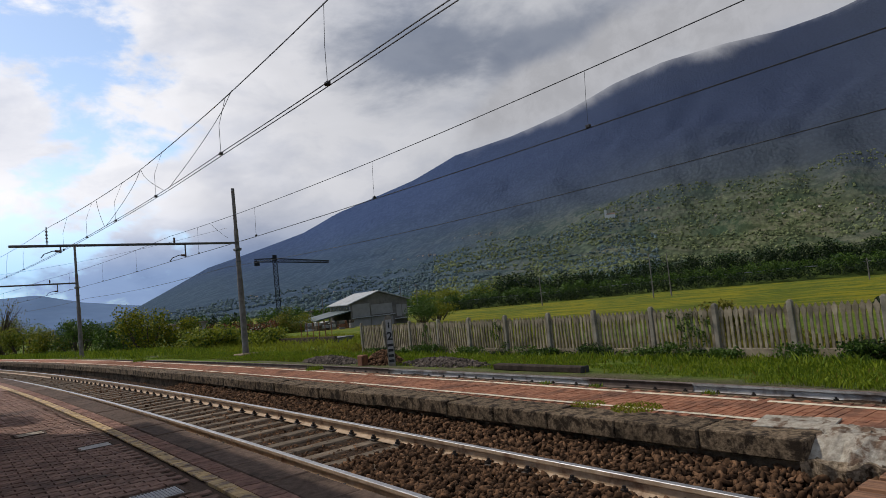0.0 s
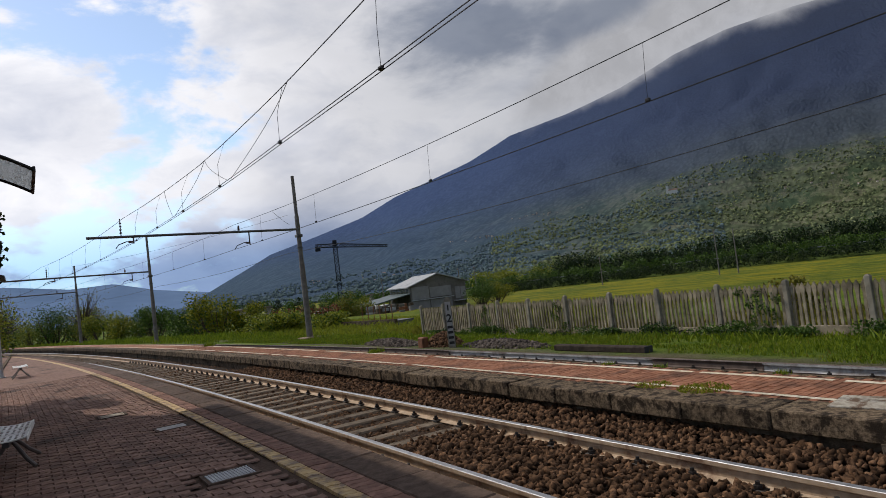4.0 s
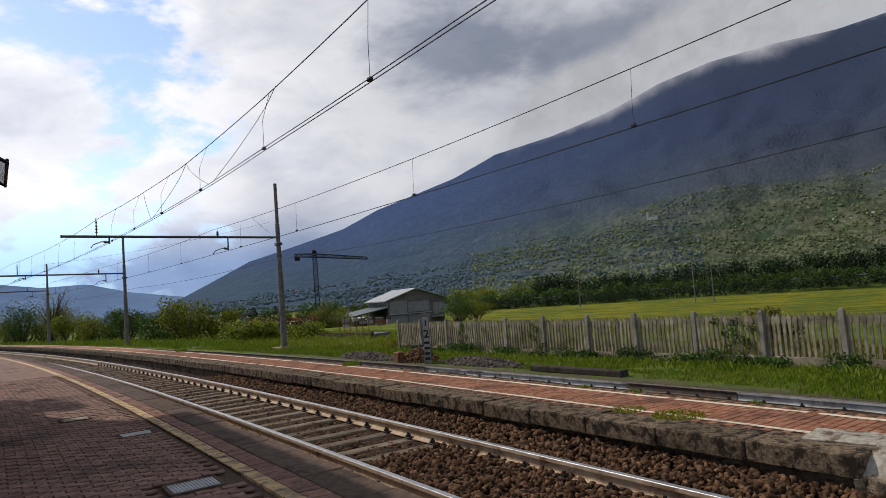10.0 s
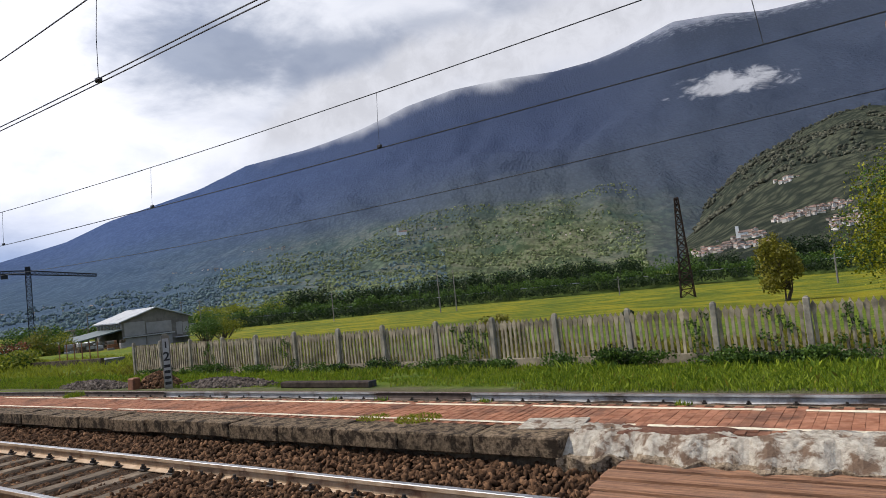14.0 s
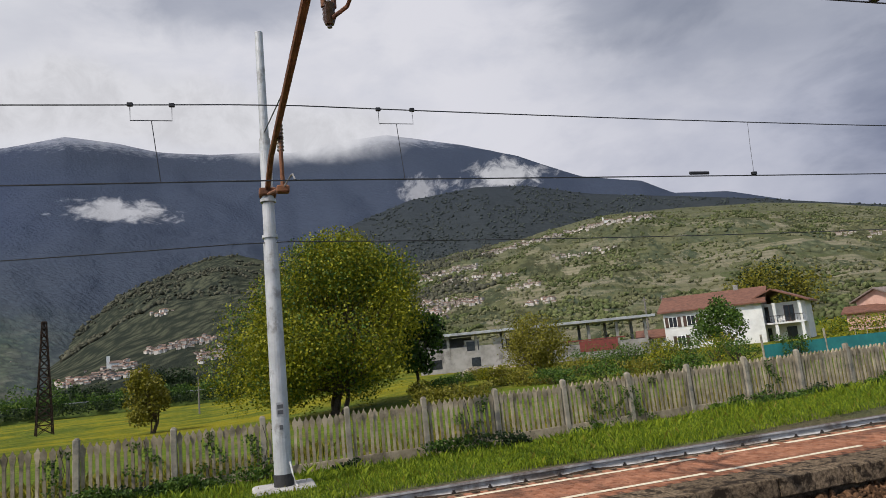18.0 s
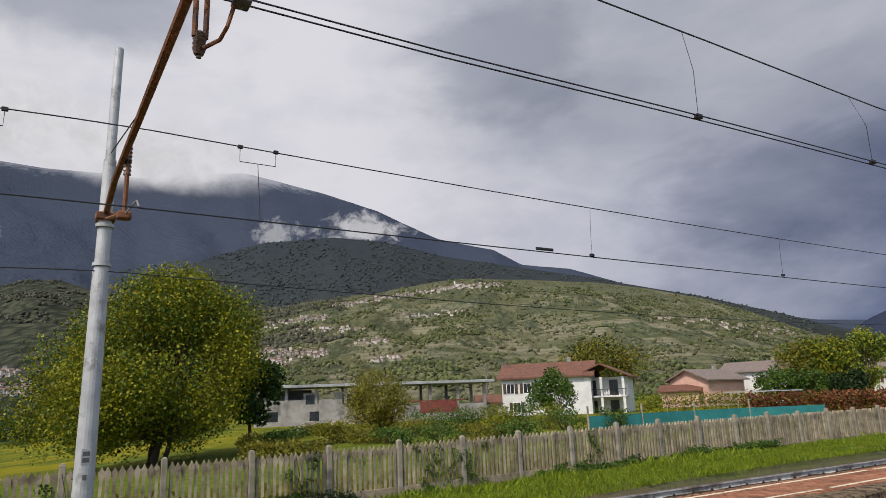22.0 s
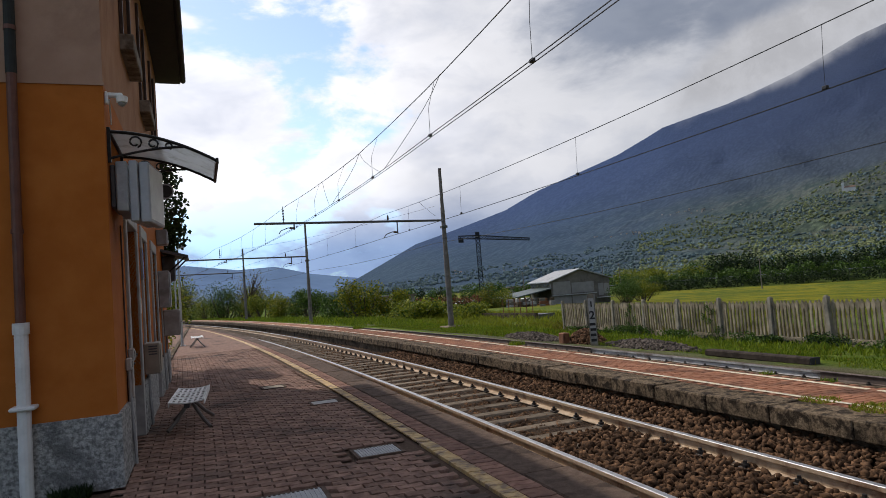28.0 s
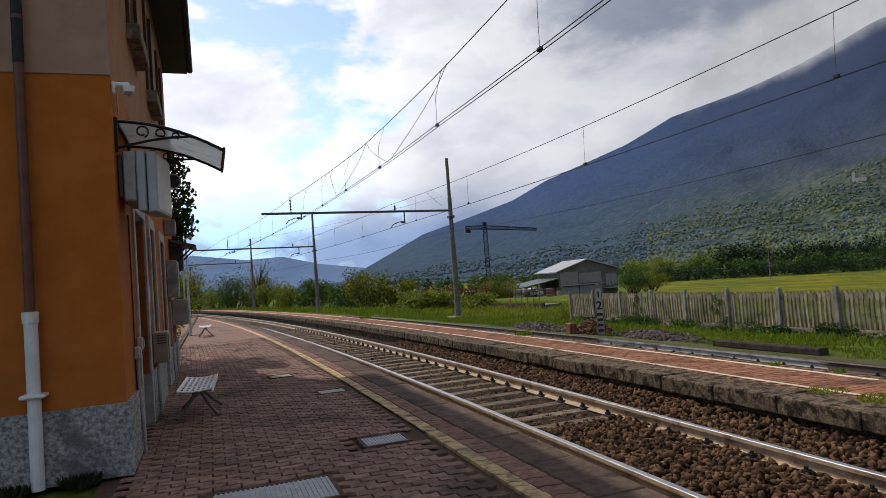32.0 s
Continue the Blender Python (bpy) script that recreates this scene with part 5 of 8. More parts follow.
def build_fence():
    picket = picket_mesh()
    rail_me = block_mesh("base_rail", 0.055, FENCE_STEP - 0.10, 0.26, 0.012, M["fence"])
    post_bm = box((-0.065, -0.06, 0), (0.065, 0.06, 1.36), 0.012)
    add_box(post_bm, (-0.045, -0.04, 1.35), (0.045, 0.04, 1.385), 0.012)
    post_me = bpy.data.meshes.new("fence_post")
    post_bm.to_mesh(post_me)
    post_bm.free()
    post_me.materials.append(M["post"])
    rng = random.Random(3)
    for k, y in enumerate(POSTS):
        z = fence_base(y)
        po = new("concrete_post", post_me)
        po.matrix_basis = pose(FENCE_X + rng.uniform(-0.02, 0.02), y, z - 0.06 + rng.uniform(-0.02, 0.02), rng.uniform(-1, 1), rng.uniform(-1, 1), rng.uniform(-3, 3))
        tagged(po, "grey weathered concrete fence post", "fence post", group="concrete fence posts")
        if y == POSTS[-1]:
            continue
        gap = POSTS[k + 1] - y
        pa = thing("picket_fence", "weathered concrete picket fence panel with pointed tops", "fence panel", (FENCE_X, y + gap / 2, z), group="concrete fence panels")
        pa.matrix_basis = pa.matrix_basis @ pose(0, 0, 0, math.degrees(math.atan2(fence_base(y + gap) - z, gap)) + rng.uniform(-0.4, 0.4), rng.uniform(-1.0, 1.0), 0)
        r = new("base_rail", rail_me)
        r.parent = pa
        r.matrix_basis = pose(0, 0, 0.24)
        n = 13
        for j in range(n):
            q = new("picket", picket)
            q.parent = pa
            q.matrix_basis = pose(0, (j + 0.5 - n / 2) * (gap - 0.13) / n, 0.10 + rng.uniform(-0.012, 0.012), rng.uniform(-0.9, 0.9), rng.uniform(-1.2, 1.2), rng.uniform(-6, 6))


build_fence()
# ---- station building ----
WX, Y0, Y1, EAVE = -0.66, 6.8, 16.9, 7.2   # track-side wall, near end, far end, eaves
station = thing("station_building", "two-storey orange plastered station building with grey roughcast base", "building", kind="structure")
BACK = -8.2
M["upper_side"] = surface("faded brown-orange plaster", (0.31, 0.15, 0.075), (0.38, 0.20, 0.11), 2.0, 0.92, stain=(0.24, 0.11, 0.055), stain_scale=0.6, bump=0.2, bump_scale=90, depth=0.006)
M["sill"] = surface("stained stone sill", (0.10, 0.075, 0.055), (0.28, 0.24, 0.20), 7, 0.9, stain=(0.05, 0.035, 0.028), stain_scale=3.0)


def wall_with_holes(name, holes, z0, z1, mat, label=""):
    """The track-side wall between two heights, with openings through it (y0, y1, z0, z1)."""
    ys = sorted({Y0, Y1, *[h[0] for h in holes], *[h[1] for h in holes]})
    zs = sorted({z0, z1, *[h[2] for h in holes], *[h[3] for h in holes]})
    zs = [z for z in zs if z0 <= z <= z1]
    bm = bmesh.new()
    for a, b in zip(ys, ys[1:]):
        for c, d in zip(zs, zs[1:]):
            my, mz = (a + b) / 2, (c + d) / 2
            if any(h[0] < my < h[1] and h[2] < mz < h[3] for h in holes):
                continue
            add_box(bm, (WX - 0.38, a, c), (WX, b, d))
    bmesh.ops.remove_doubles(bm, verts=bm.verts, dist=1e-5)
    return part(name, bm, mat, station, label)


DOORS = ((8.15, 9.35, 0.0, 2.62), (10.2, 10.95, 0.9, 2.62), (12.2, 13.2, 0.0, 2.6))
WINDOWS = ((8.75, 9.75, 4.98, 6.6), (11.5, 12.5, 4.98, 6.6), (14.2, 15.2, 4.98, 6.6))
BAND = 3.76
wall_with_holes("wall_lower", DOORS, 0.64, BAND, M["orange"])
wall_with_holes("wall_upper", WINDOWS, BAND + 0.002, EAVE + 0.3, M["upper_side"], "faded brown upper plaster")
part("wall_end", box((BACK, Y0, 0.64), (WX - 0.38, Y0 + 0.38, BAND)), M["orange"], station)
part("wall_end_upper", box((BACK, Y0, BAND + 0.002), (WX - 0.38, Y0 + 0.38, EAVE + 0.3)), M["pinkish"], station, "faded upper plaster")
part("wall_far_end", box((BACK, Y1 - 0.38, 0.0), (WX - 0.384, Y1, EAVE + 0.3)), M["orange"], station)
part("wall_back", box((BACK, Y0 + 0.384, 0.0), (BACK + 0.38, Y1 - 0.384, EAVE + 0.3)), M["orange"], station)
part("upper_floor", box((BACK + 0.39, Y0 + 0.39, 3.4), (WX - 0.39, Y1 - 0.39, 3.6)), M["house_grey"], station)
bm = bmesh.new()
for a, b in ((Y0 - 0.035, 8.02), (9.48, 12.1), (13.3, Y1)):
    add_box(bm, (WX - 0.36, a, 0.0), (WX + 0.035, b, 0.66))
part("plinth", bm, M["roughcast"], station, "rough grey roughcast base course")
part("plinth", box((BACK, Y0 - 0.035, 0.0), (WX - 0.36, Y0 + 0.36, 0.66)), M["roughcast"], station, "rough grey roughcast base course")
part("string_course", box((BACK, Y0 - 0.012, BAND - 0.02), (WX + 0.012, Y0 - 0.001, BAND + 0.012)), M["pinkish"], station)
part("wall_end_upper", box((WX - 0.385, Y0 - 0.004, BAND + 0.012), (WX, Y0 - 0.0005, EAVE + 0.3)), M["pinkish"], station, "faded upper plaster")
# eaves and hipped roof
part("eaves", box((BACK - 0.55, Y0 - 0.55, EAVE), (WX + 0.56, Y1 + 0.5, EAVE + 0.13)), M["eave"], station, "dark brown boarded eaves")
part("gutter", tube([(WX + 0.62, Y0 - 0.55, EAVE + 0.08), (WX + 0.62, Y1 + 0.5, EAVE + 0.08)], 0.07, 8), M["eave"], station)
ym, xm = (Y0 + Y1) / 2, (BACK + WX) / 2
rx0, rx1, ry0, ry1 = BACK - 0.6, WX + 0.6, Y0 - 0.6, Y1 + 0.55
bm = bmesh.new()
for f in (
    ((rx0, ry0, 7.34), (rx1, ry0, 7.34), (xm, ry0 + 3.6, 9.1)),
    ((rx1, ry0, 7.34), (rx1, ry1, 7.34), (xm, ry1 - 3.6, 9.1), (xm, ry0 + 3.6, 9.1)),
    ((rx1, ry1, 7.34), (rx0, ry1, 7.34), (xm, ry1 - 3.6, 9.1)),
    ((rx0, ry1, 7.34), (rx0, ry0, 7.34), (xm, ry0 + 3.6, 9.1), (xm, ry1 - 3.6, 9.1)),
    ((rx0, ry0, 7.34), (rx0, ry1, 7.34), (rx1, ry1, 7.34), (rx1, ry0, 7.34))):
    bm.faces.new([bm.verts.new(v) for v in f])
part("roof", bm, M["tile_red"], station)
# stone door frames and door leaves
for k, (a, b, c, d) in enumerate(DOORS):
    door = part("door_frame", box((WX - 0.20, a - 0.13, d), (WX + 0.03, b + 0.13, d + 0.17), 0.01), M["trim_grey"], station, "grey stone frame")
    for u, v in ((a - 0.13, a), (b, b + 0.13)):
        part("jamb", box((WX - 0.20, u, c), (WX + 0.03, v, d), 0.008), M["trim_grey"], door)
    if c > 0.5:
        part("sill", box((WX - 0.2, a - 0.16, c - 0.07), (WX + 0.08, b + 0.16, c), 0.01), M["trim_grey"], door)
    leafs = part("door", box((WX - 0.17, a + 0.01, c + 0.01), (WX - 0.12, b - 0.01, d - 0.01)), M["shutter"], door, "dark brown door leaf")
    for j in range(2):
        y = a + (b - a) * (0.1 + 0.45 * j)
        part("door_panel", box((WX - 0.12, y, c + 0.15), (WX - 0.105, y + (b - a) * 0.35, d - 0.2), 0.005), M["shutter"], leafs)
# upper windows with deep shadowed reveals, sills and shutters
for k, (a, b, c, d) in enumerate(WINDOWS):
    w = part("window_sill", box((WX - 0.3, a - 0.12, c - 0.20), (WX + 0.16, b + 0.12, c), 0.012), M["sill"], station, "stained stone window sill")
    part("glass", box((WX - 0.25, a + 0.05, c + 0.05), (WX - 0.235, b - 0.05, d - 0.05)), M["window_dark"], w)
    for u, v, p, q in ((a, b, c, c + 0.06), (a, b, d - 0.06, d), (a, a + 0.06, c + 0.06, d - 0.06), (b - 0.06, b, c + 0.06, d - 0.06), ((a + b) / 2 - 0.03, (a + b) / 2 + 0.03, c + 0.06, d - 0.06)):
        part("casement", box((WX - 0.27, u, p), (WX - 0.22, v, q)), M["shutter"], w)
    for sgn, y in ((-1, a), (1, b)):
        sh = part("shutter", box((WX + 0.004, min(y, y + sgn * 0.10), c), (WX + 0.045, max(y, y + sgn * 0.10), d), 0.004), M["shutter"], w, "dark brown folded shutter")

# ---- fittings on the building ----
pipe = thing("downpipe", "brown painted downpipe with a white guard", "downpipe", (-1.385, Y0 - 0.08, 0))
part("pipe", tube([(0, 0, 1.45), (0, 0, 3.82)], 0.043, 12), M["brown_pipe"], pipe)
part("upper_pipe", tube([(0, 0, 3.80), (0, 0, 7.2)], 0.047, 12), M["pipe_dark"], pipe, "dark green-black upper pipe")
part("pipe_guard", tube([(0, 0, 0.0), (0, 0, 1.50)], 0.056, 12), M["white_pipe"], pipe, "white plastic pipe guard")
part("guard_collar", tube([(0, 0, 1.46), (0, 0, 1.56)], 0.068, 12), M["white_pipe"], pipe)
part("clamp", box((-0.10, -0.085, 0.80), (0.10, 0.09, 0.835), 0.01), M["white_pipe"], pipe)
for z in (2.35, 4.2, 5.6):
    part("bracket", tube([(0, 0, z), (0, 0, z + 0.04)], 0.052, 12), M["brown_pipe"], pipe)

sign = thing("blue_sign", "blue enamel sign plate with a white rounded border", "sign", (-2.05, Y0 - 0.03, 3.91))
part("plate", box((-0.5, -0.012, 0.0), (0.495, 0.012, 0.62), 0.004), M["blue_paint"], sign)
ring = [(sx * 0.39 + 0.06 * math.cos(a0 + math.pi / 2 * k / 5), -0.014, 0.31 + sz * 0.19 + 0.06 * math.sin(a0 + math.pi / 2 * k / 5)) for sx, sz, a0 in ((1, 1, 0.0), (-1, 1, math.pi / 2), (-1, -1, math.pi), (1, -1, 1.5 * math.pi)) for k in range(6)]
part("border", tube(ring + ring[:1], 0.011, 5), M["white_paint"], sign, "white rounded border line")



def build_canopy():
    """An arched polycarbonate door canopy on scrolled iron brackets."""
    c = thing("door_canopy", "arched clear canopy on black scrolled iron brackets", "canopy", (WX + 0.004, 0, 0))
    glassm, n, bsdf = material("milky polycarbonate", 0.25)
    bsdf.inputs["Base Color"].default_value = (0.72, 0.74, 0.72, 1)
    pos = n.add("ShaderNodeNewGeometry").outputs["Position"]
    dirt = n.mix(n.span(n.noise(pos, 5.0, 6.0, 0.7), 0.45, 0.75), (0.80, 0.81, 0.78), (0.50, 0.50, 0.44))
    n.t.links.new(dirt, bsdf.inputs["Base Color"])
    tr = n.add("ShaderNodeBsdfTranslucent", {"Color": dirt})
    clear = n.add("ShaderNodeBsdfTransparent", {"Color": (0.85, 0.88, 0.9, 1)})
    a1 = n.add("ShaderNodeMixShader", {0: 0.55, 1: bsdf.outputs[0], 2: tr.outputs[0]})
    a2 = n.add("ShaderNodeMixShader", {0: 0.35, 1: a1.outputs[0], 2: clear.outputs[0]})
    n.t.links.new(a2.outputs[0], glassm.node_tree.nodes["Material Output"].inputs["Surface"])
    ya, yb = 6.93, 8.07

    def arc(t, lift=0.0):
        return (0.02 + 0.97 * t, 3.34 + lift - 0.02 * t - 0.27 * t * t)

    bm = bmesh.new()
    rows = []
    for k in range(13):
        x, z = arc(k / 12)
        rows.append([bm.verts.new((x, y, z + e)) for y in (ya, yb) for e in (0.0, 0.007)])
    for p, q in zip(rows, rows[1:]):
        for a, b in ((0, 2), (2, 3), (3, 1), (1, 0)):
            bm.faces.new((p[a], q[a], q[b], p[b]))
    bmesh.ops.recalc_face_normals(bm, faces=bm.faces)
    part("sheet", bm, glassm, c, "milky weathered polycarbonate sheet")
    for y in (ya, yb):
        br = part("bracket", tube([(*arc(k / 12, -0.012)[:1], y, arc(k / 12, -0.012)[1]) for k in range(13)], 0.016, 6), M["iron"], c, "black scrolled iron bracket")
        part("lower_bow", tube([(0.02 + 0.66 * t, y, 3.07 + 0.13 * math.sin(t * 1.5) - 0.02 * t) for t in [k / 10 for k in range(11)]], 0.013, 6), M["iron"], br)
        part("wall_bar", box((-0.004, y - 0.018, 3.03), (0.026, y + 0.018, 3.37)), M["iron"], br)
        for x0, r in ((0.24, 0.062), (0.40, 0.050), (0.54, 0.036)):
            zc = 3.335 - 0.27 * (x0 / 0.97) ** 2 - r - 0.025
            part("scroll", tube([(x0 + r * (1 - 0.035 * k) * math.cos(0.55 * k - 1.2), y, zc + r * (1 - 0.035 * k) * math.sin(0.55 * k - 1.2)) for k in range(13)], 0.010, 5), M["iron"], br)
    x1, z1 = arc(1.0)
    part("front_bar", box((x1 - 0.012, ya - 0.02, z1 - 0.03), (x1 + 0.014, yb + 0.02, z1 + 0.02), 0.005), M["iron"], c)
    part("back_bar", box((0.0, ya, 3.32), (0.03, yb, 3.36)), M["iron"], c)


build_canopy()

M["case_grey"] = surface("pale grey case", (0.34, 0.35, 0.37), (0.42, 0.43, 0.45), 6, 0.5)
disp = thing("departure_display", "double-cased grey station display with a white face", "display", (WX, 0, 0))
part("wall_plate", box((0.004, 6.99, 2.60), (0.05, 7.55, 3.02), 0.01), M["dark_grey"], disp)
part("rear_case", box((0.055, 6.96, 2.56), (0.16, 7.62, 3.05), 0.012), M["grey_paint"], disp)
for k, (x0, x1) in enumerate(((0.19, 0.265), (0.28, 0.37))):
    cs = part("case", box((0, 0, 0), (x1 - x0, 0.62, 0.60), 0.010), M["case_grey"], disp, "pale grey metal case")
    cs.matrix_basis = pose(x0 - 0.02, 6.98 + 0.02 * k, 2.46 - 0.01 * k, 0, 0, -9)
    if k:
        part("face", box((x1 - x0, 0.03, 0.03), (x1 - x0 + 0.006, 0.59, 0.57)), M["white_paint"], cs, "blank white display face")

cctv = thing("security_camera", "white dome security camera on a corner bracket", "camera", (WX + 0.003, Y0 + 0.07, 3.60))
cctv.scale = (0.62, 0.62, 0.62)
part("bracket", box((0, -0.05, -0.03), (0.05, 0.05, 0.16), 0.012), M["white_paint"], cctv)
part("arm", box((0.04, -0.04, 0.08), (0.26, 0.04, 0.15), 0.02), M["white_paint"], cctv)
part("housing", rod((0.24, 0, 0.0), (0.24, 0, 0.09), 0.075, 0.09, 18), M["white_paint"], cctv)
bm = bmesh.new()
bmesh.ops.create_uvsphere(bm, u_segments=16, v_segments=8, radius=0.062, matrix=Matrix.Translation((0.24, 0, 0.0)))
part("dome", bm, M["grey_paint"], cctv, smooth=True)
part("conduit", tube([(0.06, 0.02, 0.05), (0.05, 0.18, -0.08), (0.03, 0.42, -0.24)], 0.012, 6), M["white_pipe"], cctv)

horn = thing("loudspeaker", "grey horn loudspeaker on a wall bracket", "loudspeaker", (WX + 0.02, 13.6, 3.82))
part("bracket", box((0.0, -0.03, -0.03), (0.22, 0.03, 0.03)), M["dark_grey"], horn)
part("horn", rod((0.22, -0.18, 0), (0.22, 0.12, 0), 0.15, 0.05, 20), M["grey_paint"], horn)
part("driver", rod((0.22, 0.12, 0), (0.22, 0.26, 0), 0.06, 0.06, 14), M["dark_grey"], horn)
# black disc on the closed cone stands in for shade inside the horn
part("mouth", rod((0.22, -0.185, 0), (0.22, -0.16, 0), 0.12, 0.11, 20), M["rubber"], horn)


def wall_cabinet(label, y, z, ly, lz, dx, mat, louvres=0, conduit=True, feet=0.0):
    c = thing("wall_cabinet", label, "cabinet", (WX + 0.004, y, z), group="cabinets on the station wall")
    body = part("body", box((0, 0, 0), (dx, ly, lz), 0.012), mat, c)
    part("door", box((dx, 0.03, 0.03), (dx + 0.012, ly - 0.03, lz - 0.03), 0.004), mat, body)
    part("lock", rod((dx + 0.012, ly * 0.85, lz * 0.5), (dx + 0.025, ly * 0.85, lz * 0.5), 0.014, seg=8), M["dark_grey"], body)
    for k in range(louvres):
        part("louvre", box((dx * 0.3, -0.006, lz * 0.62 + 0.035 * k), (dx * 0.85, 0.002, lz * 0.62 + 0.018 + 0.035 * k)), M["dark_grey"], body)
    if conduit:
        for o in (0.3, 0.6):
            part("conduit", tube([(0.03, ly * o, 0), (0.03, ly * o + 0.02, -max(0.05, z - 0.66)), (0.06, ly * o + 0.03, -z + 0.02)], 0.016, 6), M["grey_paint"], c)
    return c


M["cab_beige"] = surface("beige cabinet paint", (0.24, 0.20, 0.16), (0.31, 0.265, 0.21), 6, 0.6, stain=(0.18, 0.15, 0.12))
wall_cabinet("beige louvred metal cabinet on the roughcast base", 9.85, 0.72, 0.45, 0.42, 0.20, M["cab_beige"], 4)
wall_cabinet("small grey junction box with cable", 7.55, 0.98, 0.10, 0.13, 0.06, M["trim_grey"], 0)
wall_cabinet("small grey socket box beside the door frame", 7.86, 1.05, 0.12, 0.14, 0.06, M["trim_grey"], 0, False)
wall_cabinet("tall grey wall cabinet", 13.9, 1.62, 0.6, 0.72, 0.20, M["grey_paint"], 0)
wall_cabinet("grey meter cabinet with stacked boxes", 15.2, 1.02, 0.55, 0.55, 0.32, M["trim_grey"], 0)
wall_cabinet("small grey lamp box high on the wall", 13.9, 2.85, 0.35, 0.30, 0.20, M["grey_paint"], 0, False)
wall_cabinet("dark equipment housing under a small hood", 15.6, 2.2, 0.5, 0.55, 0.25, M["dark_grey"], 0, False)
poster = thing("notice_frame", "blue-grey notice frame on the wall", "notice", (WX + 0.004, 10.02, 2.02))
part("frame", box((0, 0, 0), (0.03, 0.13, 0.45), 0.004), M["grey_paint"], poster)
part("sheet", box((0.03, 0.015, 0.03), (0.033, 0.115, 0.42)), M["blue_paint"], poster, "blue notice sheet")
tag = thing("number_tile", "small white enamel tile on the wall", "tile", (WX + 0.003, 9.64, 1.55))
part("tile", box((0, 0, 0), (0.012, 0.10, 0.22), 0.003), M["white_paint"], tag)
hood = thing("porch_hood", "dark pitched porch hood over the far door", "hood", (WX + 0.004, 15.2, 2.60))
bm = bmesh.new()
vs = [bm.verts.new(v) for v in ((0, 0, 0.28), (0, 1.2, 0.28), (0.55, 1.2, 0.12), (0.55, 0, 0.12), (0, 0, 0.22), (0, 1.2, 0.22), (0.55, 1.2, 0.06), (0.55, 0, 0.06))]
for f in ((0, 1, 2, 3), (7, 6, 5, 4), (0, 3, 7, 4), (1, 5, 6, 2), (3, 2, 6, 7), (0, 4, 5, 1)):
    bm.faces.new([vs[k] for k in f])
part("slope", bm, M["dark_grey"], hood)
for y in (0.05, 1.15):
    part("strut", tube([(0.02, y, -0.35), (0.48, y, 0.08)], 0.018, 6), M["iron"], hood)
cable = thing("wall_cable", "dark cable running up the orange wall", "cable", (WX + 0.012, 7.62, 0))
part("cable", tube([(0, 0, 0.66), (0, 0.0, 0.98), (0, 0.005, 1.12), (0, 0.01, 2.5)], 0.009, 6), M["shutter"], cable)


# ---- benches, lamps ----
def build_bench(at, turn):
    """A bench of three perforated, slightly dished panels on one central foot with four splayed legs."""
    b = thing("bench", "white perforated steel bench on grey splayed legs", "bench", at, turn, group="platform benches")
    for k in range(3):
        y0 = -0.76 + 0.51 * k
        xs = [-0.205] + [v for j in range(6) for v in (-0.180 + 0.064 * j, -0.180 + 0.064 * j + 0.036)] + [0.205]
        ys = [y0 + 0.006, y0 + 0.08, y0 + 0.22, y0 + 0.28, y0 + 0.42, y0 + 0.496]
        bm = bmesh.new()
        grid = [[bm.verts.new((x, y, 0.385 + 0.55 * x * x)) for y in ys] for x in xs]
        for i in range(len(xs) - 1):
            for j in range(len(ys) - 1):
                if not (i % 2 and j % 2):
                    bm.faces.new((grid[i][j], grid[i + 1][j], grid[i + 1][j + 1], grid[i][j + 1]))
        low = bmesh.ops.extrude_face_region(bm, geom=list(bm.faces))["geom"]
        bmesh.ops.translate(bm, verts=[v for v in low if isinstance(v, bmesh.types.BMVert)], vec=(0, 0, 0.012))
        bmesh.ops.recalc_face_normals(bm, faces=bm.faces)
        seat = part("seat_panel", bm, M["white_paint"], b, "white perforated steel sheet")
        for sgn in (-1, 1):
            part("rim", box((sgn * 0.211 - 0.006, y0 + 0.006, 0.36), (sgn * 0.211 + 0.006, y0 + 0.496, 0.428), 0.004), M["white_paint"], seat)
    part("beam", box((-0.035, -0.70, 0.32), (0.035, 0.70, 0.384), 0.008), M["dark_grey"], b)
    for sy in (-1, 1):
        for sx in (-1, 1):
            part("leg", tube([(0.0, sy * 0.10, 0.33), (sx * 0.06, sy * 0.18, 0.26), (sx * 0.16, sy * 0.33, 0.12), (sx * 0.26, sy * 0.46, 0.02)], 0.024, 7), M["pole_dark"], b)
    return b


build_bench((-0.09, 9.72, 0.0), -3.0)
build_bench((-0.12, 28.2, 0.0), 2.0)


def build_lamp(at, h):
    l = thing("platform_lamp", "slim grey platform lamp post with round head", "lamp post", at, group="platform lamps")
    part("post", rod((0, 0, 0), (0, 0, h), 0.055, 0.04, 12), M["mast_grey"], l)
    part("base_plate", box((-0.12, -0.12, 0), (0.12, 0.12, 0.03), 0.01), M["grey_paint"], l)
    hd = part("head", rod((0.12, 0, h - 0.12), (0.12, 0, h + 0.06), 0.16, 0.10, 16), M["grey_paint"], l)
    part("bracket", tube([(0, 0, h - 0.05), (0.12, 0, h + 0.03)], 0.025, 6), M["grey_paint"], l)
    part("lens", rod((0.12, 0, h - 0.16), (0.12, 0, h - 0.12), 0.13, 0.15, 16), M["white_paint"], hd)


build_lamp((-0.72, 29.9, 0.0), 4.25)
build_lamp((-1.35, 44.0, 0.0), 4.3)
# concrete edge and soil beyond the building
part("verge_kerb", box((-1.0, Y1 + 0.02, -0.05), (-0.85, 60, 0.06), 0.01), M["coping"], platform)
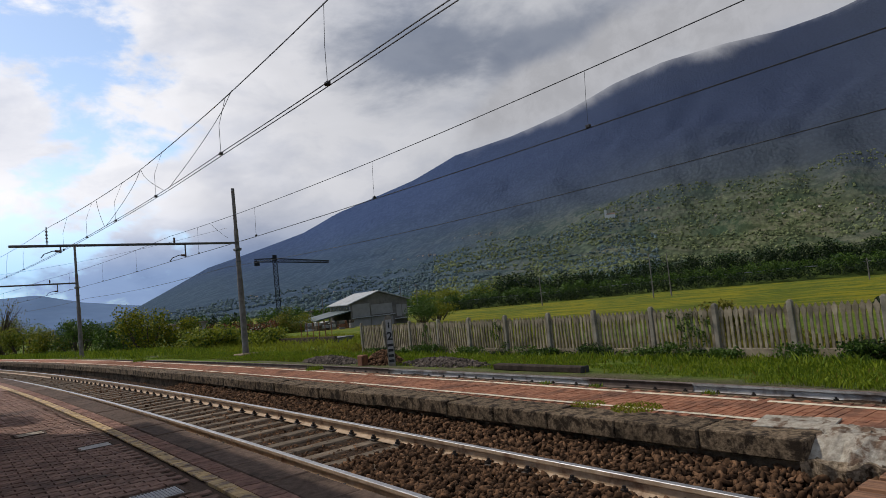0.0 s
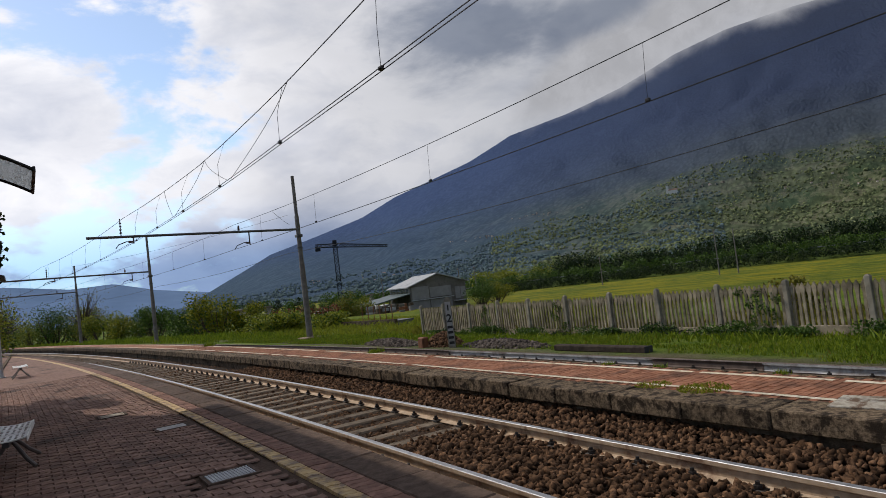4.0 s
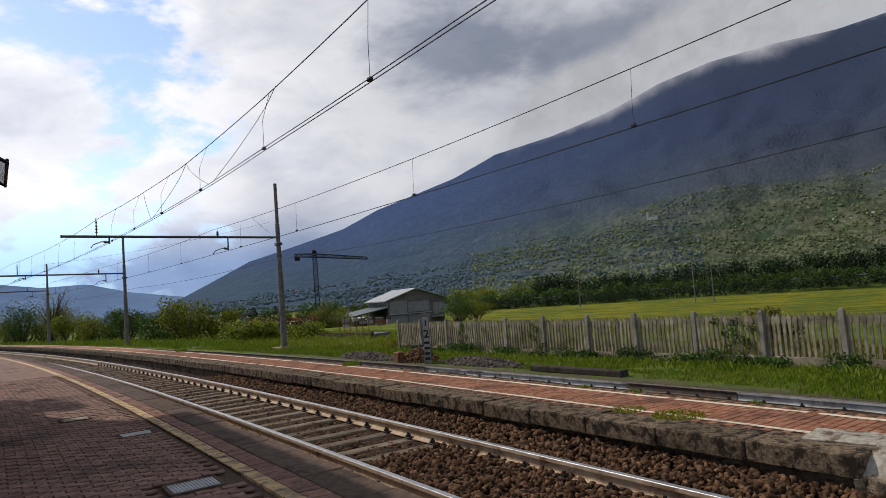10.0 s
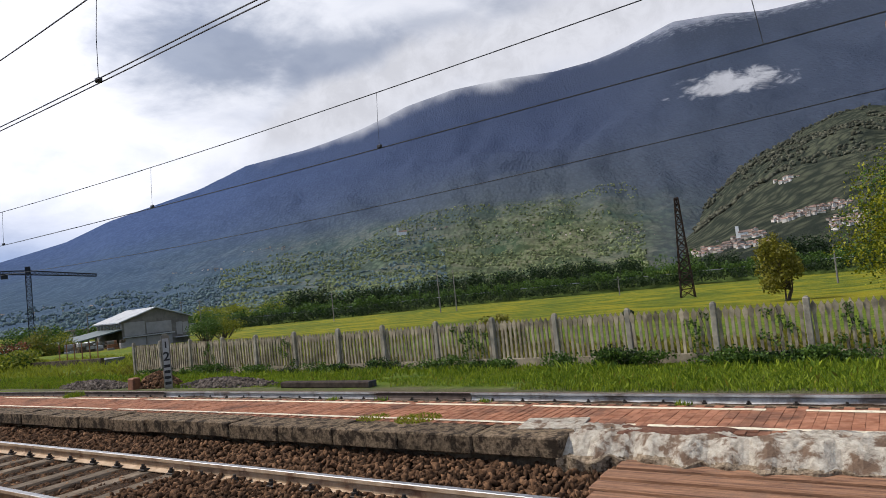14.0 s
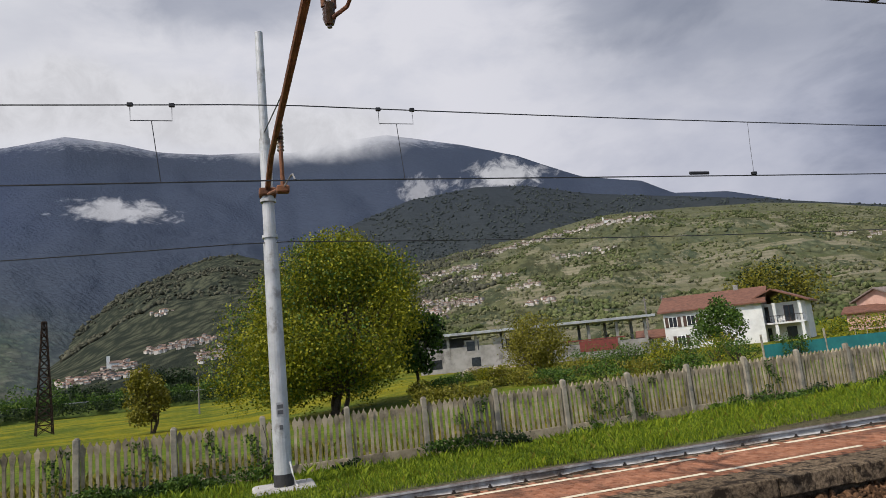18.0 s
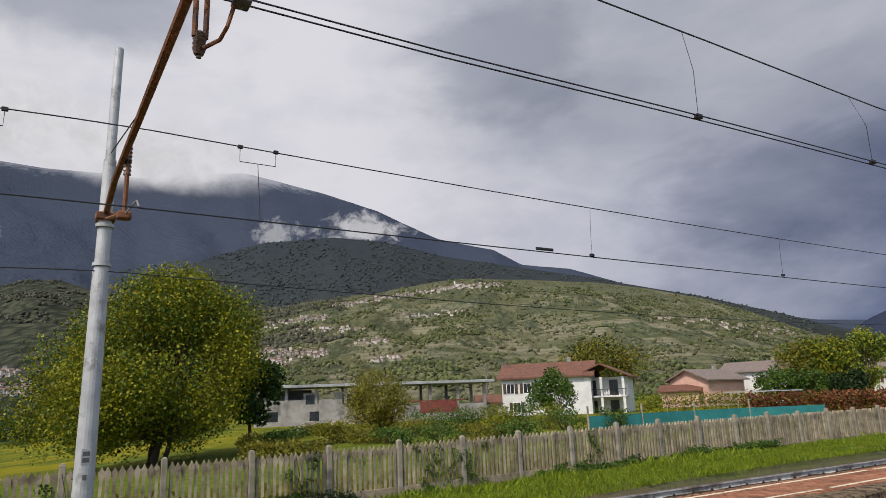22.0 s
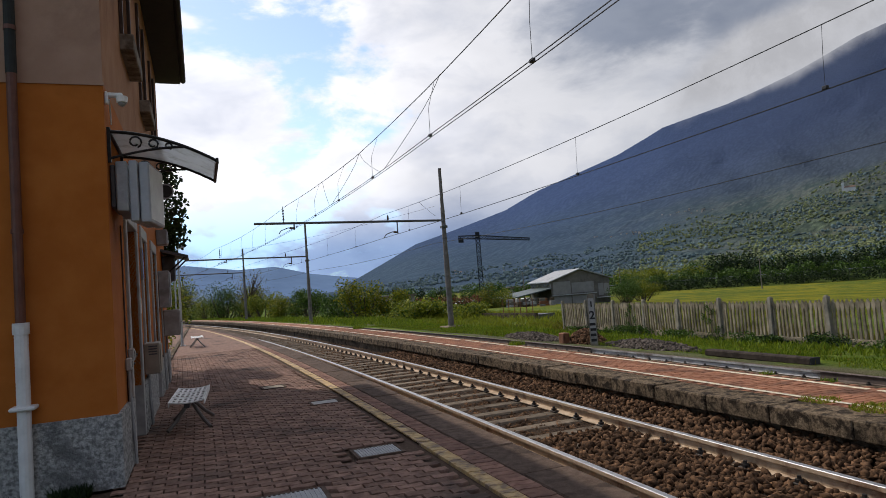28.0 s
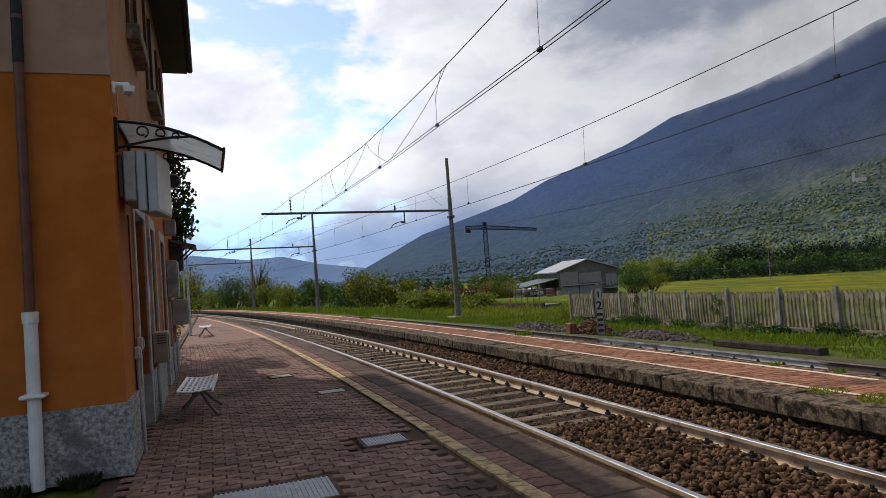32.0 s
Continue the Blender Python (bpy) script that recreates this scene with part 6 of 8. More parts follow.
# ---- plants ----
def leaf_cloud(name, centres, radii, count, size, mat, parent, seed, flat=0.0, label="", kind="", hollow=0.55):
    """Leaves scattered through lobes: small two-sided quads, turned at random."""
    rng = np.random.default_rng(seed)
    centres, radii = np.array(centres, float), np.array(radii, float)
    vol = radii.prod(1) if radii.ndim > 1 else radii ** 3
    if radii.ndim == 1:
        radii = np.repeat(radii[:, None], 3, 1)
    pick = rng.choice(len(centres), count, p=(vol ** 0.72) / (vol ** 0.72).sum())
    d = rng.normal(size=(count, 3))
    d /= np.linalg.norm(d, axis=1, keepdims=True)
    r = (hollow + (1 - hollow) * rng.random((count, 1)) ** 0.6) * rng.uniform(0.86, 1.10, (count, 1))
    p = centres[pick] + d * r * radii[pick]
    t = turns(rng, count)
    s = size * rng.uniform(0.6, 1.35, (count, 1, 1))
    quad = np.array([(-0.5, -0.12, 0), (0.0, -0.42, 0.06), (0.5, 0.0, 0), (0.0, 0.42, 0.06)])
    v = np.einsum("nij,kj->nki", t, quad) * s + p[:, None, :]
    f = np.arange(count * 4).reshape(-1, 4)
    ob = hang(name, mesh_arrays(name, v.reshape(-1, 3), f), mat, parent, label)
    if kind:
        ob["kind"] = kind
    return ob


def limb(bm, a, b, r0, r1, bend, rng, n=5):
    a, b = Vector(a), Vector(b)
    side = Vector((rng.uniform(-1, 1), rng.uniform(-1, 1), rng.uniform(-0.2, 0.4))) * bend
    pts = [a.lerp(b, k / n) + side * math.sin(math.pi * k / n) for k in range(n + 1)]
    for k in range(n):
        add_rod(bm, pts[k], pts[k + 1], r0 + (r1 - r0) * k / n, r0 + (r1 - r0) * (k + 1) / n, 7)


def build_tree(label, at, height, width, mat, leaves, size, seed, stems=1, bare=0.22, lobes=26, category="tree", name="tree", top_heavy=0.0, second=None, lean=(0.0, 0.0), lobe=(0.13, 0.21)):
    """A tree: tapered trunk or stems, limbs reaching into lobes, and a crown of single leaves."""
    rng = random.Random(seed)
    t = thing(name, label, category, at)
    cs, rs = [], []
    cz = height * (bare + (1 - bare) / 2)
    for k in range(lobes):
        th, u = rng.uniform(0, 2 * math.pi), rng.uniform(-1, 1)
        rr = rng.uniform(0.45, 1.0)
        w = math.sqrt(max(0.0, 1 - u * u)) * (1 + top_heavy * u)
        c = (width / 2 * 0.86 * rr * w * math.cos(th) + lean[0] * u, width / 2 * 0.86 * rr * w * math.sin(th) + lean[1] * u, cz + (height * (1 - bare) / 2) * 0.80 * u * (0.6 + 0.4 * rr))
        cs.append(c)
        rs.append(width * rng.uniform(*lobe))
    feet = [(rng.uniform(-0.06, 0.06) * width * (stems > 1), rng.uniform(-0.06, 0.06) * width * (stems > 1), -0.15) for _ in range(stems)]
    forks = []
    tr = max(0.03, height * 0.020) * (0.75 if stems > 1 else 1.0)
    for f in feet:
        top = (f[0] * 2.0 + rng.uniform(-0.04, 0.04) * width, f[1] * 2.0 + rng.uniform(-0.04, 0.04) * width, height * (bare + 0.12))
        bm = bmesh.new()
        limb(bm, f, top, tr, tr * 0.7, 0.02 * height, rng)
        part("trunk", bm, M["bark"], t)
        forks.append(top)
    bm = bmesh.new()
    for k, c in enumerate(cs):
        f = forks[k % len(forks)]
        limb(bm, f, c, tr * 0.42, tr * 0.10, 0.03 * height, rng, 4)
    part("branchwork", bm, M["bark"], t)
    leaf_cloud("crown", cs, rs, leaves, size, mat, t, seed, hollow=0.25)
    if second is not None:
        leaf_cloud("crown", cs[: lobes // 2], rs[: lobes // 2], leaves // 3, size, second, t, seed + 91, hollow=0.2)
    return t


def build_shrub(label, at, size3, mat, leaves, size, seed, name="shrub", category="shrub", lobes=14, group="", second=None):
    """A shrub: stems from the ground and leaves in uneven lobes."""
    rng = random.Random(seed)
    t = thing(name, label, category, at, group=group)
    sx, sy, sz = size3
    cs, rs = [], []
    for k in range(lobes):
        cs.append((rng.uniform(-0.36, 0.36) * sx, rng.uniform(-0.36, 0.36) * sy, sz * rng.uniform(0.14, 0.76)))
        m = rng.uniform(0.20, 0.32)
        rs.append((sx * m, sy * m, sz * m))
    bm = bmesh.new()
    for c in cs:
        limb(bm, (c[0] * 0.3, c[1] * 0.3, -0.1), c, 0.02 * sz, 0.006 * sz, 0.04 * sz, rng, 3)
    tagged(part("stem", bm, M["bark"], t), kind="stuff")
    leaf_cloud("foliage", cs, rs, leaves, size, mat, t, seed, hollow=0.15)
    if second is not None:
        leaf_cloud("foliage", cs, rs, leaves // 3, size, second, t, seed + 7, hollow=0.3)
    return t


def ground_z(x, y):
    o = x - line_shift(y) * (1 - smooth01((abs(x) - 40) / 200))
    z = field_height(o)
    return raised(o, y, z)


def at_bearing(az, d, dz=0.0):
    x, y, _ = polar(az, d)
    return (x, y, ground_z(x, y) + dz)


# grass on the verge: single blades
def grass(name, label, s0, s1, lo, hi, count, h, seed, mat, mask=None, wide=0.020):
    rng = np.random.default_rng(seed)
    s, off = rng.uniform(s0, s1, count), rng.uniform(lo, hi, count)
    keep = np.array([noise.noise((a * 0.35, b * 0.9, seed)) > (-0.25 if mask is None else mask) for a, b in zip(s, off)])
    s, off = s[keep], off[keep]
    n = len(s)
    x, y = line_arrays(s, off)
    z = np.array([raised(o, yy, field_height(o)) for o, yy in zip(off, y)])
    tall = h * rng.uniform(0.45, 1.3, n) * np.array([0.75 + 0.8 * max(0, noise.noise((a * 0.6, b * 0.6, 3.3))) for a, b in zip(s, off)])
    th = rng.uniform(0, np.pi * 2, n)
    w = wide * rng.uniform(0.5, 1.1, n)
    lean = rng.normal(0, 0.35, (n, 2)) * tall[:, None]
    b1 = np.stack([x - w * np.cos(th), y - w * np.sin(th), z - 0.03], -1)
    b2 = np.stack([x + w * np.cos(th), y + w * np.sin(th), z - 0.03], -1)
    m1 = np.stack([x + lean[:, 0] * 0.35 - w * 0.6 * np.cos(th), y + lean[:, 1] * 0.35 - w * 0.6 * np.sin(th), z + tall * 0.6], -1)
    tip = np.stack([x + lean[:, 0], y + lean[:, 1], z + tall], -1)
    v = np.stack([b1, b2, tip, m1], 1).reshape(-1, 3)
    f = np.arange(n * 4).reshape(-1, 4)
    ob = hang(name, mesh_arrays(name, v, f), mat)
    return tagged(ob, label, "grass", kind="stuff")


grass("verge_grass", "fresh green grass on the verge beside the track", -34, 6, 10.92, 14.9, 120000, 0.085, 31, M["grass_blade"], -0.4, 0.011)
grass("verge_grass", "fresh green grass along the concrete fence", 6, 40, 11.3, 14.9, 70000, 0.085, 32, M["grass_blade"], -0.35, 0.012)
grass("verge_weeds", "taller weeds and seeding grass along the fence", -34, 40, 13.0, 14.85, 11000, 0.19, 38, M["grass_blade"], -0.30)
grass("verge_weeds", "pale dry grass among the fresh verge", -34, 40, 11.2, 14.85, 3000, 0.13, 39, M["leaf_olive"], -0.30)
grass("yard_grass", "rough flowering grass before the yard", 22, 62, 15.0, 34.0, 26000, 0.34, 37, M["leaf_yellow"], -0.12)
grass("verge_grass", "rough grass beside the bending track", 40, 110, 10.9, 18.0, 16000, 0.40, 33, M["grass_blade"])
grass("field_grass", "tall yellow-green meadow grass behind the fence", -30, 30, 15.1, 22, 26000, 0.36, 34, M["leaf_olive"], -0.05)


def tuft(label, x, y, z, r, count, h, seed, mat):
    rng = np.random.default_rng(seed)
    th, rr = rng.uniform(0, 6.28, count), r * np.sqrt(rng.random(count))
    px, py = x + rr * np.cos(th), y + rr * np.sin(th)
    tall, w, a = h * rng.uniform(0.4, 1.2, count), rng.uniform(0.006, 0.014, count), rng.uniform(0, 6.28, count)
    lean = rng.normal(0, 0.4, (count, 2)) * tall[:, None]
    v = np.stack([np.stack([px - w * np.cos(a), py - w * np.sin(a), np.full(count, z)], -1), np.stack([px + w * np.cos(a), py + w * np.sin(a), np.full(count, z)], -1), np.stack([px + lean[:, 0], py + lean[:, 1], z + tall], -1)], 1).reshape(-1, 3)
    ob = hang("weed_tuft", mesh_arrays("weed_tuft", v, np.arange(count * 3).reshape(-1, 3)), mat)
    return tagged(ob, label, "weeds", kind="stuff")


tuft("yellow-green moss and weeds by the painted line", 6.62, 4.9, 0.0, 0.30, 500, 0.035, 1, M["leaf_yellow"])
tuft("yellow-green moss and weeds by the painted line", 6.58, 5.6, 0.0, 0.22, 260, 0.03, 2, M["leaf_yellow"])
tuft("green grass tuft at the island platform's outer edge", 7.58, 15.2, 0.0, 0.22, 200, 0.12, 3, M["grass_blade"])
tuft("green grass tuft at the island platform's outer edge", 6.95, 30.5, 0.0, 0.25, 250, 0.16, 4, M["grass_blade"])
for k, (s, o) in enumerate(((2.0, 7.70), (4.6, 7.71), (6.4, 7.70), (7.4, 7.69), (-16, 7.7), (-18, 7.7))):
    tuft("small weeds along the island platform's outer border", o, s, -0.012, 0.10, 50, 0.06, 10 + k, M["grass_blade"])
tuft("dark weeds at the foot of the station wall", -1.05, Y0 - 0.10, 0.0, 0.16, 500, 0.10, 20, M["leaf_dark"])
tuft("dark weeds at the foot of the station wall", -1.6, Y0 - 0.12, 0.0, 0.16, 400, 0.08, 21, M["leaf_dark"])

# brambles and ivy along the fence
rng = random.Random(77)
for k in range(86):
    y = -22 + 46 * rng.random()
    if -2.5 < y - 0 < -0.5 and rng.random() < 0.6:
        continue
    big = rng.random()
    build_shrub("green bramble growing at the foot of the fence", (14.72 + rng.uniform(-0.25, 0.05), y, fence_base(y) + 0.0), (0.5 + 0.2 * big, 0.8 + 0.9 * big, 0.26 + 0.34 * big * big), M["leaf_green"] if rng.random() < 0.85 else M["leaf_dark"], int(260 + 420 * big), 0.062, 700 + k, "bramble", "bramble", 7, "brambles along the fence")
for k, y in enumerate((9.6, 9.1, 3.4, 1.9, 0.7, -4.9, -8.2, -8.9, -9.6, -13.5, 16.4, 20.6, -0.4)):
    cs = [(0, rng.uniform(-0.25, 0.25) * (1 + j * 0.1), 0.15 + 0.15 * j) for j in range(7)]
    v = thing("ivy", "green ivy climbing the concrete fence", "ivy", (14.93, y, fence_base(y)), group="ivy on the fence")
    leaf_cloud("leaves", cs, [(0.06, 0.16, 0.14)] * 7, 260, 0.052, M["leaf_green"], v, 900 + k, hollow=0.1)
    part("vine", tube([(0.0, 0, -0.05), (0, 0.06, 0.35), (0, -0.04, 0.75), (0, 0.05, 1.15)], 0.008, 5), M["bark"], v)

# the big tree behind the fence and its neighbours
build_tree("broad multi-stemmed tree in fresh yellow-green leaf", at_bearing(97.2, 43), 11.8, 13.6, M["leaf_lime"], 88000, 0.145, 5, stems=5, bare=0.0, lobes=130, second=M["leaf_green"], top_heavy=-0.28, lean=(-0.25, -1.7), lobe=(0.10, 0.165))
build_tree("dark green tree beside the broad lime-green tree", at_bearing(104.2, 47), 6.6, 4.6, M["leaf_green"], 3600, 0.26, 6, bare=0.2, second=M["leaf_dark"])
build_tree("small olive-leaved tree in the meadow", at_bearing(82.9, 60), 6.0, 4.6, M["leaf_olive"], 5200, 0.20, 8, stems=4, bare=0.02, lobes=26)
build_tree("olive spring tree before the concrete shell", at_bearing(114.6, 62), 5.2, 7.2, M["leaf_olive"], 9500, 0.17, 9, stems=4, bare=0.06, lobes=26)
build_tree("bare brownish tree before the concrete shell", at_bearing(113.2, 74), 6.6, 6.0, M["leaf_olive"], 900, 0.16, 10, stems=2, bare=0.2, lobes=40)
build_tree("white-flowering green tree beside the white house", at_bearing(129.7, 66), 5.0, 5.4, M["leaf_green"], 4200, 0.22, 11, stems=2, bare=0.1, lobes=22)
build_tree("round dark-green tree behind the white house", at_bearing(133.5, 128), 12.6, 17.0, M["leaf_olive"], 9500, 0.42, 12, bare=0.08, lobes=44, second=M["leaf_dark"])
for k, (az, h, w, m) in enumerate(((148.6, 11.2, 12.0, "leaf_olive"), (150.4, 11.8, 11.0, "leaf_lime"), (152.4, 12.6, 10.0, "leaf_yellow"))):
    build_tree("full spring tree in the row behind the houses", at_bearing(az, 136), h, w, M[m], 4200, 0.40, 140 + k, bare=0.06, lobes=26, second=M["leaf_green"])
for k, (az, d, h, w, m) in enumerate(((143.5, 150, 9, 9, "leaf_dark"), (145.6, 150, 9.5, 9, "leaf_dark"), (148.2, 165, 11, 10, "leaf_green"), (150.3, 165, 10.5, 10, "leaf_green"), (152.2, 160, 11, 9, "leaf_yellow"), (146.8, 120, 5.5, 8, "leaf_green"), (149.0, 118, 4.8, 8, "leaf_green"), (151.3, 118, 5, 7, "leaf_dark"), (159.6, 110, 9, 6, "leaf_dark"), (157.4, 120, 4.5, 7, "leaf_green"), (161.5, 105, 8, 6, "leaf_green"))):
    build_tree("garden tree among the houses", at_bearing(az, d), h, w, M[m], 2200, 0.42, 100 + k, bare=0.1, lobes=18)
for k, (az, d, sx, h, m) in enumerate(((107.8, 55, 2.6, 1.2, "leaf_green"), (109.5, 58, 2.4, 1.1, "leaf_olive"), (110.8, 52, 2.4, 1.5, "leaf_lime"), (117.5, 50, 4.2, 1.6, "leaf_olive"), (119.4, 56, 4.6, 2.1, "leaf_green"), (121.4, 54, 4.4, 2.0, "leaf_green"), (123.2, 56, 4.6, 2.2, "leaf_green"), (125.0, 54, 4.4, 2.3, "leaf_lime"), (126.8, 56, 4.4, 2.3, "leaf_green"), (128.6, 54, 4.0, 2.2, "leaf_lime"), (130.4, 52, 3.6, 2.0, "leaf_green"), (112.3, 46, 3.6, 1.4, "leaf_olive"), (114.2, 44, 3.4, 1.2, "leaf_olive"), (116.0, 42, 3.4, 1.3, "leaf_green"), (120.4, 42, 3.8, 1.3, "leaf_green"), (123.0, 40, 3.4, 1.2, "leaf_olive"), (126.0, 40, 3.6, 1.4, "leaf_green"), (105.6, 36, 3.0, 1.1, "leaf_olive"), (108.5, 38, 3.0, 1.0, "leaf_olive"), (134.0, 52, 2.2, 1.8, "leaf_green"), (137.3, 60, 1.6, 1.2, "leaf_yellow"), (141.0, 62, 1.4, 1.1, "leaf_yellow"), (104.5, 40, 1.8, 1.4, "leaf_olive"), (106.4, 44, 2.6, 1.3, "leaf_green"), (60.8, 24.0, 1.6, 1.5, "leaf_olive"), (71, 46, 0.9, 0.6, "leaf_dark"))):
    build_shrub("shrub behind the concrete fence", at_bearing(az, d), (sx, sx, h), M[m], 1300, 0.13, 200 + k)
# shrubs along the outside of the bend
for k, (az, d, sx, h, m) in enumerate(((13.4, 62, 4.4, 4.2, "leaf_lime"), (11.5, 66, 4.2, 3.2, "leaf_green"), (15.5, 64, 3.8, 3.0, "leaf_lime"), (8.6, 80, 4.4, 3.8, "leaf_green"), (6.8, 84, 4.2, 3.0, "leaf_lime"), (5.0, 96, 5.5, 4.0, "leaf_yellow"), (3.3, 110, 6.0, 5.5, "leaf_lime"), (1.9, 104, 5.5, 6.0, "leaf_green"), (0.5, 110, 5.5, 5.4, "leaf_yellow"), (-0.9, 120, 6, 5.5, "leaf_lime"), (4.2, 120, 6.0, 6.4, "leaf_olive"), (20.0, 58, 3.4, 1.6, "leaf_yellow"), (17.6, 56, 4.4, 1.8, "leaf_yellow"), (22.8, 54, 4.0, 1.4, "leaf_yellow"), (24.0, 100, 5, 4.2, "leaf_olive"), (25.2, 105, 4.5, 3.6, "leaf_lime"), (-2.6, 60, 5, 4.5, "leaf_yellow"), (-2.2, 100, 6, 6, "leaf_green"), (7.6, 150, 7, 4, "leaf_dark"), (9.6, 150, 7, 4, "leaf_dark"), (35.6, 98, 5.5, 4.4, "leaf_green"), (37.0, 110, 5.0, 3.6, "leaf_lime"))):
    build_shrub("fresh green shrub beside the bending line", at_bearing(az, d), (sx, sx, h), M[m], 3200, 0.17, 300 + k, second=M["leaf_green"])
# the end of the platform by the station
build_tree("dark-leaved tree leaning out past the station", (-1.2, 19.4, 0), 6.0, 3.3, M["leaf_dark"], 6000, 0.11, 15, bare=0.46, lobes=24, lobe=(0.09, 0.17))
for k, (x, y, sx, h) in enumerate(((-1.45, 19.2, 1.0, 1.1), (-1.5, 21.2, 1.2, 1.5), (-1.6, 23.4, 1.3, 1.4), (-1.7, 26.0, 1.4, 1.2), (-2.2, 32, 1.8, 1.6), (-3.0, 38, 2.4, 2.4))):
    build_shrub("yellow-green shrub at the platform's back edge", (x, y, -0.02), (sx, sx * 1.4, h), M["leaf_lime"], 500, 0.10, 400 + k)
# bare spring trees on the bend
for k, (az, d) in enumerate(((3.9, 100), (-1.4, 95))):
    build_tree("nearly bare spring tree beside the line", at_bearing(az, d), 8.0, 6.5, M["leaf_olive"], 500, 0.16, 420 + k, bare=0.15, lobes=60)


def belt(name, label, bearings, d0, d1, z0, h, count, size, mat, seed, lump=0.6):
    """A belt of trees or hedge far off: leaves in many uneven lobes."""
    rng = random.Random(seed)
    cs, rs = [], []
    a0, a1 = bearings
    n = int((a1 - a0) * radians(1) * d0 / (h * 0.22)) + 2
    for k in range(n):
        az = a0 + (a1 - a0) * (k + rng.uniform(-0.5, 0.5)) / n
        d = rng.uniform(d0, d1)
        hh = h * rng.uniform(1 - lump, 1.0)
        x, y, _ = polar(az, d)
        for j in range(3):
            cs.append((x + rng.uniform(-1, 1), y + rng.uniform(-1, 1), z0 + hh * (0.25 + 0.25 * j)))
            rs.append((hh * 0.34, hh * 0.34, hh * 0.30))
    ob = leaf_cloud(name, cs, rs, count, size, mat, None, seed, hollow=0.2)
    return tagged(ob, label, "trees", kind="stuff")


belt("road_hedge", "dense green hedge on the road embankment", (36, 92), 236, 250, -4.6, 6.2, 36000, 0.6, M["leaf_green"], 41, 0.4)
belt("road_hedge", "dark undergrowth below the road", (36, 92), 228, 236, -5.2, 4.2, 20000, 0.5, M["leaf_dark"], 42, 0.4)
belt("road_trees", "dark row of tall trees behind the road", (42.5, 73), 286, 300, -6, 13.5, 32000, 0.75, M["leaf_dark"], 43, 0.35)
belt("road_trees", "fresh green trees behind the road", (41, 78), 300, 318, -6, 13.0, 14000, 0.8, M["leaf_green"], 44, 0.5)
belt("road_trees", "dark trees behind the road", (75, 80), 280, 300, -6, 10, 4000, 0.75, M["leaf_dark"], 45, 0.5)
belt("road_trees", "dark grove by the village road", (83.5, 92), 262, 280, -6, 14, 9000, 0.75, M["leaf_dark"], 46, 0.4)
belt("yellow_wood", "yellow-green young wood at the field's end", (35, 46), 300, 330, -6, 10, 12000, 0.7, M["leaf_yellow"], 47, 0.3)
belt("valley_trees", "mixed trees on the valley floor", (14, 37), 260, 330, -6, 9, 12000, 0.75, M["leaf_green"], 48, 0.6)
belt("valley_trees", "dark trees on the valley floor", (-4, 20), 300, 400, -5, 8, 8000, 0.8, M["leaf_dark"], 49, 0.6)
belt("village_trees", "trees in front of the terraced hill", (92, 164), 250, 320, -5, 8, 18000, 0.8, M["leaf_green"], 50, 0.6)
# ---- beside the second track ----
def heap(label, at, rx, ry, h, count, seed, mat):
    rng = np.random.default_rng(seed)
    th, r = rng.uniform(0, 6.283, count), np.sqrt(rng.random(count))
    z = h * (1 - r ** 1.6) + rng.uniform(-0.02, 0.02, count)
    p = np.stack([at[0] + rx * r * np.cos(th), at[1] + ry * r * np.sin(th), at[2] + z], -1)
    ob = scatter_stones("gravel_heap", p, rng.uniform(0.03, 0.07, count), mat, None, label, seed)
    return ob


heap("low heap of grey gravel beside the track", (11.3, 21.4, -0.5), 0.45, 2.2, 0.2, 2200, 61, M["gravel"])
heap("low heap of grey gravel beside the marker post", (11.6, 15.2, -0.5), 0.42, 2.0, 0.2, 2000, 62, M["gravel"])
heap("brown heap of twigs and stones by the marker post", (11.5, 18.2, -0.5), 0.5, 0.9, 0.42, 1300, 63, M["ballast"])
stump = thing("old_stump", "short rusty-brown stump beside the rail", "stump", (10.95, 18.6, -0.5))
part("stump", box((-0.12, -0.16, 0), (0.12, 0.16, 0.36), 0.03), M["rust"], stump)
baulk = thing("timber_baulk", "old dark timber baulk lying in the grass", "baulk", (11.35, 11.2, -0.49), 0)
part("baulk", box((-0.12, -1.45, 0.0), (0.12, 1.45, 0.15), 0.025), M["stone_dark"], baulk)
part("end_plate", box((-0.13, -1.47, 0.01), (0.13, -1.44, 0.16), 0.01), M["rubber"], baulk)

marker = thing("kilometre_post", "grey rounded kilometre post with black figures and bars", "marker post", (11.12, 17.15, -0.5), -30)
bm = bmesh.new()
o = [(-0.11, 0.0), (0.11, 0.0), (0.11, 1.44)] + [(0.11 * math.cos(math.pi * k / 8), 1.44 + 0.14 * math.sin(math.pi * k / 8)) for k in range(1, 8)] + [(-0.11, 1.44)]
f = [bm.verts.new((x, -0.03, z)) for x, z in o]
g = [bm.verts.new((x, 0.03, z)) for x, z in o]
bm.faces.new(f)
bm.faces.new(g[::-1])
for k in range(len(o)):
    bm.faces.new((f[k], g[k], g[(k + 1) % len(o)], f[(k + 1) % len(o)]))
bmesh.ops.recalc_face_normals(bm, faces=bm.faces)
part("post", bm, M["post"], marker)
part("board", box((-0.085, -0.040, 0.08), (0.085, -0.031, 1.44), 0.0), M["trim_grey"], marker, "worn white board")
for k in range(4):
    part("bar", box((-0.08, -0.046, 0.14 + 0.16 * k), (0.08, -0.041, 0.22 + 0.16 * k)), M["rubber"], marker)
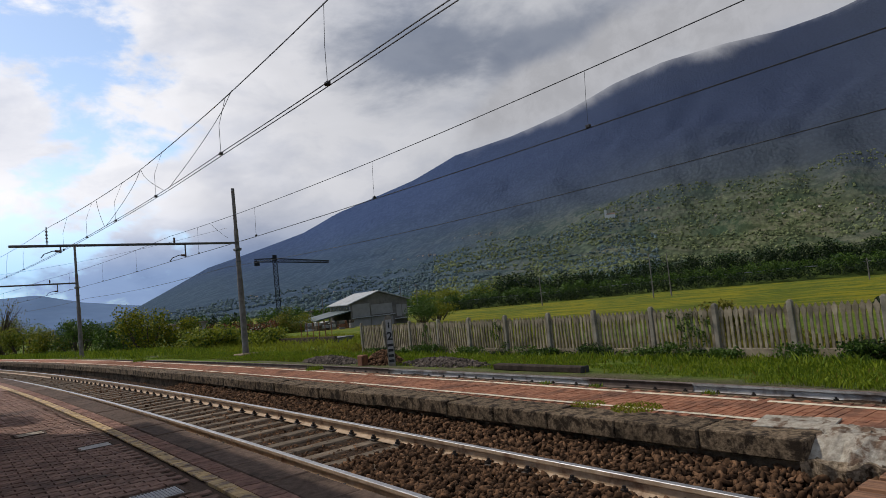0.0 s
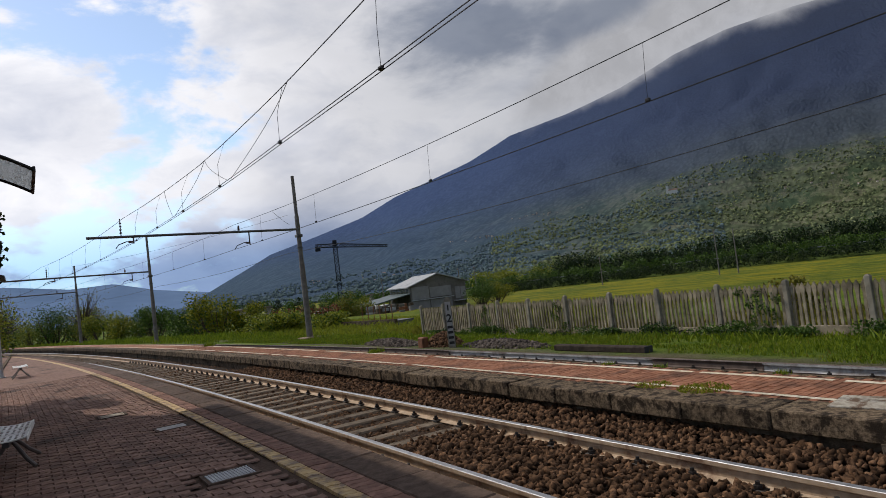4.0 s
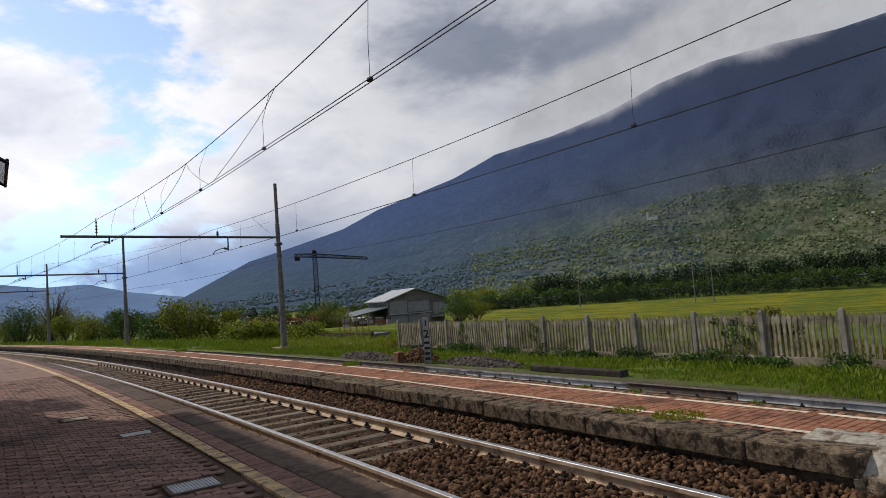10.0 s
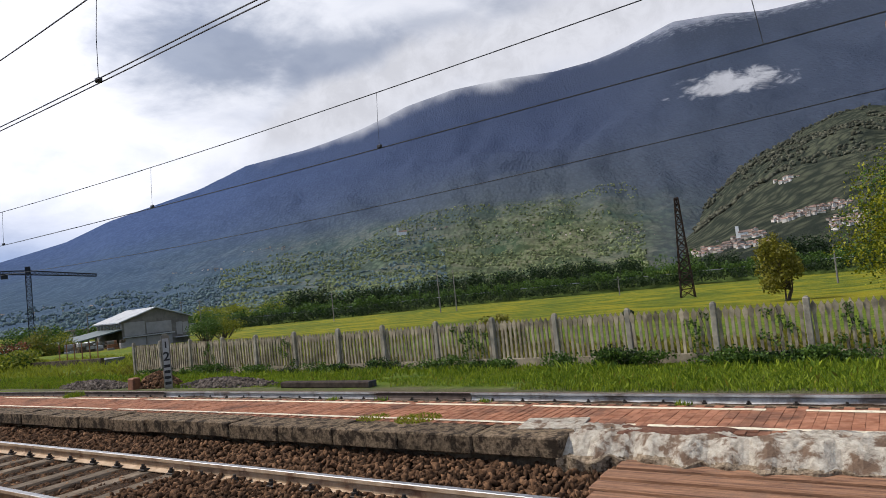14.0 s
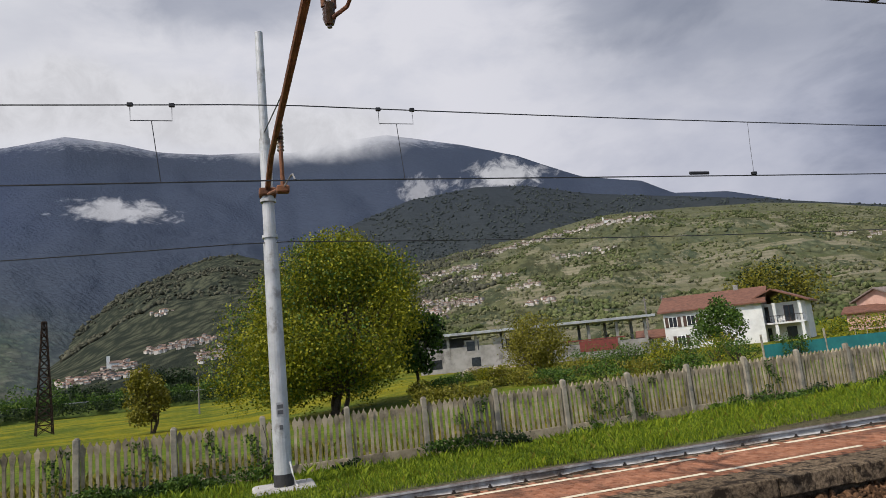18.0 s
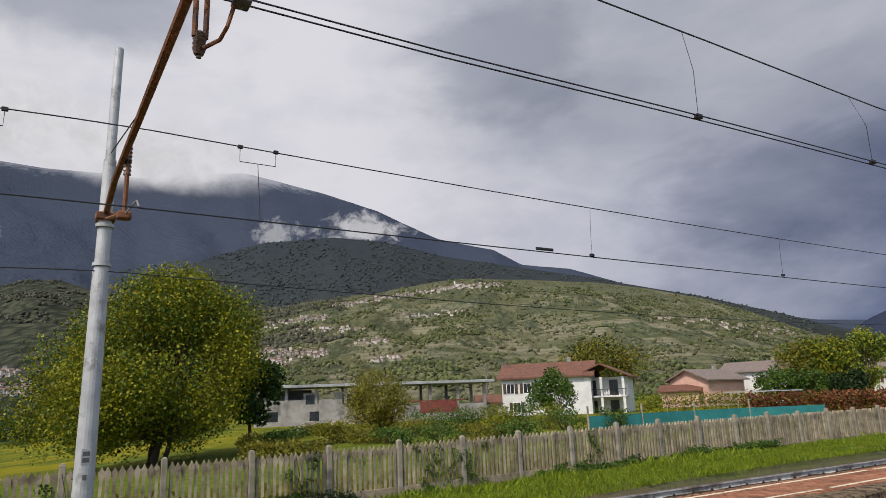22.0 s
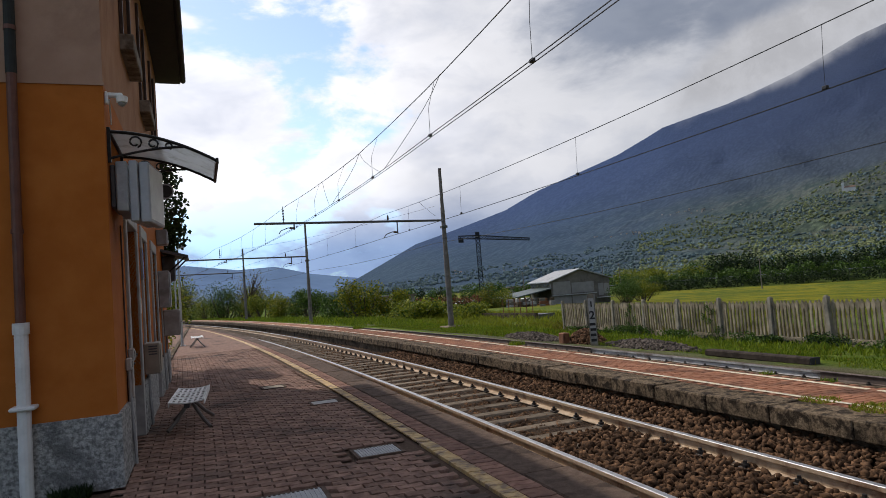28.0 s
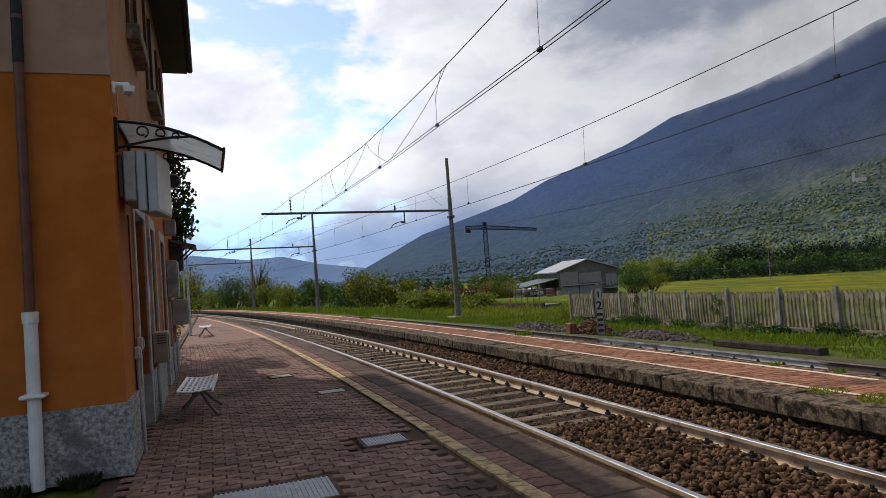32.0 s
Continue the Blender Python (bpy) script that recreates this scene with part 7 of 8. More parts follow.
for ch, z, size in (("2", 0.82, 0.34), ("1", 1.18, 0.24)):
    cu = bpy.data.curves.new("figure", "FONT")
    cu.body, cu.size, cu.extrude, cu.offset, cu.align_x = ch, size, 0.003, 0.008, "CENTER"
    tmp = bpy.data.objects.new("figure", cu)
    me = bpy.data.meshes.new_from_object(tmp)
    bpy.data.objects.remove(tmp)
    fig = hang("figure", me, M["rubber"], marker)
    fig.matrix_basis = pose(0, -0.046, z, 90, 0, 0)


# ---- houses and sheds ----
def gable(bm, x0, x1, y0, y1, z0, z1, over, thick):
    """A pitched roof, ridge along x: two thick slopes."""
    ym = (y0 + y1) / 2
    k = (z1 - z0) / (ym - y0)
    for sgn in (-1, 1):
        ye = (y0 - over) if sgn < 0 else (y1 + over)
        ze = z0 - k * over
        v = [(x0 - over, ye, ze), (x1 + over, ye, ze), (x1 + over, ym, z1), (x0 - over, ym, z1)]
        lo = [bm.verts.new(p) for p in v]
        hi = [bm.verts.new((p[0], p[1], p[2] + thick)) for p in v]
        bm.faces.new(lo)
        bm.faces.new(hi[::-1])
        for j in range(4):
            bm.faces.new((lo[j], hi[j], hi[(j + 1) % 4], lo[(j + 1) % 4]))
    bmesh.ops.recalc_face_normals(bm, faces=bm.faces)
    return bm


def gable_wall(bm, x0, x1, y0, y1, z0, z1, zr):
    """Walls with pointed ends, ridge along x."""
    ym = (y0 + y1) / 2
    o = [(y0, z0), (y1, z0), (y1, z1), (ym, zr), (y0, z1)]
    a = [bm.verts.new((x0, y, z)) for y, z in o]
    b = [bm.verts.new((x1, y, z)) for y, z in o]
    bm.faces.new(a)
    bm.faces.new(b[::-1])
    for k in range(5):
        bm.faces.new((a[k], b[k], b[(k + 1) % 5], a[(k + 1) % 5]))
    bmesh.ops.recalc_face_normals(bm, faces=bm.faces)
    return bm


def add_window(h, side, x0, x1, y0, y1, u, z, w, t, shutters=False, fm="white_paint"):
    """A window proud of a wall. side: 'y0', 'y1', 'x0', 'x1'; u along the wall."""
    def bx(a, b, c, d, e, f):
        if side == "y0":
            return (a, y0 - f, c), (b, y0 - e, d)
        if side == "y1":
            return (a, y1 + e, c), (b, y1 + f, d)
        if side == "x0":
            return (x0 - f, a, c), (x0 - e, b, d)
        return (x1 + e, a, c), (x1 + f, b, d)
    win = part("window", box(*bx(u - w / 2 - 0.08, u + w / 2 + 0.08, z - 0.08, z + t + 0.08, 0.0, 0.05)), M[fm], h)
    part("pane", box(*bx(u - w / 2, u - 0.03, z, z + t, 0.05, 0.07)), M["window_dark"], win)
    part("pane", box(*bx(u + 0.03, u + w / 2, z, z + t, 0.05, 0.07)), M["window_dark"], win)
    if shutters:
        for s in (-1, 1):
            c = u + s * (w * 0.78 + 0.05)
            part("shutter", box(*bx(c - w * 0.22, c + w * 0.22, z - 0.05, z + t + 0.05, 0.02, 0.08)), M["shutter"], win)
    return win


def facing(az, d, dz=0.0, turn=0.0):
    """A pose at a bearing whose -y side faces the eye, turned by some degrees."""
    x, y, z = at_bearing(az, d, dz)
    return (x, y, z), -az + turn


def simple_house(name, label, az, d, turn, lx, ly, h, rise, wall, roof, windows=(), chimney=True, over=0.6, dz=-0.2):
    at, t = facing(az, d, dz, turn)
    ho = thing(name, label, "house", at, t)
    part("wall_shell", gable_wall(bmesh.new(), -lx / 2, lx / 2, -ly / 2, ly / 2, -0.5, h, h + rise), M[wall], ho)
    rf = part("roof", gable(bmesh.new(), -lx / 2, lx / 2, -ly / 2, ly / 2, h, h + rise, over, 0.22), M[roof], ho)
    if chimney:
        part("chimney", box((lx * 0.22, -0.35, h + rise * 0.4), (lx * 0.22 + 0.6, 0.25, h + rise + 0.8), 0.04), M["house_grey"], rf)
    for side, u, z, w, t_ in windows:
        add_window(ho, side, -lx / 2, lx / 2, -ly / 2, ly / 2, u, z, w, t_, True)
    return ho


# white house with a red roof, porch and balcony
wh = simple_house("white_house", "white two-storey house with red-brown tiled roof", 129.3, 100, -8, 12.5, 9.0, 5.6, 1.9, "house_white", "tile_red", (("y0", -5.0, 3.4, 1.0, 1.3), ("y0", -2.6, 3.4, 1.0, 1.3), ("y0", -4.2, 0.8, 1.0, 1.3), ("x0", -1.5, 3.4, 0.9, 1.2)), dz=-0.3)
at, t = facing(133.6, 97, -0.3, -8)
pw = thing("house_wing", "white house wing with a balconied loggia under a red gable", "house", at, t)
part("wall_shell", box((-3.4, 1.0, -0.5), (3.4, 8.0, 5.2)), M["house_white"], pw)
rf = part("roof", gable(bmesh.new(), -1.4, 8.0, -3.6, 3.6, 5.3, 6.9, 0.6, 0.2), M["tile_red"], pw)
rf.matrix_basis = pose(0, 0, 0, 0, 0, 90)
for x in (-3.0, 0.0, 3.0):
    part("porch_post", box((x - 0.18, -1.4, -0.5), (x + 0.18, -1.04, 5.2)), M["house_white"], pw)
part("balcony_slab", box((-3.4, -1.5, 2.45), (3.4, 1.0, 2.65)), M["house_white"], pw)
for k in range(20):
    part("baluster", box((-3.2 + 0.335 * k, -1.45, 2.65), (-3.16 + 0.335 * k, -1.40, 3.5)), M["iron"], pw)
part("balcony_rail", box((-3.3, -1.46, 3.5), (3.3, -1.39, 3.56)), M["iron"], pw)
for x in (-1.6, 1.4):
    w = part("french_window", box((x - 0.6, 0.96, 2.7), (x + 0.6, 1.0, 4.8)), M["shutter"], pw)
    part("pane", box((x - 0.5, 0.93, 2.8), (x - 0.05, 0.96, 4.7)), M["window_dark"], w)
    part("pane", box((x + 0.05, 0.93, 2.8), (x + 0.5, 0.96, 4.7)), M["window_dark"], w)
    part("ground_door", box((x - 0.6, 0.95, 0.0), (x + 0.6, 1.0, 2.0)), M["window_dark"], pw)
simple_house("outbuilding", "low red-roofed outbuilding beside the white house", 125.2, 104, 0, 7, 5, 2.2, 0.9, "house_white", "tile_red", (), False)
simple_house("pink_house", "pink house with grey-brown tiled roof", 141.7, 125, 50, 9, 8, 4.6, 1.6, "house_pink", "tile_grey", (("x0", 0, 2.6, 0.9, 1.1),), True, 0.7)
simple_house("pink_annex", "low pink annex with brown roof", 139.8, 122, -10, 6, 5, 2.9, 0.8, "house_pink", "tile_red", (), False)
simple_house("cream_house", "pale house with shallow brown roof behind the pink one", 145.6, 140, -15, 11, 9, 6.0, 1.7, "house_white", "tile_grey", (("y0", 1.5, 3.6, 1.0, 1.3), ("y0", 4.0, 3.6, 1.0, 1.3)))
simple_house("white_villa", "long white villa with shallow grey-brown roof", 154.9, 160, -20, 14.5, 10, 6.2, 1.7, "house_white", "tile_grey", (("y0", -5.6, 3.2, 1.1, 1.3), ("y0", -3.2, 3.2, 1.1, 1.3), ("y0", -0.5, 3.2, 1.1, 1.3), ("y0", 2.5, 3.2, 1.1, 1.3), ("y0", 5.4, 3.2, 1.1, 1.3)), True, 0.9)


def concrete_shell():
    """An unfinished long concrete building: low walls, open upper storey on posts, flat sheet roof."""
    at, t = facing(114.4, 88, 0.30, 5)
    c = thing("concrete_shell", "long unfinished grey concrete building with open upper storey", "building", at, t)
    L = 15.0
    part("ground_wall", box((-L, 0, -1.4), (1.5, 0.3, 2.9)), M["house_grey"], c)
    part("ground_wall", box((1.5, 0, -1.4), (L, 0.3, 1.7)), M["house_grey"], c)
    part("back_wall", box((-L, 8.0, -0.8), (-8.0, 8.3, 4.3)), M["house_grey"], c)
    part("side_wall", box((-L, 0.3, -0.8), (-L + 0.3, 8.0, 3.2)), M["house_grey"], c)
    part("floor_slab", box((-L, 0.3, 1.5), (L, 8.0, 1.75)), M["house_grey"], c)
    for a, b in ((-14.0, -12.5), (-9.0, -7.0), (-5.2, -3.5)):
        part("upper_wall", box((a, 0.02, 2.9), (b, 0.28, 3.7)), M["house_grey"], c)
    for k in range(9):
        x = -L + 0.2 + (2 * L - 0.4) * k / 8
        for y in (0.0, 7.8):
            part("column", box((x - 0.18, y - 0.05, 1.5), (x + 0.18, y + 0.35, 4.4)), M["house_grey"], c)
    part("roof_slab", box((-L - 0.8, -1.0, 4.4), (L + 1.0, 9.0, 4.75), 0.03), M["barn_roof"], c, "pale sheet roof edge")
    # dark panels on the solid wall stand in for shade inside openings
    for x, z, w in ((-12.9, 0.3, 1.6), (-7.6, 0.2, 1.2), (-7.9, 2.3, 1.6), (-3.4, 2.2, 1.4)):
        part("opening", box((x - w / 2, -0.03, z), (x + w / 2, 0.0, z + 1.2)), M["window_dark"], c)
    part("red_panel", box((6.0, -0.06, 0.7), (11.0, -0.02, 2.1)), M["red_paint"], c, "faded red panels")
    part("red_rail", box((4.0, -0.1, 2.15), (12.0, -0.02, 2.3)), M["red_paint"], c)
    part("ramp", box((-5.5, -1.6, -0.6), (-2.6, -0.1, 0.1), 0.05), M["mortar"], c)


concrete_shell()
heap("pale heap of rubble beside the concrete shell", at_bearing(109.2, 66), 2.4, 2.0, 1.0, 700, 71, M["mortar"])


def leaf_hedge(name, label, az0, az1, d0, d1, h, w, mat, count, size, seed, second=None):
    """A clipped hedge between two bearings."""
    a, b = Vector(at_bearing(az0, d0)), Vector(at_bearing(az1, d1))
    n = max(4, int((b - a).length / (w * 0.7)))
    cs = [tuple(a.lerp(b, k / n) + Vector((0, 0, h * z))) for k in range(n + 1) for z in (0.3, 0.7)]
    hg = thing(name, label, "hedge")
    leaf_cloud("foliage", cs, [(w * 0.62, w * 0.62, h * 0.36)] * len(cs), count, size, mat, hg, seed, hollow=0.3)
    if second is not None:
        leaf_cloud("foliage", cs, [(w * 0.62, w * 0.62, h * 0.34)] * len(cs), count // 4, size, second, hg, seed + 3, hollow=0.3)
    return hg


leaf_hedge("green_hedge", "clipped yellow-green garden hedge", 136.8, 145.2, 80, 86, 2.4, 1.4, M["leaf_lime"], 3000, 0.2, 501, M["leaf_green"])
leaf_hedge("red_hedge", "red-leaved clipped garden hedge", 144.8, 156.5, 66, 74, 2.15, 1.7, M["leaf_red"], 9500, 0.2, 502, M["leaf_olive"])
leaf_hedge("red_hedge", "red-brown hedge beside the yard", 18.2, 22.9, 82, 84, 2.0, 1.7, M["leaf_red"], 2200, 0.2, 503, M["leaf_dark"])
leaf_hedge("yard_hedge", "low green hedge behind the yard", 17.0, 25.0, 100, 110, 1.6, 1.5, M["leaf_green"], 1500, 0.25, 504)
leaf_hedge("back_hedge", "dark hedge along the gardens", 156, 164, 80, 84, 2.2, 1.8, M["leaf_dark"], 2200, 0.22, 505)
# teal mesh fence of the gardens
tf = thing("teal_screen", "teal mesh screen on posts along the gardens", "screen fence")
pts = [Vector(at_bearing(a, d)) for a, d in ((132.2, 50), (136.5, 54), (140.5, 58), (144.5, 62), (149.6, 66))]
for a, b in zip(pts, pts[1:]):
    d = b - a
    q = Matrix.Translation(a) @ Matrix.Rotation(math.atan2(d.y, d.x), 4, "Z")
    part("sheet", box((0, -0.02, 0.1), (d.xy.length, 0.02, 0.98), 0.0, q), M["teal"], tf)
    part("post", box((-0.04, -0.06, -0.2), (0.04, 0.06, 1.7), 0.0, q), M["post"], tf)
pg = thing("pergola", "low grey garden frame with a sheet roof", "pergola", at_bearing(141.5, 76), -141.5)
for k in range(9):
    part("post", box((-4 + k, -0.025, 0), (-3.95 + k, 0.025, 1.0)), M["post"], pg)
part("beam", box((-4.1, -0.03, 1.0), (4.2, 0.03, 1.05)), M["post"], pg)
part("roof_sheet", box((1.8, -1.0, 2.2), (9.0, 1.0, 2.3)), M["barn_roof"], pg)


def barn():
    """A grey shed with a shallow pale gable roof, a glazed strip, and an open lean-to."""
    at, t = facing(32.0, 112, -0.4, 18)
    b = thing("barn", "grey shed with pale sheet gable roof and green lean-to", "barn", at, t)
    W, D, H, R = 10.0, 14.0, 4.4, 1.7   # gable across x, ridge along y
    bm = bmesh.new()
    o = [(-W / 2, -0.5), (W / 2, -0.5), (W / 2, H), (0, H + R), (-W / 2, H)]
    f = [bm.verts.new((x, 0, z)) for x, z in o]
    k = [bm.verts.new((x, D, z)) for x, z in o]
    bm.faces.new(f)
    bm.faces.new(k[::-1])
    for j in range(5):
        bm.faces.new((f[j], k[j], k[(j + 1) % 5], f[(j + 1) % 5]))
    bmesh.ops.recalc_face_normals(bm, faces=bm.faces)
    part("wall_shell", bm, M["barn_wall"], b)
    bm = gable(bmesh.new(), 0, D, -W / 2, W / 2, H + 0.05, H + R + 0.05, 0.5, 0.16)
    rf = part("roof", bm, M["barn_roof"], b, "pale sheet roof with dark verge")
    rf.matrix_basis = pose(0, 0, 0, 0, 0, 90) @ pose(0, 0, 0, 0, 0, 0)
    for x0, x1, z0, z1, m in ((-4.7, -1.7, 2.2, 4.3, "barn_panel"), (-1.5, 2.3, 2.3, 4.0, "barn_panel"), (-4.7, -1.7, -0.2, 1.9, "barn_panel"), (-1.5, 2.3, 0.1, 1.9, "barn_panel"), (3.0, 3.9, 1.6, 3.6, "barn_panel"), (4.0, 4.9, 1.8, 3.5, "barn_panel")):
        part("panel", box((x0, -0.10, z0), (x1, -0.02, z1), 0.01), M[m], b, "paler grey sheet panel")
    part("lintel", box((-4.9, -0.5, 2.0), (2.6, -0.02, 2.16)), M["barn_roof"], b)
    part("porch_roof", box((2.6, -1.6, 1.2), (4.9, -0.02, 1.3)), M["barn_roof"], b)
    for k in range(7):
        part("strip_window", box((-W / 2 - 0.04, 1.0 + 1.8 * k, 3.2), (-W / 2 - 0.005, 2.4 + 1.8 * k, 4.1)), M["window_dark"], b)
    bm = bmesh.new()
    lo = [bm.verts.new(p) for p in ((-W / 2, -0.6, 3.25), (-W / 2, D, 3.25), (-W / 2 - 9.0, D, 1.7), (-W / 2 - 9.0, -0.6, 1.7))]
    hi = [bm.verts.new(v.co + Vector((0, 0, 0.15))) for v in lo]
    bm.faces.new(lo)
    bm.faces.new(hi[::-1])
    for j in range(4):
        bm.faces.new((lo[j], hi[j], hi[(j + 1) % 4], lo[(j + 1) % 4]))
    bmesh.ops.recalc_face_normals(bm, faces=bm.faces)
    part("lean_to_roof", bm, M["lean_roof"], b, "dark green lean-to roof")
    for k in range(4):
        part("lean_to_post", box((-W / 2 - 9.0, 0.3 + 4.4 * k, -0.6), (-W / 2 - 8.8, 0.5 + 4.4 * k, 1.72)), M["pole_dark"], b)
        part("lean_to_post", box((-W / 2 - 3.6, 0.3 + 4.4 * k, -0.6), (-W / 2 - 3.4, 0.5 + 4.4 * k, 2.6)), M["pole_dark"], b)
    part("rear_screen", box((-W / 2 - 9.2, D - 0.2, -0.5), (-W / 2, D, 1.2)), M["shutter"], b)


barn()


def car(label, at, turn, mat):
    """A small car: body with rounded cabin, windows, wheels, lamps."""
    c = thing("car", label, "car", at, turn, group="cars parked in the yard")
    bm = bmesh.new()
    o = [(-2.0, 0.3), (2.0, 0.3), (2.05, 0.75), (1.1, 0.92), (0.5, 1.42), (-1.2, 1.45), (-1.95, 0.95)]
    a = [bm.verts.new((x, -0.82 if z < 1 else -0.66, z)) for x, z in o]
    b = [bm.verts.new((x, 0.82 if z < 1 else 0.66, z)) for x, z in o]
    bm.faces.new(a)
    bm.faces.new(b[::-1])
    for k in range(7):
        bm.faces.new((a[k], b[k], b[(k + 1) % 7], a[(k + 1) % 7]))
    bmesh.ops.recalc_face_normals(bm, faces=bm.faces)
    bmesh.ops.bevel(bm, geom=list(bm.edges), offset=0.06, segments=2, affect="EDGES")
    body = part("body", bm, mat, c)
    for y in (-0.75, 0.75):
        part("side_window", box((-1.1, y - 0.03, 0.98), (0.45, y + 0.03, 1.32), 0.02), M["window_dark"], body)
        for x in (-1.25, 1.25):
            wl = part("wheel", rod((x, y - 0.1, 0.31), (x, y + 0.1, 0.31), 0.31, seg=14), M["rubber"], c)
            part("rim", rod((x, y - 0.11, 0.31), (x, y + 0.11, 0.31), 0.19, seg=10), M["grey_paint"], wl)
    part("windscreen", box((0.55, -0.6, 0.98), (0.98, 0.6, 1.3), 0.02), M["window_dark"], body)
    for y in (-0.6, 0.6):
        part("headlight", box((2.0, y - 0.16, 0.6), (2.07, y + 0.16, 0.74), 0.01), M["white_paint"], c)
    return c


for az, d, tr, m in ((22.9, 140, 80, "car_grey"), (24.1, 138, 75, "car_grey"), (26.3, 142, 60, "car_white"), (27.3, 150, 40, "car_white"), (25.3, 152, 30, "car_grey"), (21.9, 150, 10, "car_white")):
    x, y, z = at_bearing(az, d)
    car("white car parked in the yard" if m == "car_white" else "grey car parked in the yard", (x, y, z), tr, M[m])
rng = random.Random(8)
for k in range(14):
    az, d = rng.uniform(24.5, 30), rng.uniform(95, 106)
    x, y, z = at_bearing(az, d)
    s = rng.uniform(0.35, 0.7)
    cr = thing("crate_stack", "stacked crates and bundles in the builder's yard", "crates", (x, y, z), rng.uniform(0, 90), group="stacks in the yard")
    for j in range(3):
        part("crate", box((-s + 0.1 * j, -s * 0.7, 0.45 * j), (s - 0.15 * j, s * 0.7, 0.45 * j + 0.4), 0.03), M[rng.choice(["barn_roof", "wall_old", "barn_panel", "rust", "barn_wall", "barn_wall"])], cr)

# concrete trough with posts before the yard
tro = thing("garden_wall", "low pale concrete wall with thin iron stakes", "wall")
a, b = Vector(at_bearing(22.9, 54)), Vector(at_bearing(28.2, 47))
d = b - a
q = Matrix.Translation(a) @ Matrix.Rotation(math.atan2(d.y, d.x), 4, "Z")
part("wall", box((0, -0.1, -0.1), (d.xy.length, 0.1, 0.42), 0.0, q), M["wall_old"], tro)
part("water", box((0.2, 0.2, -0.1), (d.xy.length, 1.6, 0.30), 0.0, q), M["dark_grey"], tro)
for k in range(6):
    x = d.xy.length * (0.5 + 0.09 * k)
    part("stake", rod(q @ Vector((x, 0, 0.4)), q @ Vector((x, 0, 1.5)), 0.03, seg=6), M["rust"], tro)


def lattice(bm, p0, p1, w0, w1, n, r):
    """Four-legged lattice between two heights."""
    a, b = Vector(p0), Vector(p1)
    ax = (b - a).normalized()
    u = Vector((1, 0, 0)) if abs(ax.x) < 0.9 else Vector((0, 1, 0))
    u = (u - ax * u.dot(ax)).normalized()
    v = ax.cross(u)
    def corner(k, t):
        w = w0 + (w1 - w0) * t
        su, sv = ((-1, -1), (1, -1), (1, 1), (-1, 1))[k]
        return a.lerp(b, t) + u * su * w / 2 + v * sv * w / 2
    for k in range(4):
        add_rod(bm, corner(k, 0), corner(k, 1), r, seg=4)
        for j in range(n):
            t0, t1 = j / n, (j + 1) / n
            add_rod(bm, corner(k, t0), corner((k + 1) % 4, t1), r * 0.6, seg=3)
            add_rod(bm, corner((k + 1) % 4, t0), corner(k, t1), r * 0.6, seg=3)
            add_rod(bm, corner(k, t1), corner((k + 1) % 4, t1), r * 0.6, seg=3)
    return bm


x, y, z = at_bearing(75.87, 112)
py = thing("lattice_pylon", "rusty lattice pylon standing in the meadow", "pylon", (x, y, z), 20)
H = 112 * math.tan(radians(5.29)) + 1.58 - z
part("lattice", lattice(bmesh.new(), (0, 0, 0), (0, 0, H), 2.1, 0.55, 12, 0.11), M["pylon_rust"], py)
for k in range(3):
    part("insulator", rod((0.0, 0, H - 0.2 - 0.9 * k), (0.75, 0, H - 0.1 - 0.9 * k), 0.16, 0.2, 8), M["pylon_rust"], py)

x, y, z = at_bearing(23.55, 285)
cr = thing("tower_crane", "grey tower crane with lattice jib", "crane", (x, y, z), -23.5)
H = 285 * math.tan(radians(4.2)) + 1.6 - z
part("tower", lattice(bmesh.new(), (0, 0, 0), (0, 0, H), 1.7, 1.7, 16, 0.15), M["crane_steel"], cr)
part("jib", lattice(bmesh.new(), (0, 0, H), (22.3, 0, H - 2.6), 1.5, 0.9, 16, 0.15), M["crane_steel"], cr)
part("counter_jib", lattice(bmesh.new(), (0, 0, H), (-8.3, 0, H + 0.5), 1.5, 1.2, 5, 0.15), M["crane_steel"], cr)
part("counterweight", box((-8.4, -0.8, H - 1.8), (-6.2, 0.8, H + 0.2), 0.1), M["crane_steel"], cr)
part("cab_top", box((-0.9, -0.9, H - 0.3), (0.9, 0.9, H + 2.2), 0.1), M["crane_steel"], cr)

# thin poles in the fields
for az, d, h in ((86.5, 128, 6.5), (55.2, 170, 11), (56.6, 172, 10.8), (46.0, 190, 8), (70.5, 180, 5), (124.0, 112, 8.5), (125.4, 112, 8.5), (33.9, 190, 9.5), (35.3, 190, 9.5), (27.2, 170, 8.0)):
    x, y, z = at_bearing(az, d)
    p = thing("field_pole", "dark wooden line pole in the fields", "pole", (x, y, z), group="line poles")
    part("pole", rod((0, 0, -0.3), (0, 0, h), 0.16, 0.10, 8), M["pole_dark"], p)
    part("crossarm", box((-0.6, -0.06, h - 0.5), (0.6, 0.06, h - 0.38)), M["pole_dark"], p)

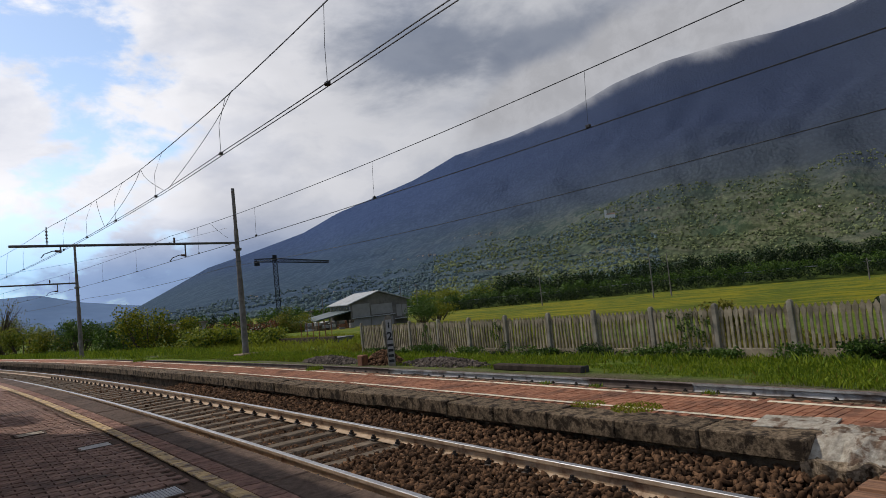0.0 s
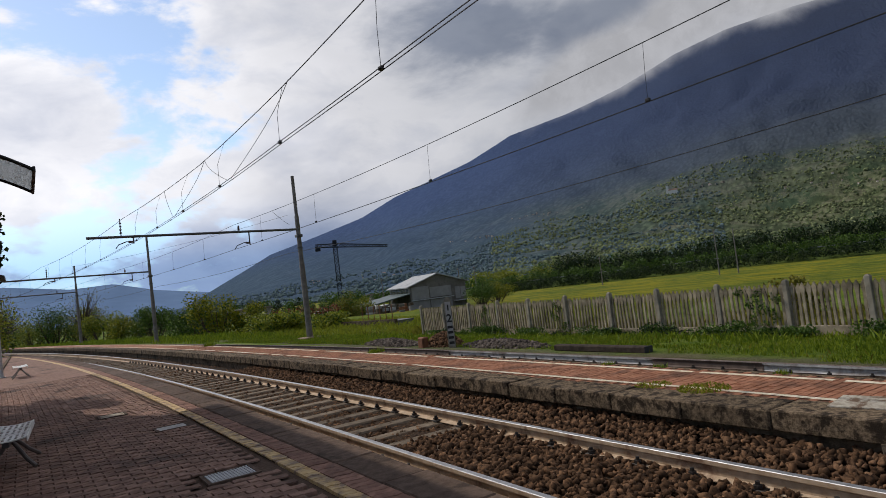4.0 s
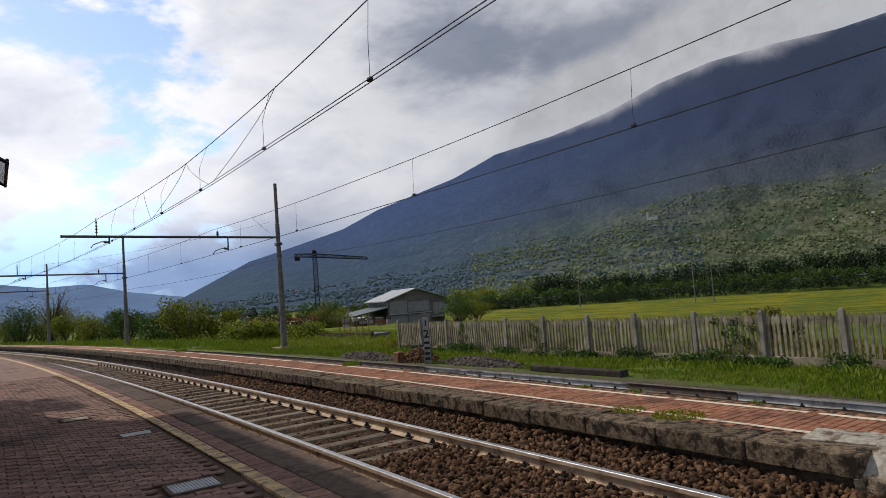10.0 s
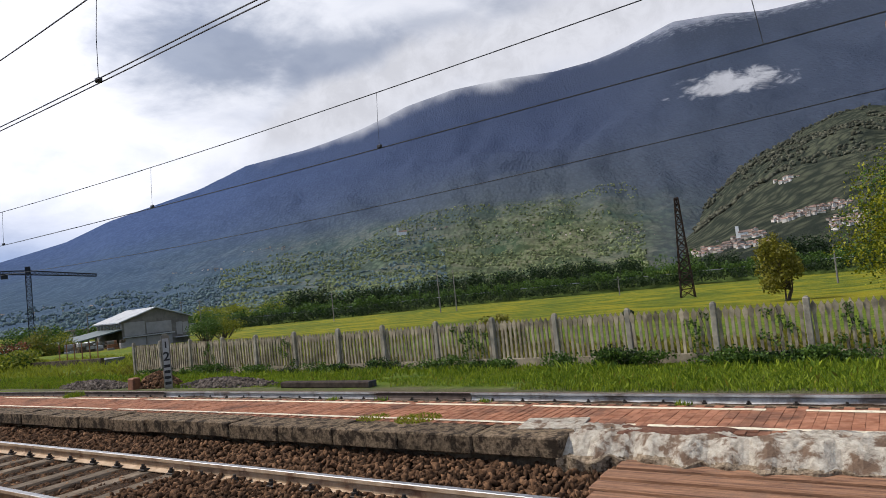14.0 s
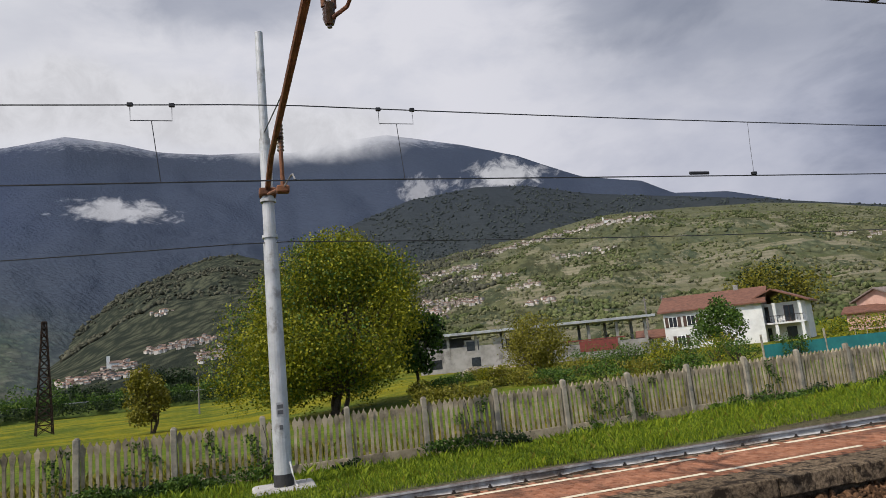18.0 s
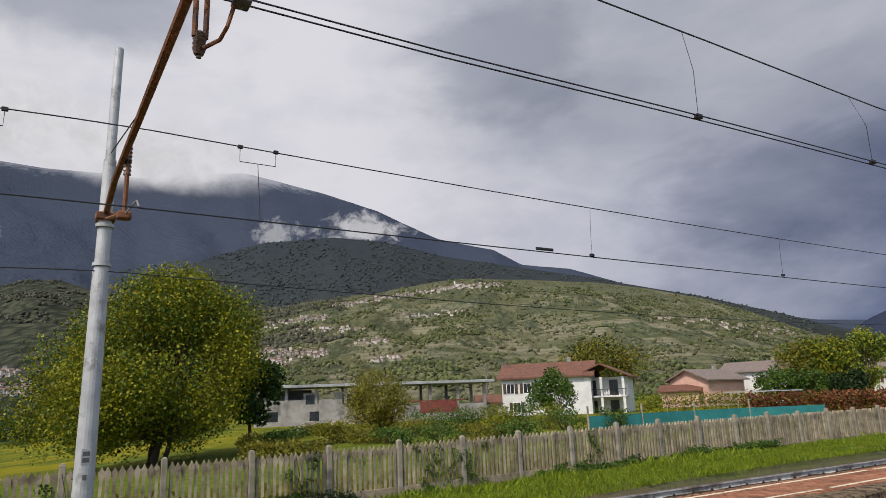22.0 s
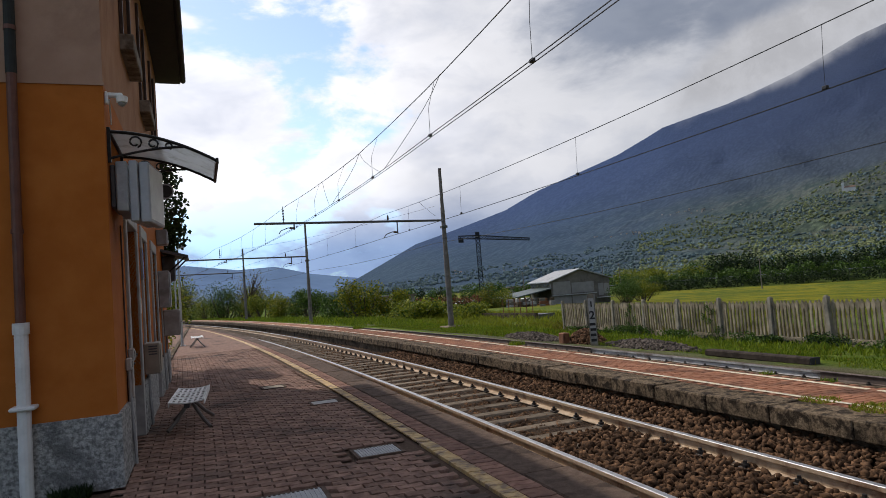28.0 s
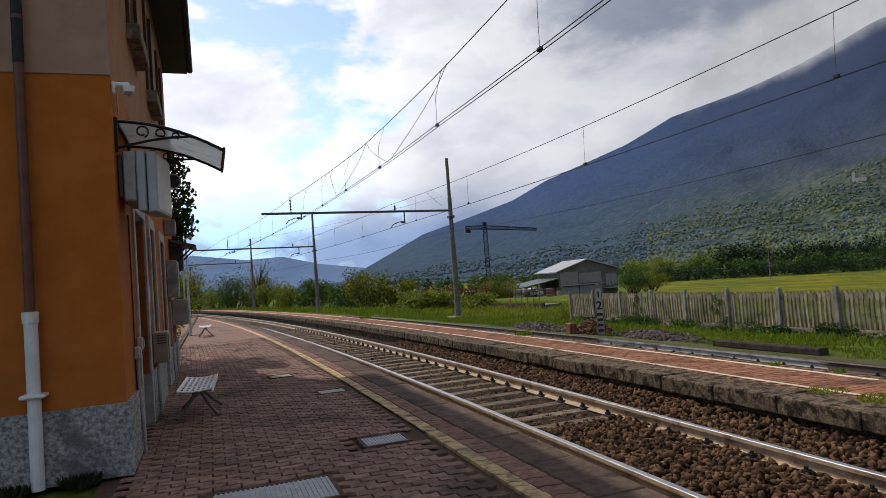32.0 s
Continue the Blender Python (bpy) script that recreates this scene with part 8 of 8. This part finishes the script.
# road on its embankment, with guard rail
def road():
    verts, faces = [], []
    prof = ((232, -7.2), (242, -3.2), (243, -2.8), (254, -2.8), (256, -3.0), (272, -7.2))
    n = 0
    for k in range(0, 61):
        az = 34 + k
        for d, z in prof:
            verts.append(polar(az, d, z))
        n += 1
    w = len(prof)
    for i in range(n - 1):
        for j in range(w - 1):
            a = i * w + j
            faces.append((a, a + w, a + w + 1, a + 1))
    tagged(from_lists("road_embankment", verts, faces, M["road_bank"]), "grassy embankment carrying a country road", "embankment", kind="structure")
    g = thing("guard_rail", "grey steel guard rail along the road", "guard rail", kind="structure")
    bm = bmesh.new()
    for k in range(0, 120):
        a0, a1 = 34 + 0.5 * k, 34 + 0.5 * (k + 1)
        p, q = [polar(a, 243.5, z) for a in (a0, a1) for z in (-2.2, -1.9)][0:2], [polar(a, 243.5, z) for a in (a0, a1) for z in (-2.2, -1.9)][2:4]
        bm.faces.new([bm.verts.new(v) for v in (p[0], q[0], q[1], p[1])])
    part("rail", bm, M["grey_paint"], g)


M["road_bank"] = surface("grass bank", (0.030, 0.050, 0.010), (0.068, 0.095, 0.018), 0.6, 0.95, bump=0.6, bump_scale=2.0, depth=0.3)
road()
# buildings at the valley's far end
for az, d, lx, h in ((10.3, 230, 16, 4.5), (16.0, 240, 12, 5.0), (8.9, 260, 10, 4), (27, 330, 14, 6), (41, 330, 12, 6)):
    at, t = facing(az, d, -0.3, 20)
    ho = thing("far_shed", "distant flat-roofed pale shed", "shed", at, t)
    part("wall_shell", box((-lx / 2, -4, -1), (lx / 2, 4, h * 0.75)), M["house_grey"], ho)
    part("roof", box((-lx / 2 - 0.6, -4.6, h * 0.75), (lx / 2 + 0.6, 4.6, h * 0.85)), M["tile_grey"], ho)


# ---- woods on the slopes ----
M["wood_crown"] = surface("mixed spring woodland", (0.048, 0.062, 0.026), (0.110, 0.122, 0.052), 0.03, 1.0, vary=0.45, bump=0, spec=0.0)
M["grey_crown"] = surface("half-bare grey-green woodland", (0.046, 0.048, 0.037), (0.092, 0.090, 0.064), 0.03, 1.0, vary=0.4, bump=0, spec=0.0)


def hill_woods(label, slope, az0, az1, t0, t1, count, lo, hi, mat, seed, patch, keep):
    """Single tree crowns on a flank, standing in groves with clearings between."""
    rng = random.Random(seed)
    places, sizes = [], []
    while len(places) < count:
        az, t = rng.uniform(az0, az1), t0 + (t1 - t0) * rng.random() ** (2.0 if t1 < 0.5 else 1.2)
        x, y, z = SLOPES[slope](az, t)
        if noise.noise((x / patch, y / patch, seed)) + 0.5 * noise.noise((x / patch * 3.1, y / patch * 3.1, z / 60)) < keep:
            continue
        r = rng.uniform(lo, hi)
        places.append((x, y, z + 0.45 * r))
        sizes.append(r)
    return scatter_stones("hillside_trees", np.array(places), np.array(sizes), mat, None, label, seed)


M["slope_crown"] = surface("fresh green slope woodland", (0.095, 0.116, 0.056), (0.168, 0.188, 0.092), 0.03, 1.0, vary=0.30, bump=0, spec=0.0)
# the blue of these crowns is distance haze put into the colour
M["far_crown"] = surface("distant woodland with blue haze in its colour", (0.075, 0.108, 0.118), (0.115, 0.152, 0.148), 0.03, 1.0, vary=0.25, bump=0, spec=0.0)
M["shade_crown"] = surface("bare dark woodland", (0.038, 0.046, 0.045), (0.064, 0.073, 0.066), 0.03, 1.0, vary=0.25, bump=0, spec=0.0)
M["scrub_crown"] = surface("grey-green terrace scrub", (0.078, 0.082, 0.042), (0.140, 0.140, 0.074), 0.03, 1.0, vary=0.30, bump=0, spec=0.0)
for a_ in (
        ("fresh green woodland on the mountain's lower slope", "mountain_main", 37, 73, 0.01, 0.34, 8500, 1.7, 3.8, M["slope_crown"], 81, 130.0, -0.12),
        ("woodland coloured blue by haze far along the mountain's foot", "mountain_main", 12, 56, 0.01, 0.32, 6000, 1.8, 4.0, M["far_crown"], 85, 130.0, -0.1),
        ("scattered trees and hedges on the terraces", "hill_terraced", 93, 160, 0.02, 0.97, 8000, 1.8, 3.9, M["wood_crown"], 82, 120.0, 0.16),
        ("half-bare woods over the terraces", "hill_terraced", 77, 112, 0.35, 1.0, 3500, 3.0, 6.0, M["grey_crown"], 83, 150.0, 0.02),
        ("low scrub along the terraces", "hill_terraced", 103, 160, 0.02, 0.97, 7000, 1.6, 3.4, M["scrub_crown"], 86, 60.0, -0.1),
        ("dark bare woods on the spur", "hill_dark", 97, 150, 0.30, 1.0, 6000, 2.6, 5.0, M["shade_crown"], 84, 150.0, -0.2)):
    tagged(hill_woods(*a_), category="woods")


# ---- villages on the slopes ----
def village(label, slope, spots, count, seed, size=7.0):
    """Many small houses round the given bearings and angles."""
    rng = random.Random(seed)
    wv, wf, rv, rf = [], [], [], []
    for _ in range(count):
        az, el, sa, se = rng.choice(spots)
        p = on_slope(slope, rng.gauss(az, sa), max(0.2, rng.gauss(el, se)))
        if p is None:
            continue
        s = size * rng.uniform(0.6, 1.25)
        m = Matrix.Translation((p[0], p[1], p[2] - 1.5)) @ Matrix.Rotation(rng.uniform(0, 3.14), 4, "Z")
        h, L, W = s * rng.uniform(0.7, 1.1), s * rng.uniform(0.8, 1.5), s * 0.8
        b = len(wv)
        wv += [m @ Vector(v) for v in ((-L / 2, -W / 2, 0), (L / 2, -W / 2, 0), (L / 2, W / 2, 0), (-L / 2, W / 2, 0), (-L / 2, -W / 2, h), (L / 2, -W / 2, h), (L / 2, W / 2, h), (-L / 2, W / 2, h))]
        wf += [tuple(b + i for i in f) for f in ((0, 1, 5, 4), (1, 2, 6, 5), (2, 3, 7, 6), (3, 0, 4, 7))]
        b = len(rv)
        rv += [m @ Vector(v) for v in ((-L / 2 - 0.5, -W / 2 - 0.5, h), (L / 2 + 0.5, -W / 2 - 0.5, h), (L / 2 + 0.5, W / 2 + 0.5, h), (-L / 2 - 0.5, W / 2 + 0.5, h), (-L / 2 - 0.5, 0, h + W * 0.28), (L / 2 + 0.5, 0, h + W * 0.28))]
        rf += [tuple(b + i for i in f) for f in ((0, 1, 5, 4), (2, 3, 4, 5), (0, 4, 3), (1, 2, 5))]
    v = thing("village", label, "village", kind="stuff")
    from_lists("house_walls", wv, wf, M["village_wall"], v)
    from_lists("house_roofs", rv, rf, M["village_roof"], v)


M["village_wall"] = surface("village walls", (0.30, 0.26, 0.22), (0.56, 0.52, 0.47), 0.02, 0.9, vary=0.35, bump=0)
M["village_roof"] = surface("village roofs", (0.16, 0.12, 0.10), (0.27, 0.17, 0.13), 0.02, 0.9, vary=0.3, bump=0)


def street(points, n, sa=0.25, se=0.07):
    """Spots strung along a line of bearings and angles."""
    out = []
    for (a0, e0), (a1, e1) in zip(points, points[1:]):
        for k in range(n):
            t = (k + 0.5) / n
            out.append((a0 + (a1 - a0) * t, e0 + (e1 - e0) * t, sa, se))
    return tuple(out)


village("hill village of pale houses along the crest", "hill_terraced", street(((111.3, 8.2), (114.5, 8.75), (118.5, 9.2), (121.5, 9.55), (125.8, 9.6)), 5, 0.35, 0.08), 300, 1, 5.4)
village("scattered pale houses on the terraces", "hill_terraced", street(((105.4, 6.6), (108, 7.0), (110.5, 7.3)), 4, 0.35, 0.12) + street(((107.2, 6.0), (110, 6.1), (113.5, 6.3)), 3, 0.4, 0.12) + street(((112.5, 5.0), (116, 5.2)), 2, 0.4, 0.1) + street(((138, 6.2), (144.5, 4.9), (148, 4.1)), 3, 0.6, 0.12) + street(((117, 7.2), (123, 7.4)), 2, 0.8, 0.1), 330, 2, 4.8)
village("close-set village at the foot of the terraces", "hill_terraced", street(((105.2, 4.6), (106.4, 3.8), (107.2, 3.0)), 3, 0.5, 0.3) + street(((107, 4.4), (110.5, 4.1)), 3, 0.4, 0.16) + street(((114, 3.5), (117, 3.6)), 2, 0.3, 0.08), 260, 5, 4.8)
village("village of pale and pink houses at the foot of the slope", "hill_terraced", street(((76.6, 0.35), (79.2, 0.75), (82.0, 0.7)), 4, 0.4, 0.12) + street(((79.5, 1.3), (82.2, 1.5)), 3, 0.4, 0.14) + street(((83.0, 2.35), (85.2, 2.7), (87.6, 3.0)), 4, 0.25, 0.10) + street(((86.6, 1.5), (88.8, 1.9)), 3, 0.4, 0.25) + ((84.0, 5.3, 0.5, 0.15),), 330, 3, 4.6)
village("scattered houses far along the flank", "mountain_main", ((36, 3.2, 1.2, 0.1), (42, 4.6, 1.5, 0.1), (25, 1.2, 3, 0.25), (55, 5.0, 0.9, 0.06), (66, 3.4, 3, 0.4), (72, 2.6, 1.5, 0.2)), 70, 4, 4.2)


def chapel(label, slope, az, el, s):
    p = on_slope(slope, az, el)
    if p is None:
        return
    c = thing("church", label, "church", (p[0], p[1], p[2] - 2), -az)
    part("nave", box((-s, -s * 0.6, 0), (s, s * 0.6, s * 1.0)), M["house_white"], c)
    part("roof", gable(bmesh.new(), -s, s, -s * 0.6, s * 0.6, s * 1.0, s * 1.35, 0.5, 0.4), M["village_roof"], c)
    part("tower", box((-s * 1.5, -s * 0.3, 0), (-s * 0.95, s * 0.3, s * 2.2)), M["house_white"], c)


chapel("white church high on the mountain flank", "mountain_main", 52.55, 4.8, 11)
chapel("white church on the hill's crest", "hill_terraced", 121.9, 9.55, 6.5)
chapel("pale stone church above the village", "hill_terraced", 80.6, 1.55, 6.5)


# ---- clouds hanging on the mountain ----
def cloud_sheet(name, label, points, lo_soft, hi_soft, dens, seed, d, scale, tone=(0.9, 0.9, 0.93), ragged=False):
    """A bank of cloud at a distance: a curved sheet whose ends and edges thin out.  points: bearing, lower and upper angle."""
    m, n, bsdf = material(name + " vapour", 1.0)
    uv = n.add("ShaderNodeTexCoord").outputs["UV"]
    xyz = n.add("ShaderNodeSeparateXYZ", {0: uv})
    pos = n.add("ShaderNodeNewGeometry").outputs["Position"]
    u, v = xyz.outputs[0], xyz.outputs[1]
    nz = n.noise(pos, scale, 7.0, 0.56, 0.4)
    ends = n.math("MULTIPLY", n.span(u, 0.0, 0.16), n.span(n.math("SUBTRACT", 1.0, u), 0.0, 0.30))
    rim = n.math("MULTIPLY", n.span(v, 0.0, lo_soft), n.span(n.math("SUBTRACT", 1.0, v), 0.0, hi_soft))
    a = n.span(n.math("ADD", n.math("MULTIPLY", n.math("MULTIPLY", ends, rim), dens), n.math("MULTIPLY", n.math("SUBTRACT", nz, 0.5), 0.8)), 0.25, 0.85)
    a = n.math("MULTIPLY", a, n.span(rim, 0.0, 0.25), True)
    if ragged:
        # thick in the middle, torn towards the rim, flatter below than above
        uu = n.math("MULTIPLY", n.math("SUBTRACT", u, 0.5), 2.0)
        vv = n.math("MULTIPLY", n.math("SUBTRACT", v, 0.38), 1.75)
        r = n.math("SQRT", n.math("ADD", n.math("MULTIPLY", uu, uu), n.math("MULTIPLY", vv, vv)))
        tear = n.noise(n.add("ShaderNodeCombineXYZ", {0: n.math("MULTIPLY", u, 5.0), 1: n.math("MULTIPLY", v, 2.0), 2: seed}).outputs[0], 1.6, 8.0, 0.68, 0.5)
        a = n.span(n.math("SUBTRACT", n.math("MULTIPLY", tear, 1.9), n.math("ADD", n.math("MULTIPLY", r, 1.0), 0.22)), 0.0, 0.55)
        a = n.math("MULTIPLY", n.math("MULTIPLY", a, 0.9), n.span(r, 1.0, 0.75), True)
    billow = n.mix(n.span(n.noise(pos, scale * 1.7, 8.0, 0.65, 0.4), 0.34, 0.66), tuple(c * 0.92 for c in tone), tuple(c * 1.07 for c in tone))
    # the vapour glows by itself; this stands in for daylight on the cloud
    em = n.add("ShaderNodeEmission", {"Color": billow, "Strength": 1.0})
    tr = n.add("ShaderNodeBsdfTransparent")
    mx = n.add("ShaderNodeMixShader", {0: a, 1: tr.outputs[0], 2: em.outputs[0]})
    n.t.links.new(mx.outputs[0], m.node_tree.nodes["Material Output"].inputs["Surface"])
    az0, az1 = points[0][0], points[-1][0]
    cols, rows = 60, 10
    verts, faces, uvs = [], [], []
    lows, highs = [(p[0], p[1]) for p in points], [(p[0], p[2]) for p in points]
    for i in range(cols + 1):
        az = az0 + (az1 - az0) * i / cols
        e0, e1 = interp(lows, az), interp(highs, az)
        for j in range(rows + 1):
            el = e0 + (e1 - e0) * j / rows
            x, y, _ = polar(az, d)
            verts.append((x, y, 1.6 + d * math.tan(radians(el))))
            uvs.append((i / cols, j / rows))
    for i in range(cols):
        for j in range(rows):
            q = i * (rows + 1) + j
            faces.append((q, q + rows + 1, q + rows + 2, q + 1))
    ob = from_lists(name, verts, faces, m, smooth=True)
    layer = ob.data.uv_layers.new(name="UVMap")
    for lp in ob.data.loops:
        layer.data[lp.index].uv = uvs[lp.vertex_index]
    ob.visible_shadow = False
    return tagged(ob, label, "cloud", kind="structure")


cloud_sheet("cloud_bank", "low grey-white cloud lying over the mountain's crest", ((34, 8.2, 15), (40, 9.6, 18), (46, 10.6, 21), (52, 12.4, 23), (57, 13.9, 25), (67, 14.4, 26), (72, 15.3, 27), (77, 17.0, 28), (81, 16.6, 28), (88, 16.0, 27), (95, 15.2, 26), (98, 15.2, 25), (104, 15.4, 25), (112, 15.6, 24), (118, 17.0, 22)), 0.62, 0.75, 1.55, 1.0, 3700, 0.0030, (0.78, 0.79, 0.82))
cloud_sheet("cloud_wisp", "small white cloud drifting before the dark mountain", ((74.6, 12.7, 14.9), (80.5, 12.7, 15.3), (87.6, 12.3, 14.5)), 0.4, 0.6, 1.25, 2.0, 2500, 0.009, (0.58, 0.59, 0.63), True)
cloud_sheet("cloud_wisp", "small white cloud resting on the hill's shoulder", ((107.5, 13.2, 16.2), (113, 13.6, 17.4), (119.5, 13.0, 16.2)), 0.45, 0.65, 0.98, 3.0, 2950, 0.011, (0.66, 0.67, 0.70), True)
cloud_sheet("cloud_wisp", "thin torn cloud hanging below the shoulder", ((102.5, 12.8, 15.6), (106, 13.2, 16.4), (109.5, 13.4, 16.4)), 0.45, 0.65, 0.98, 6.0, 2950, 0.011, (0.45, 0.46, 0.50), True)
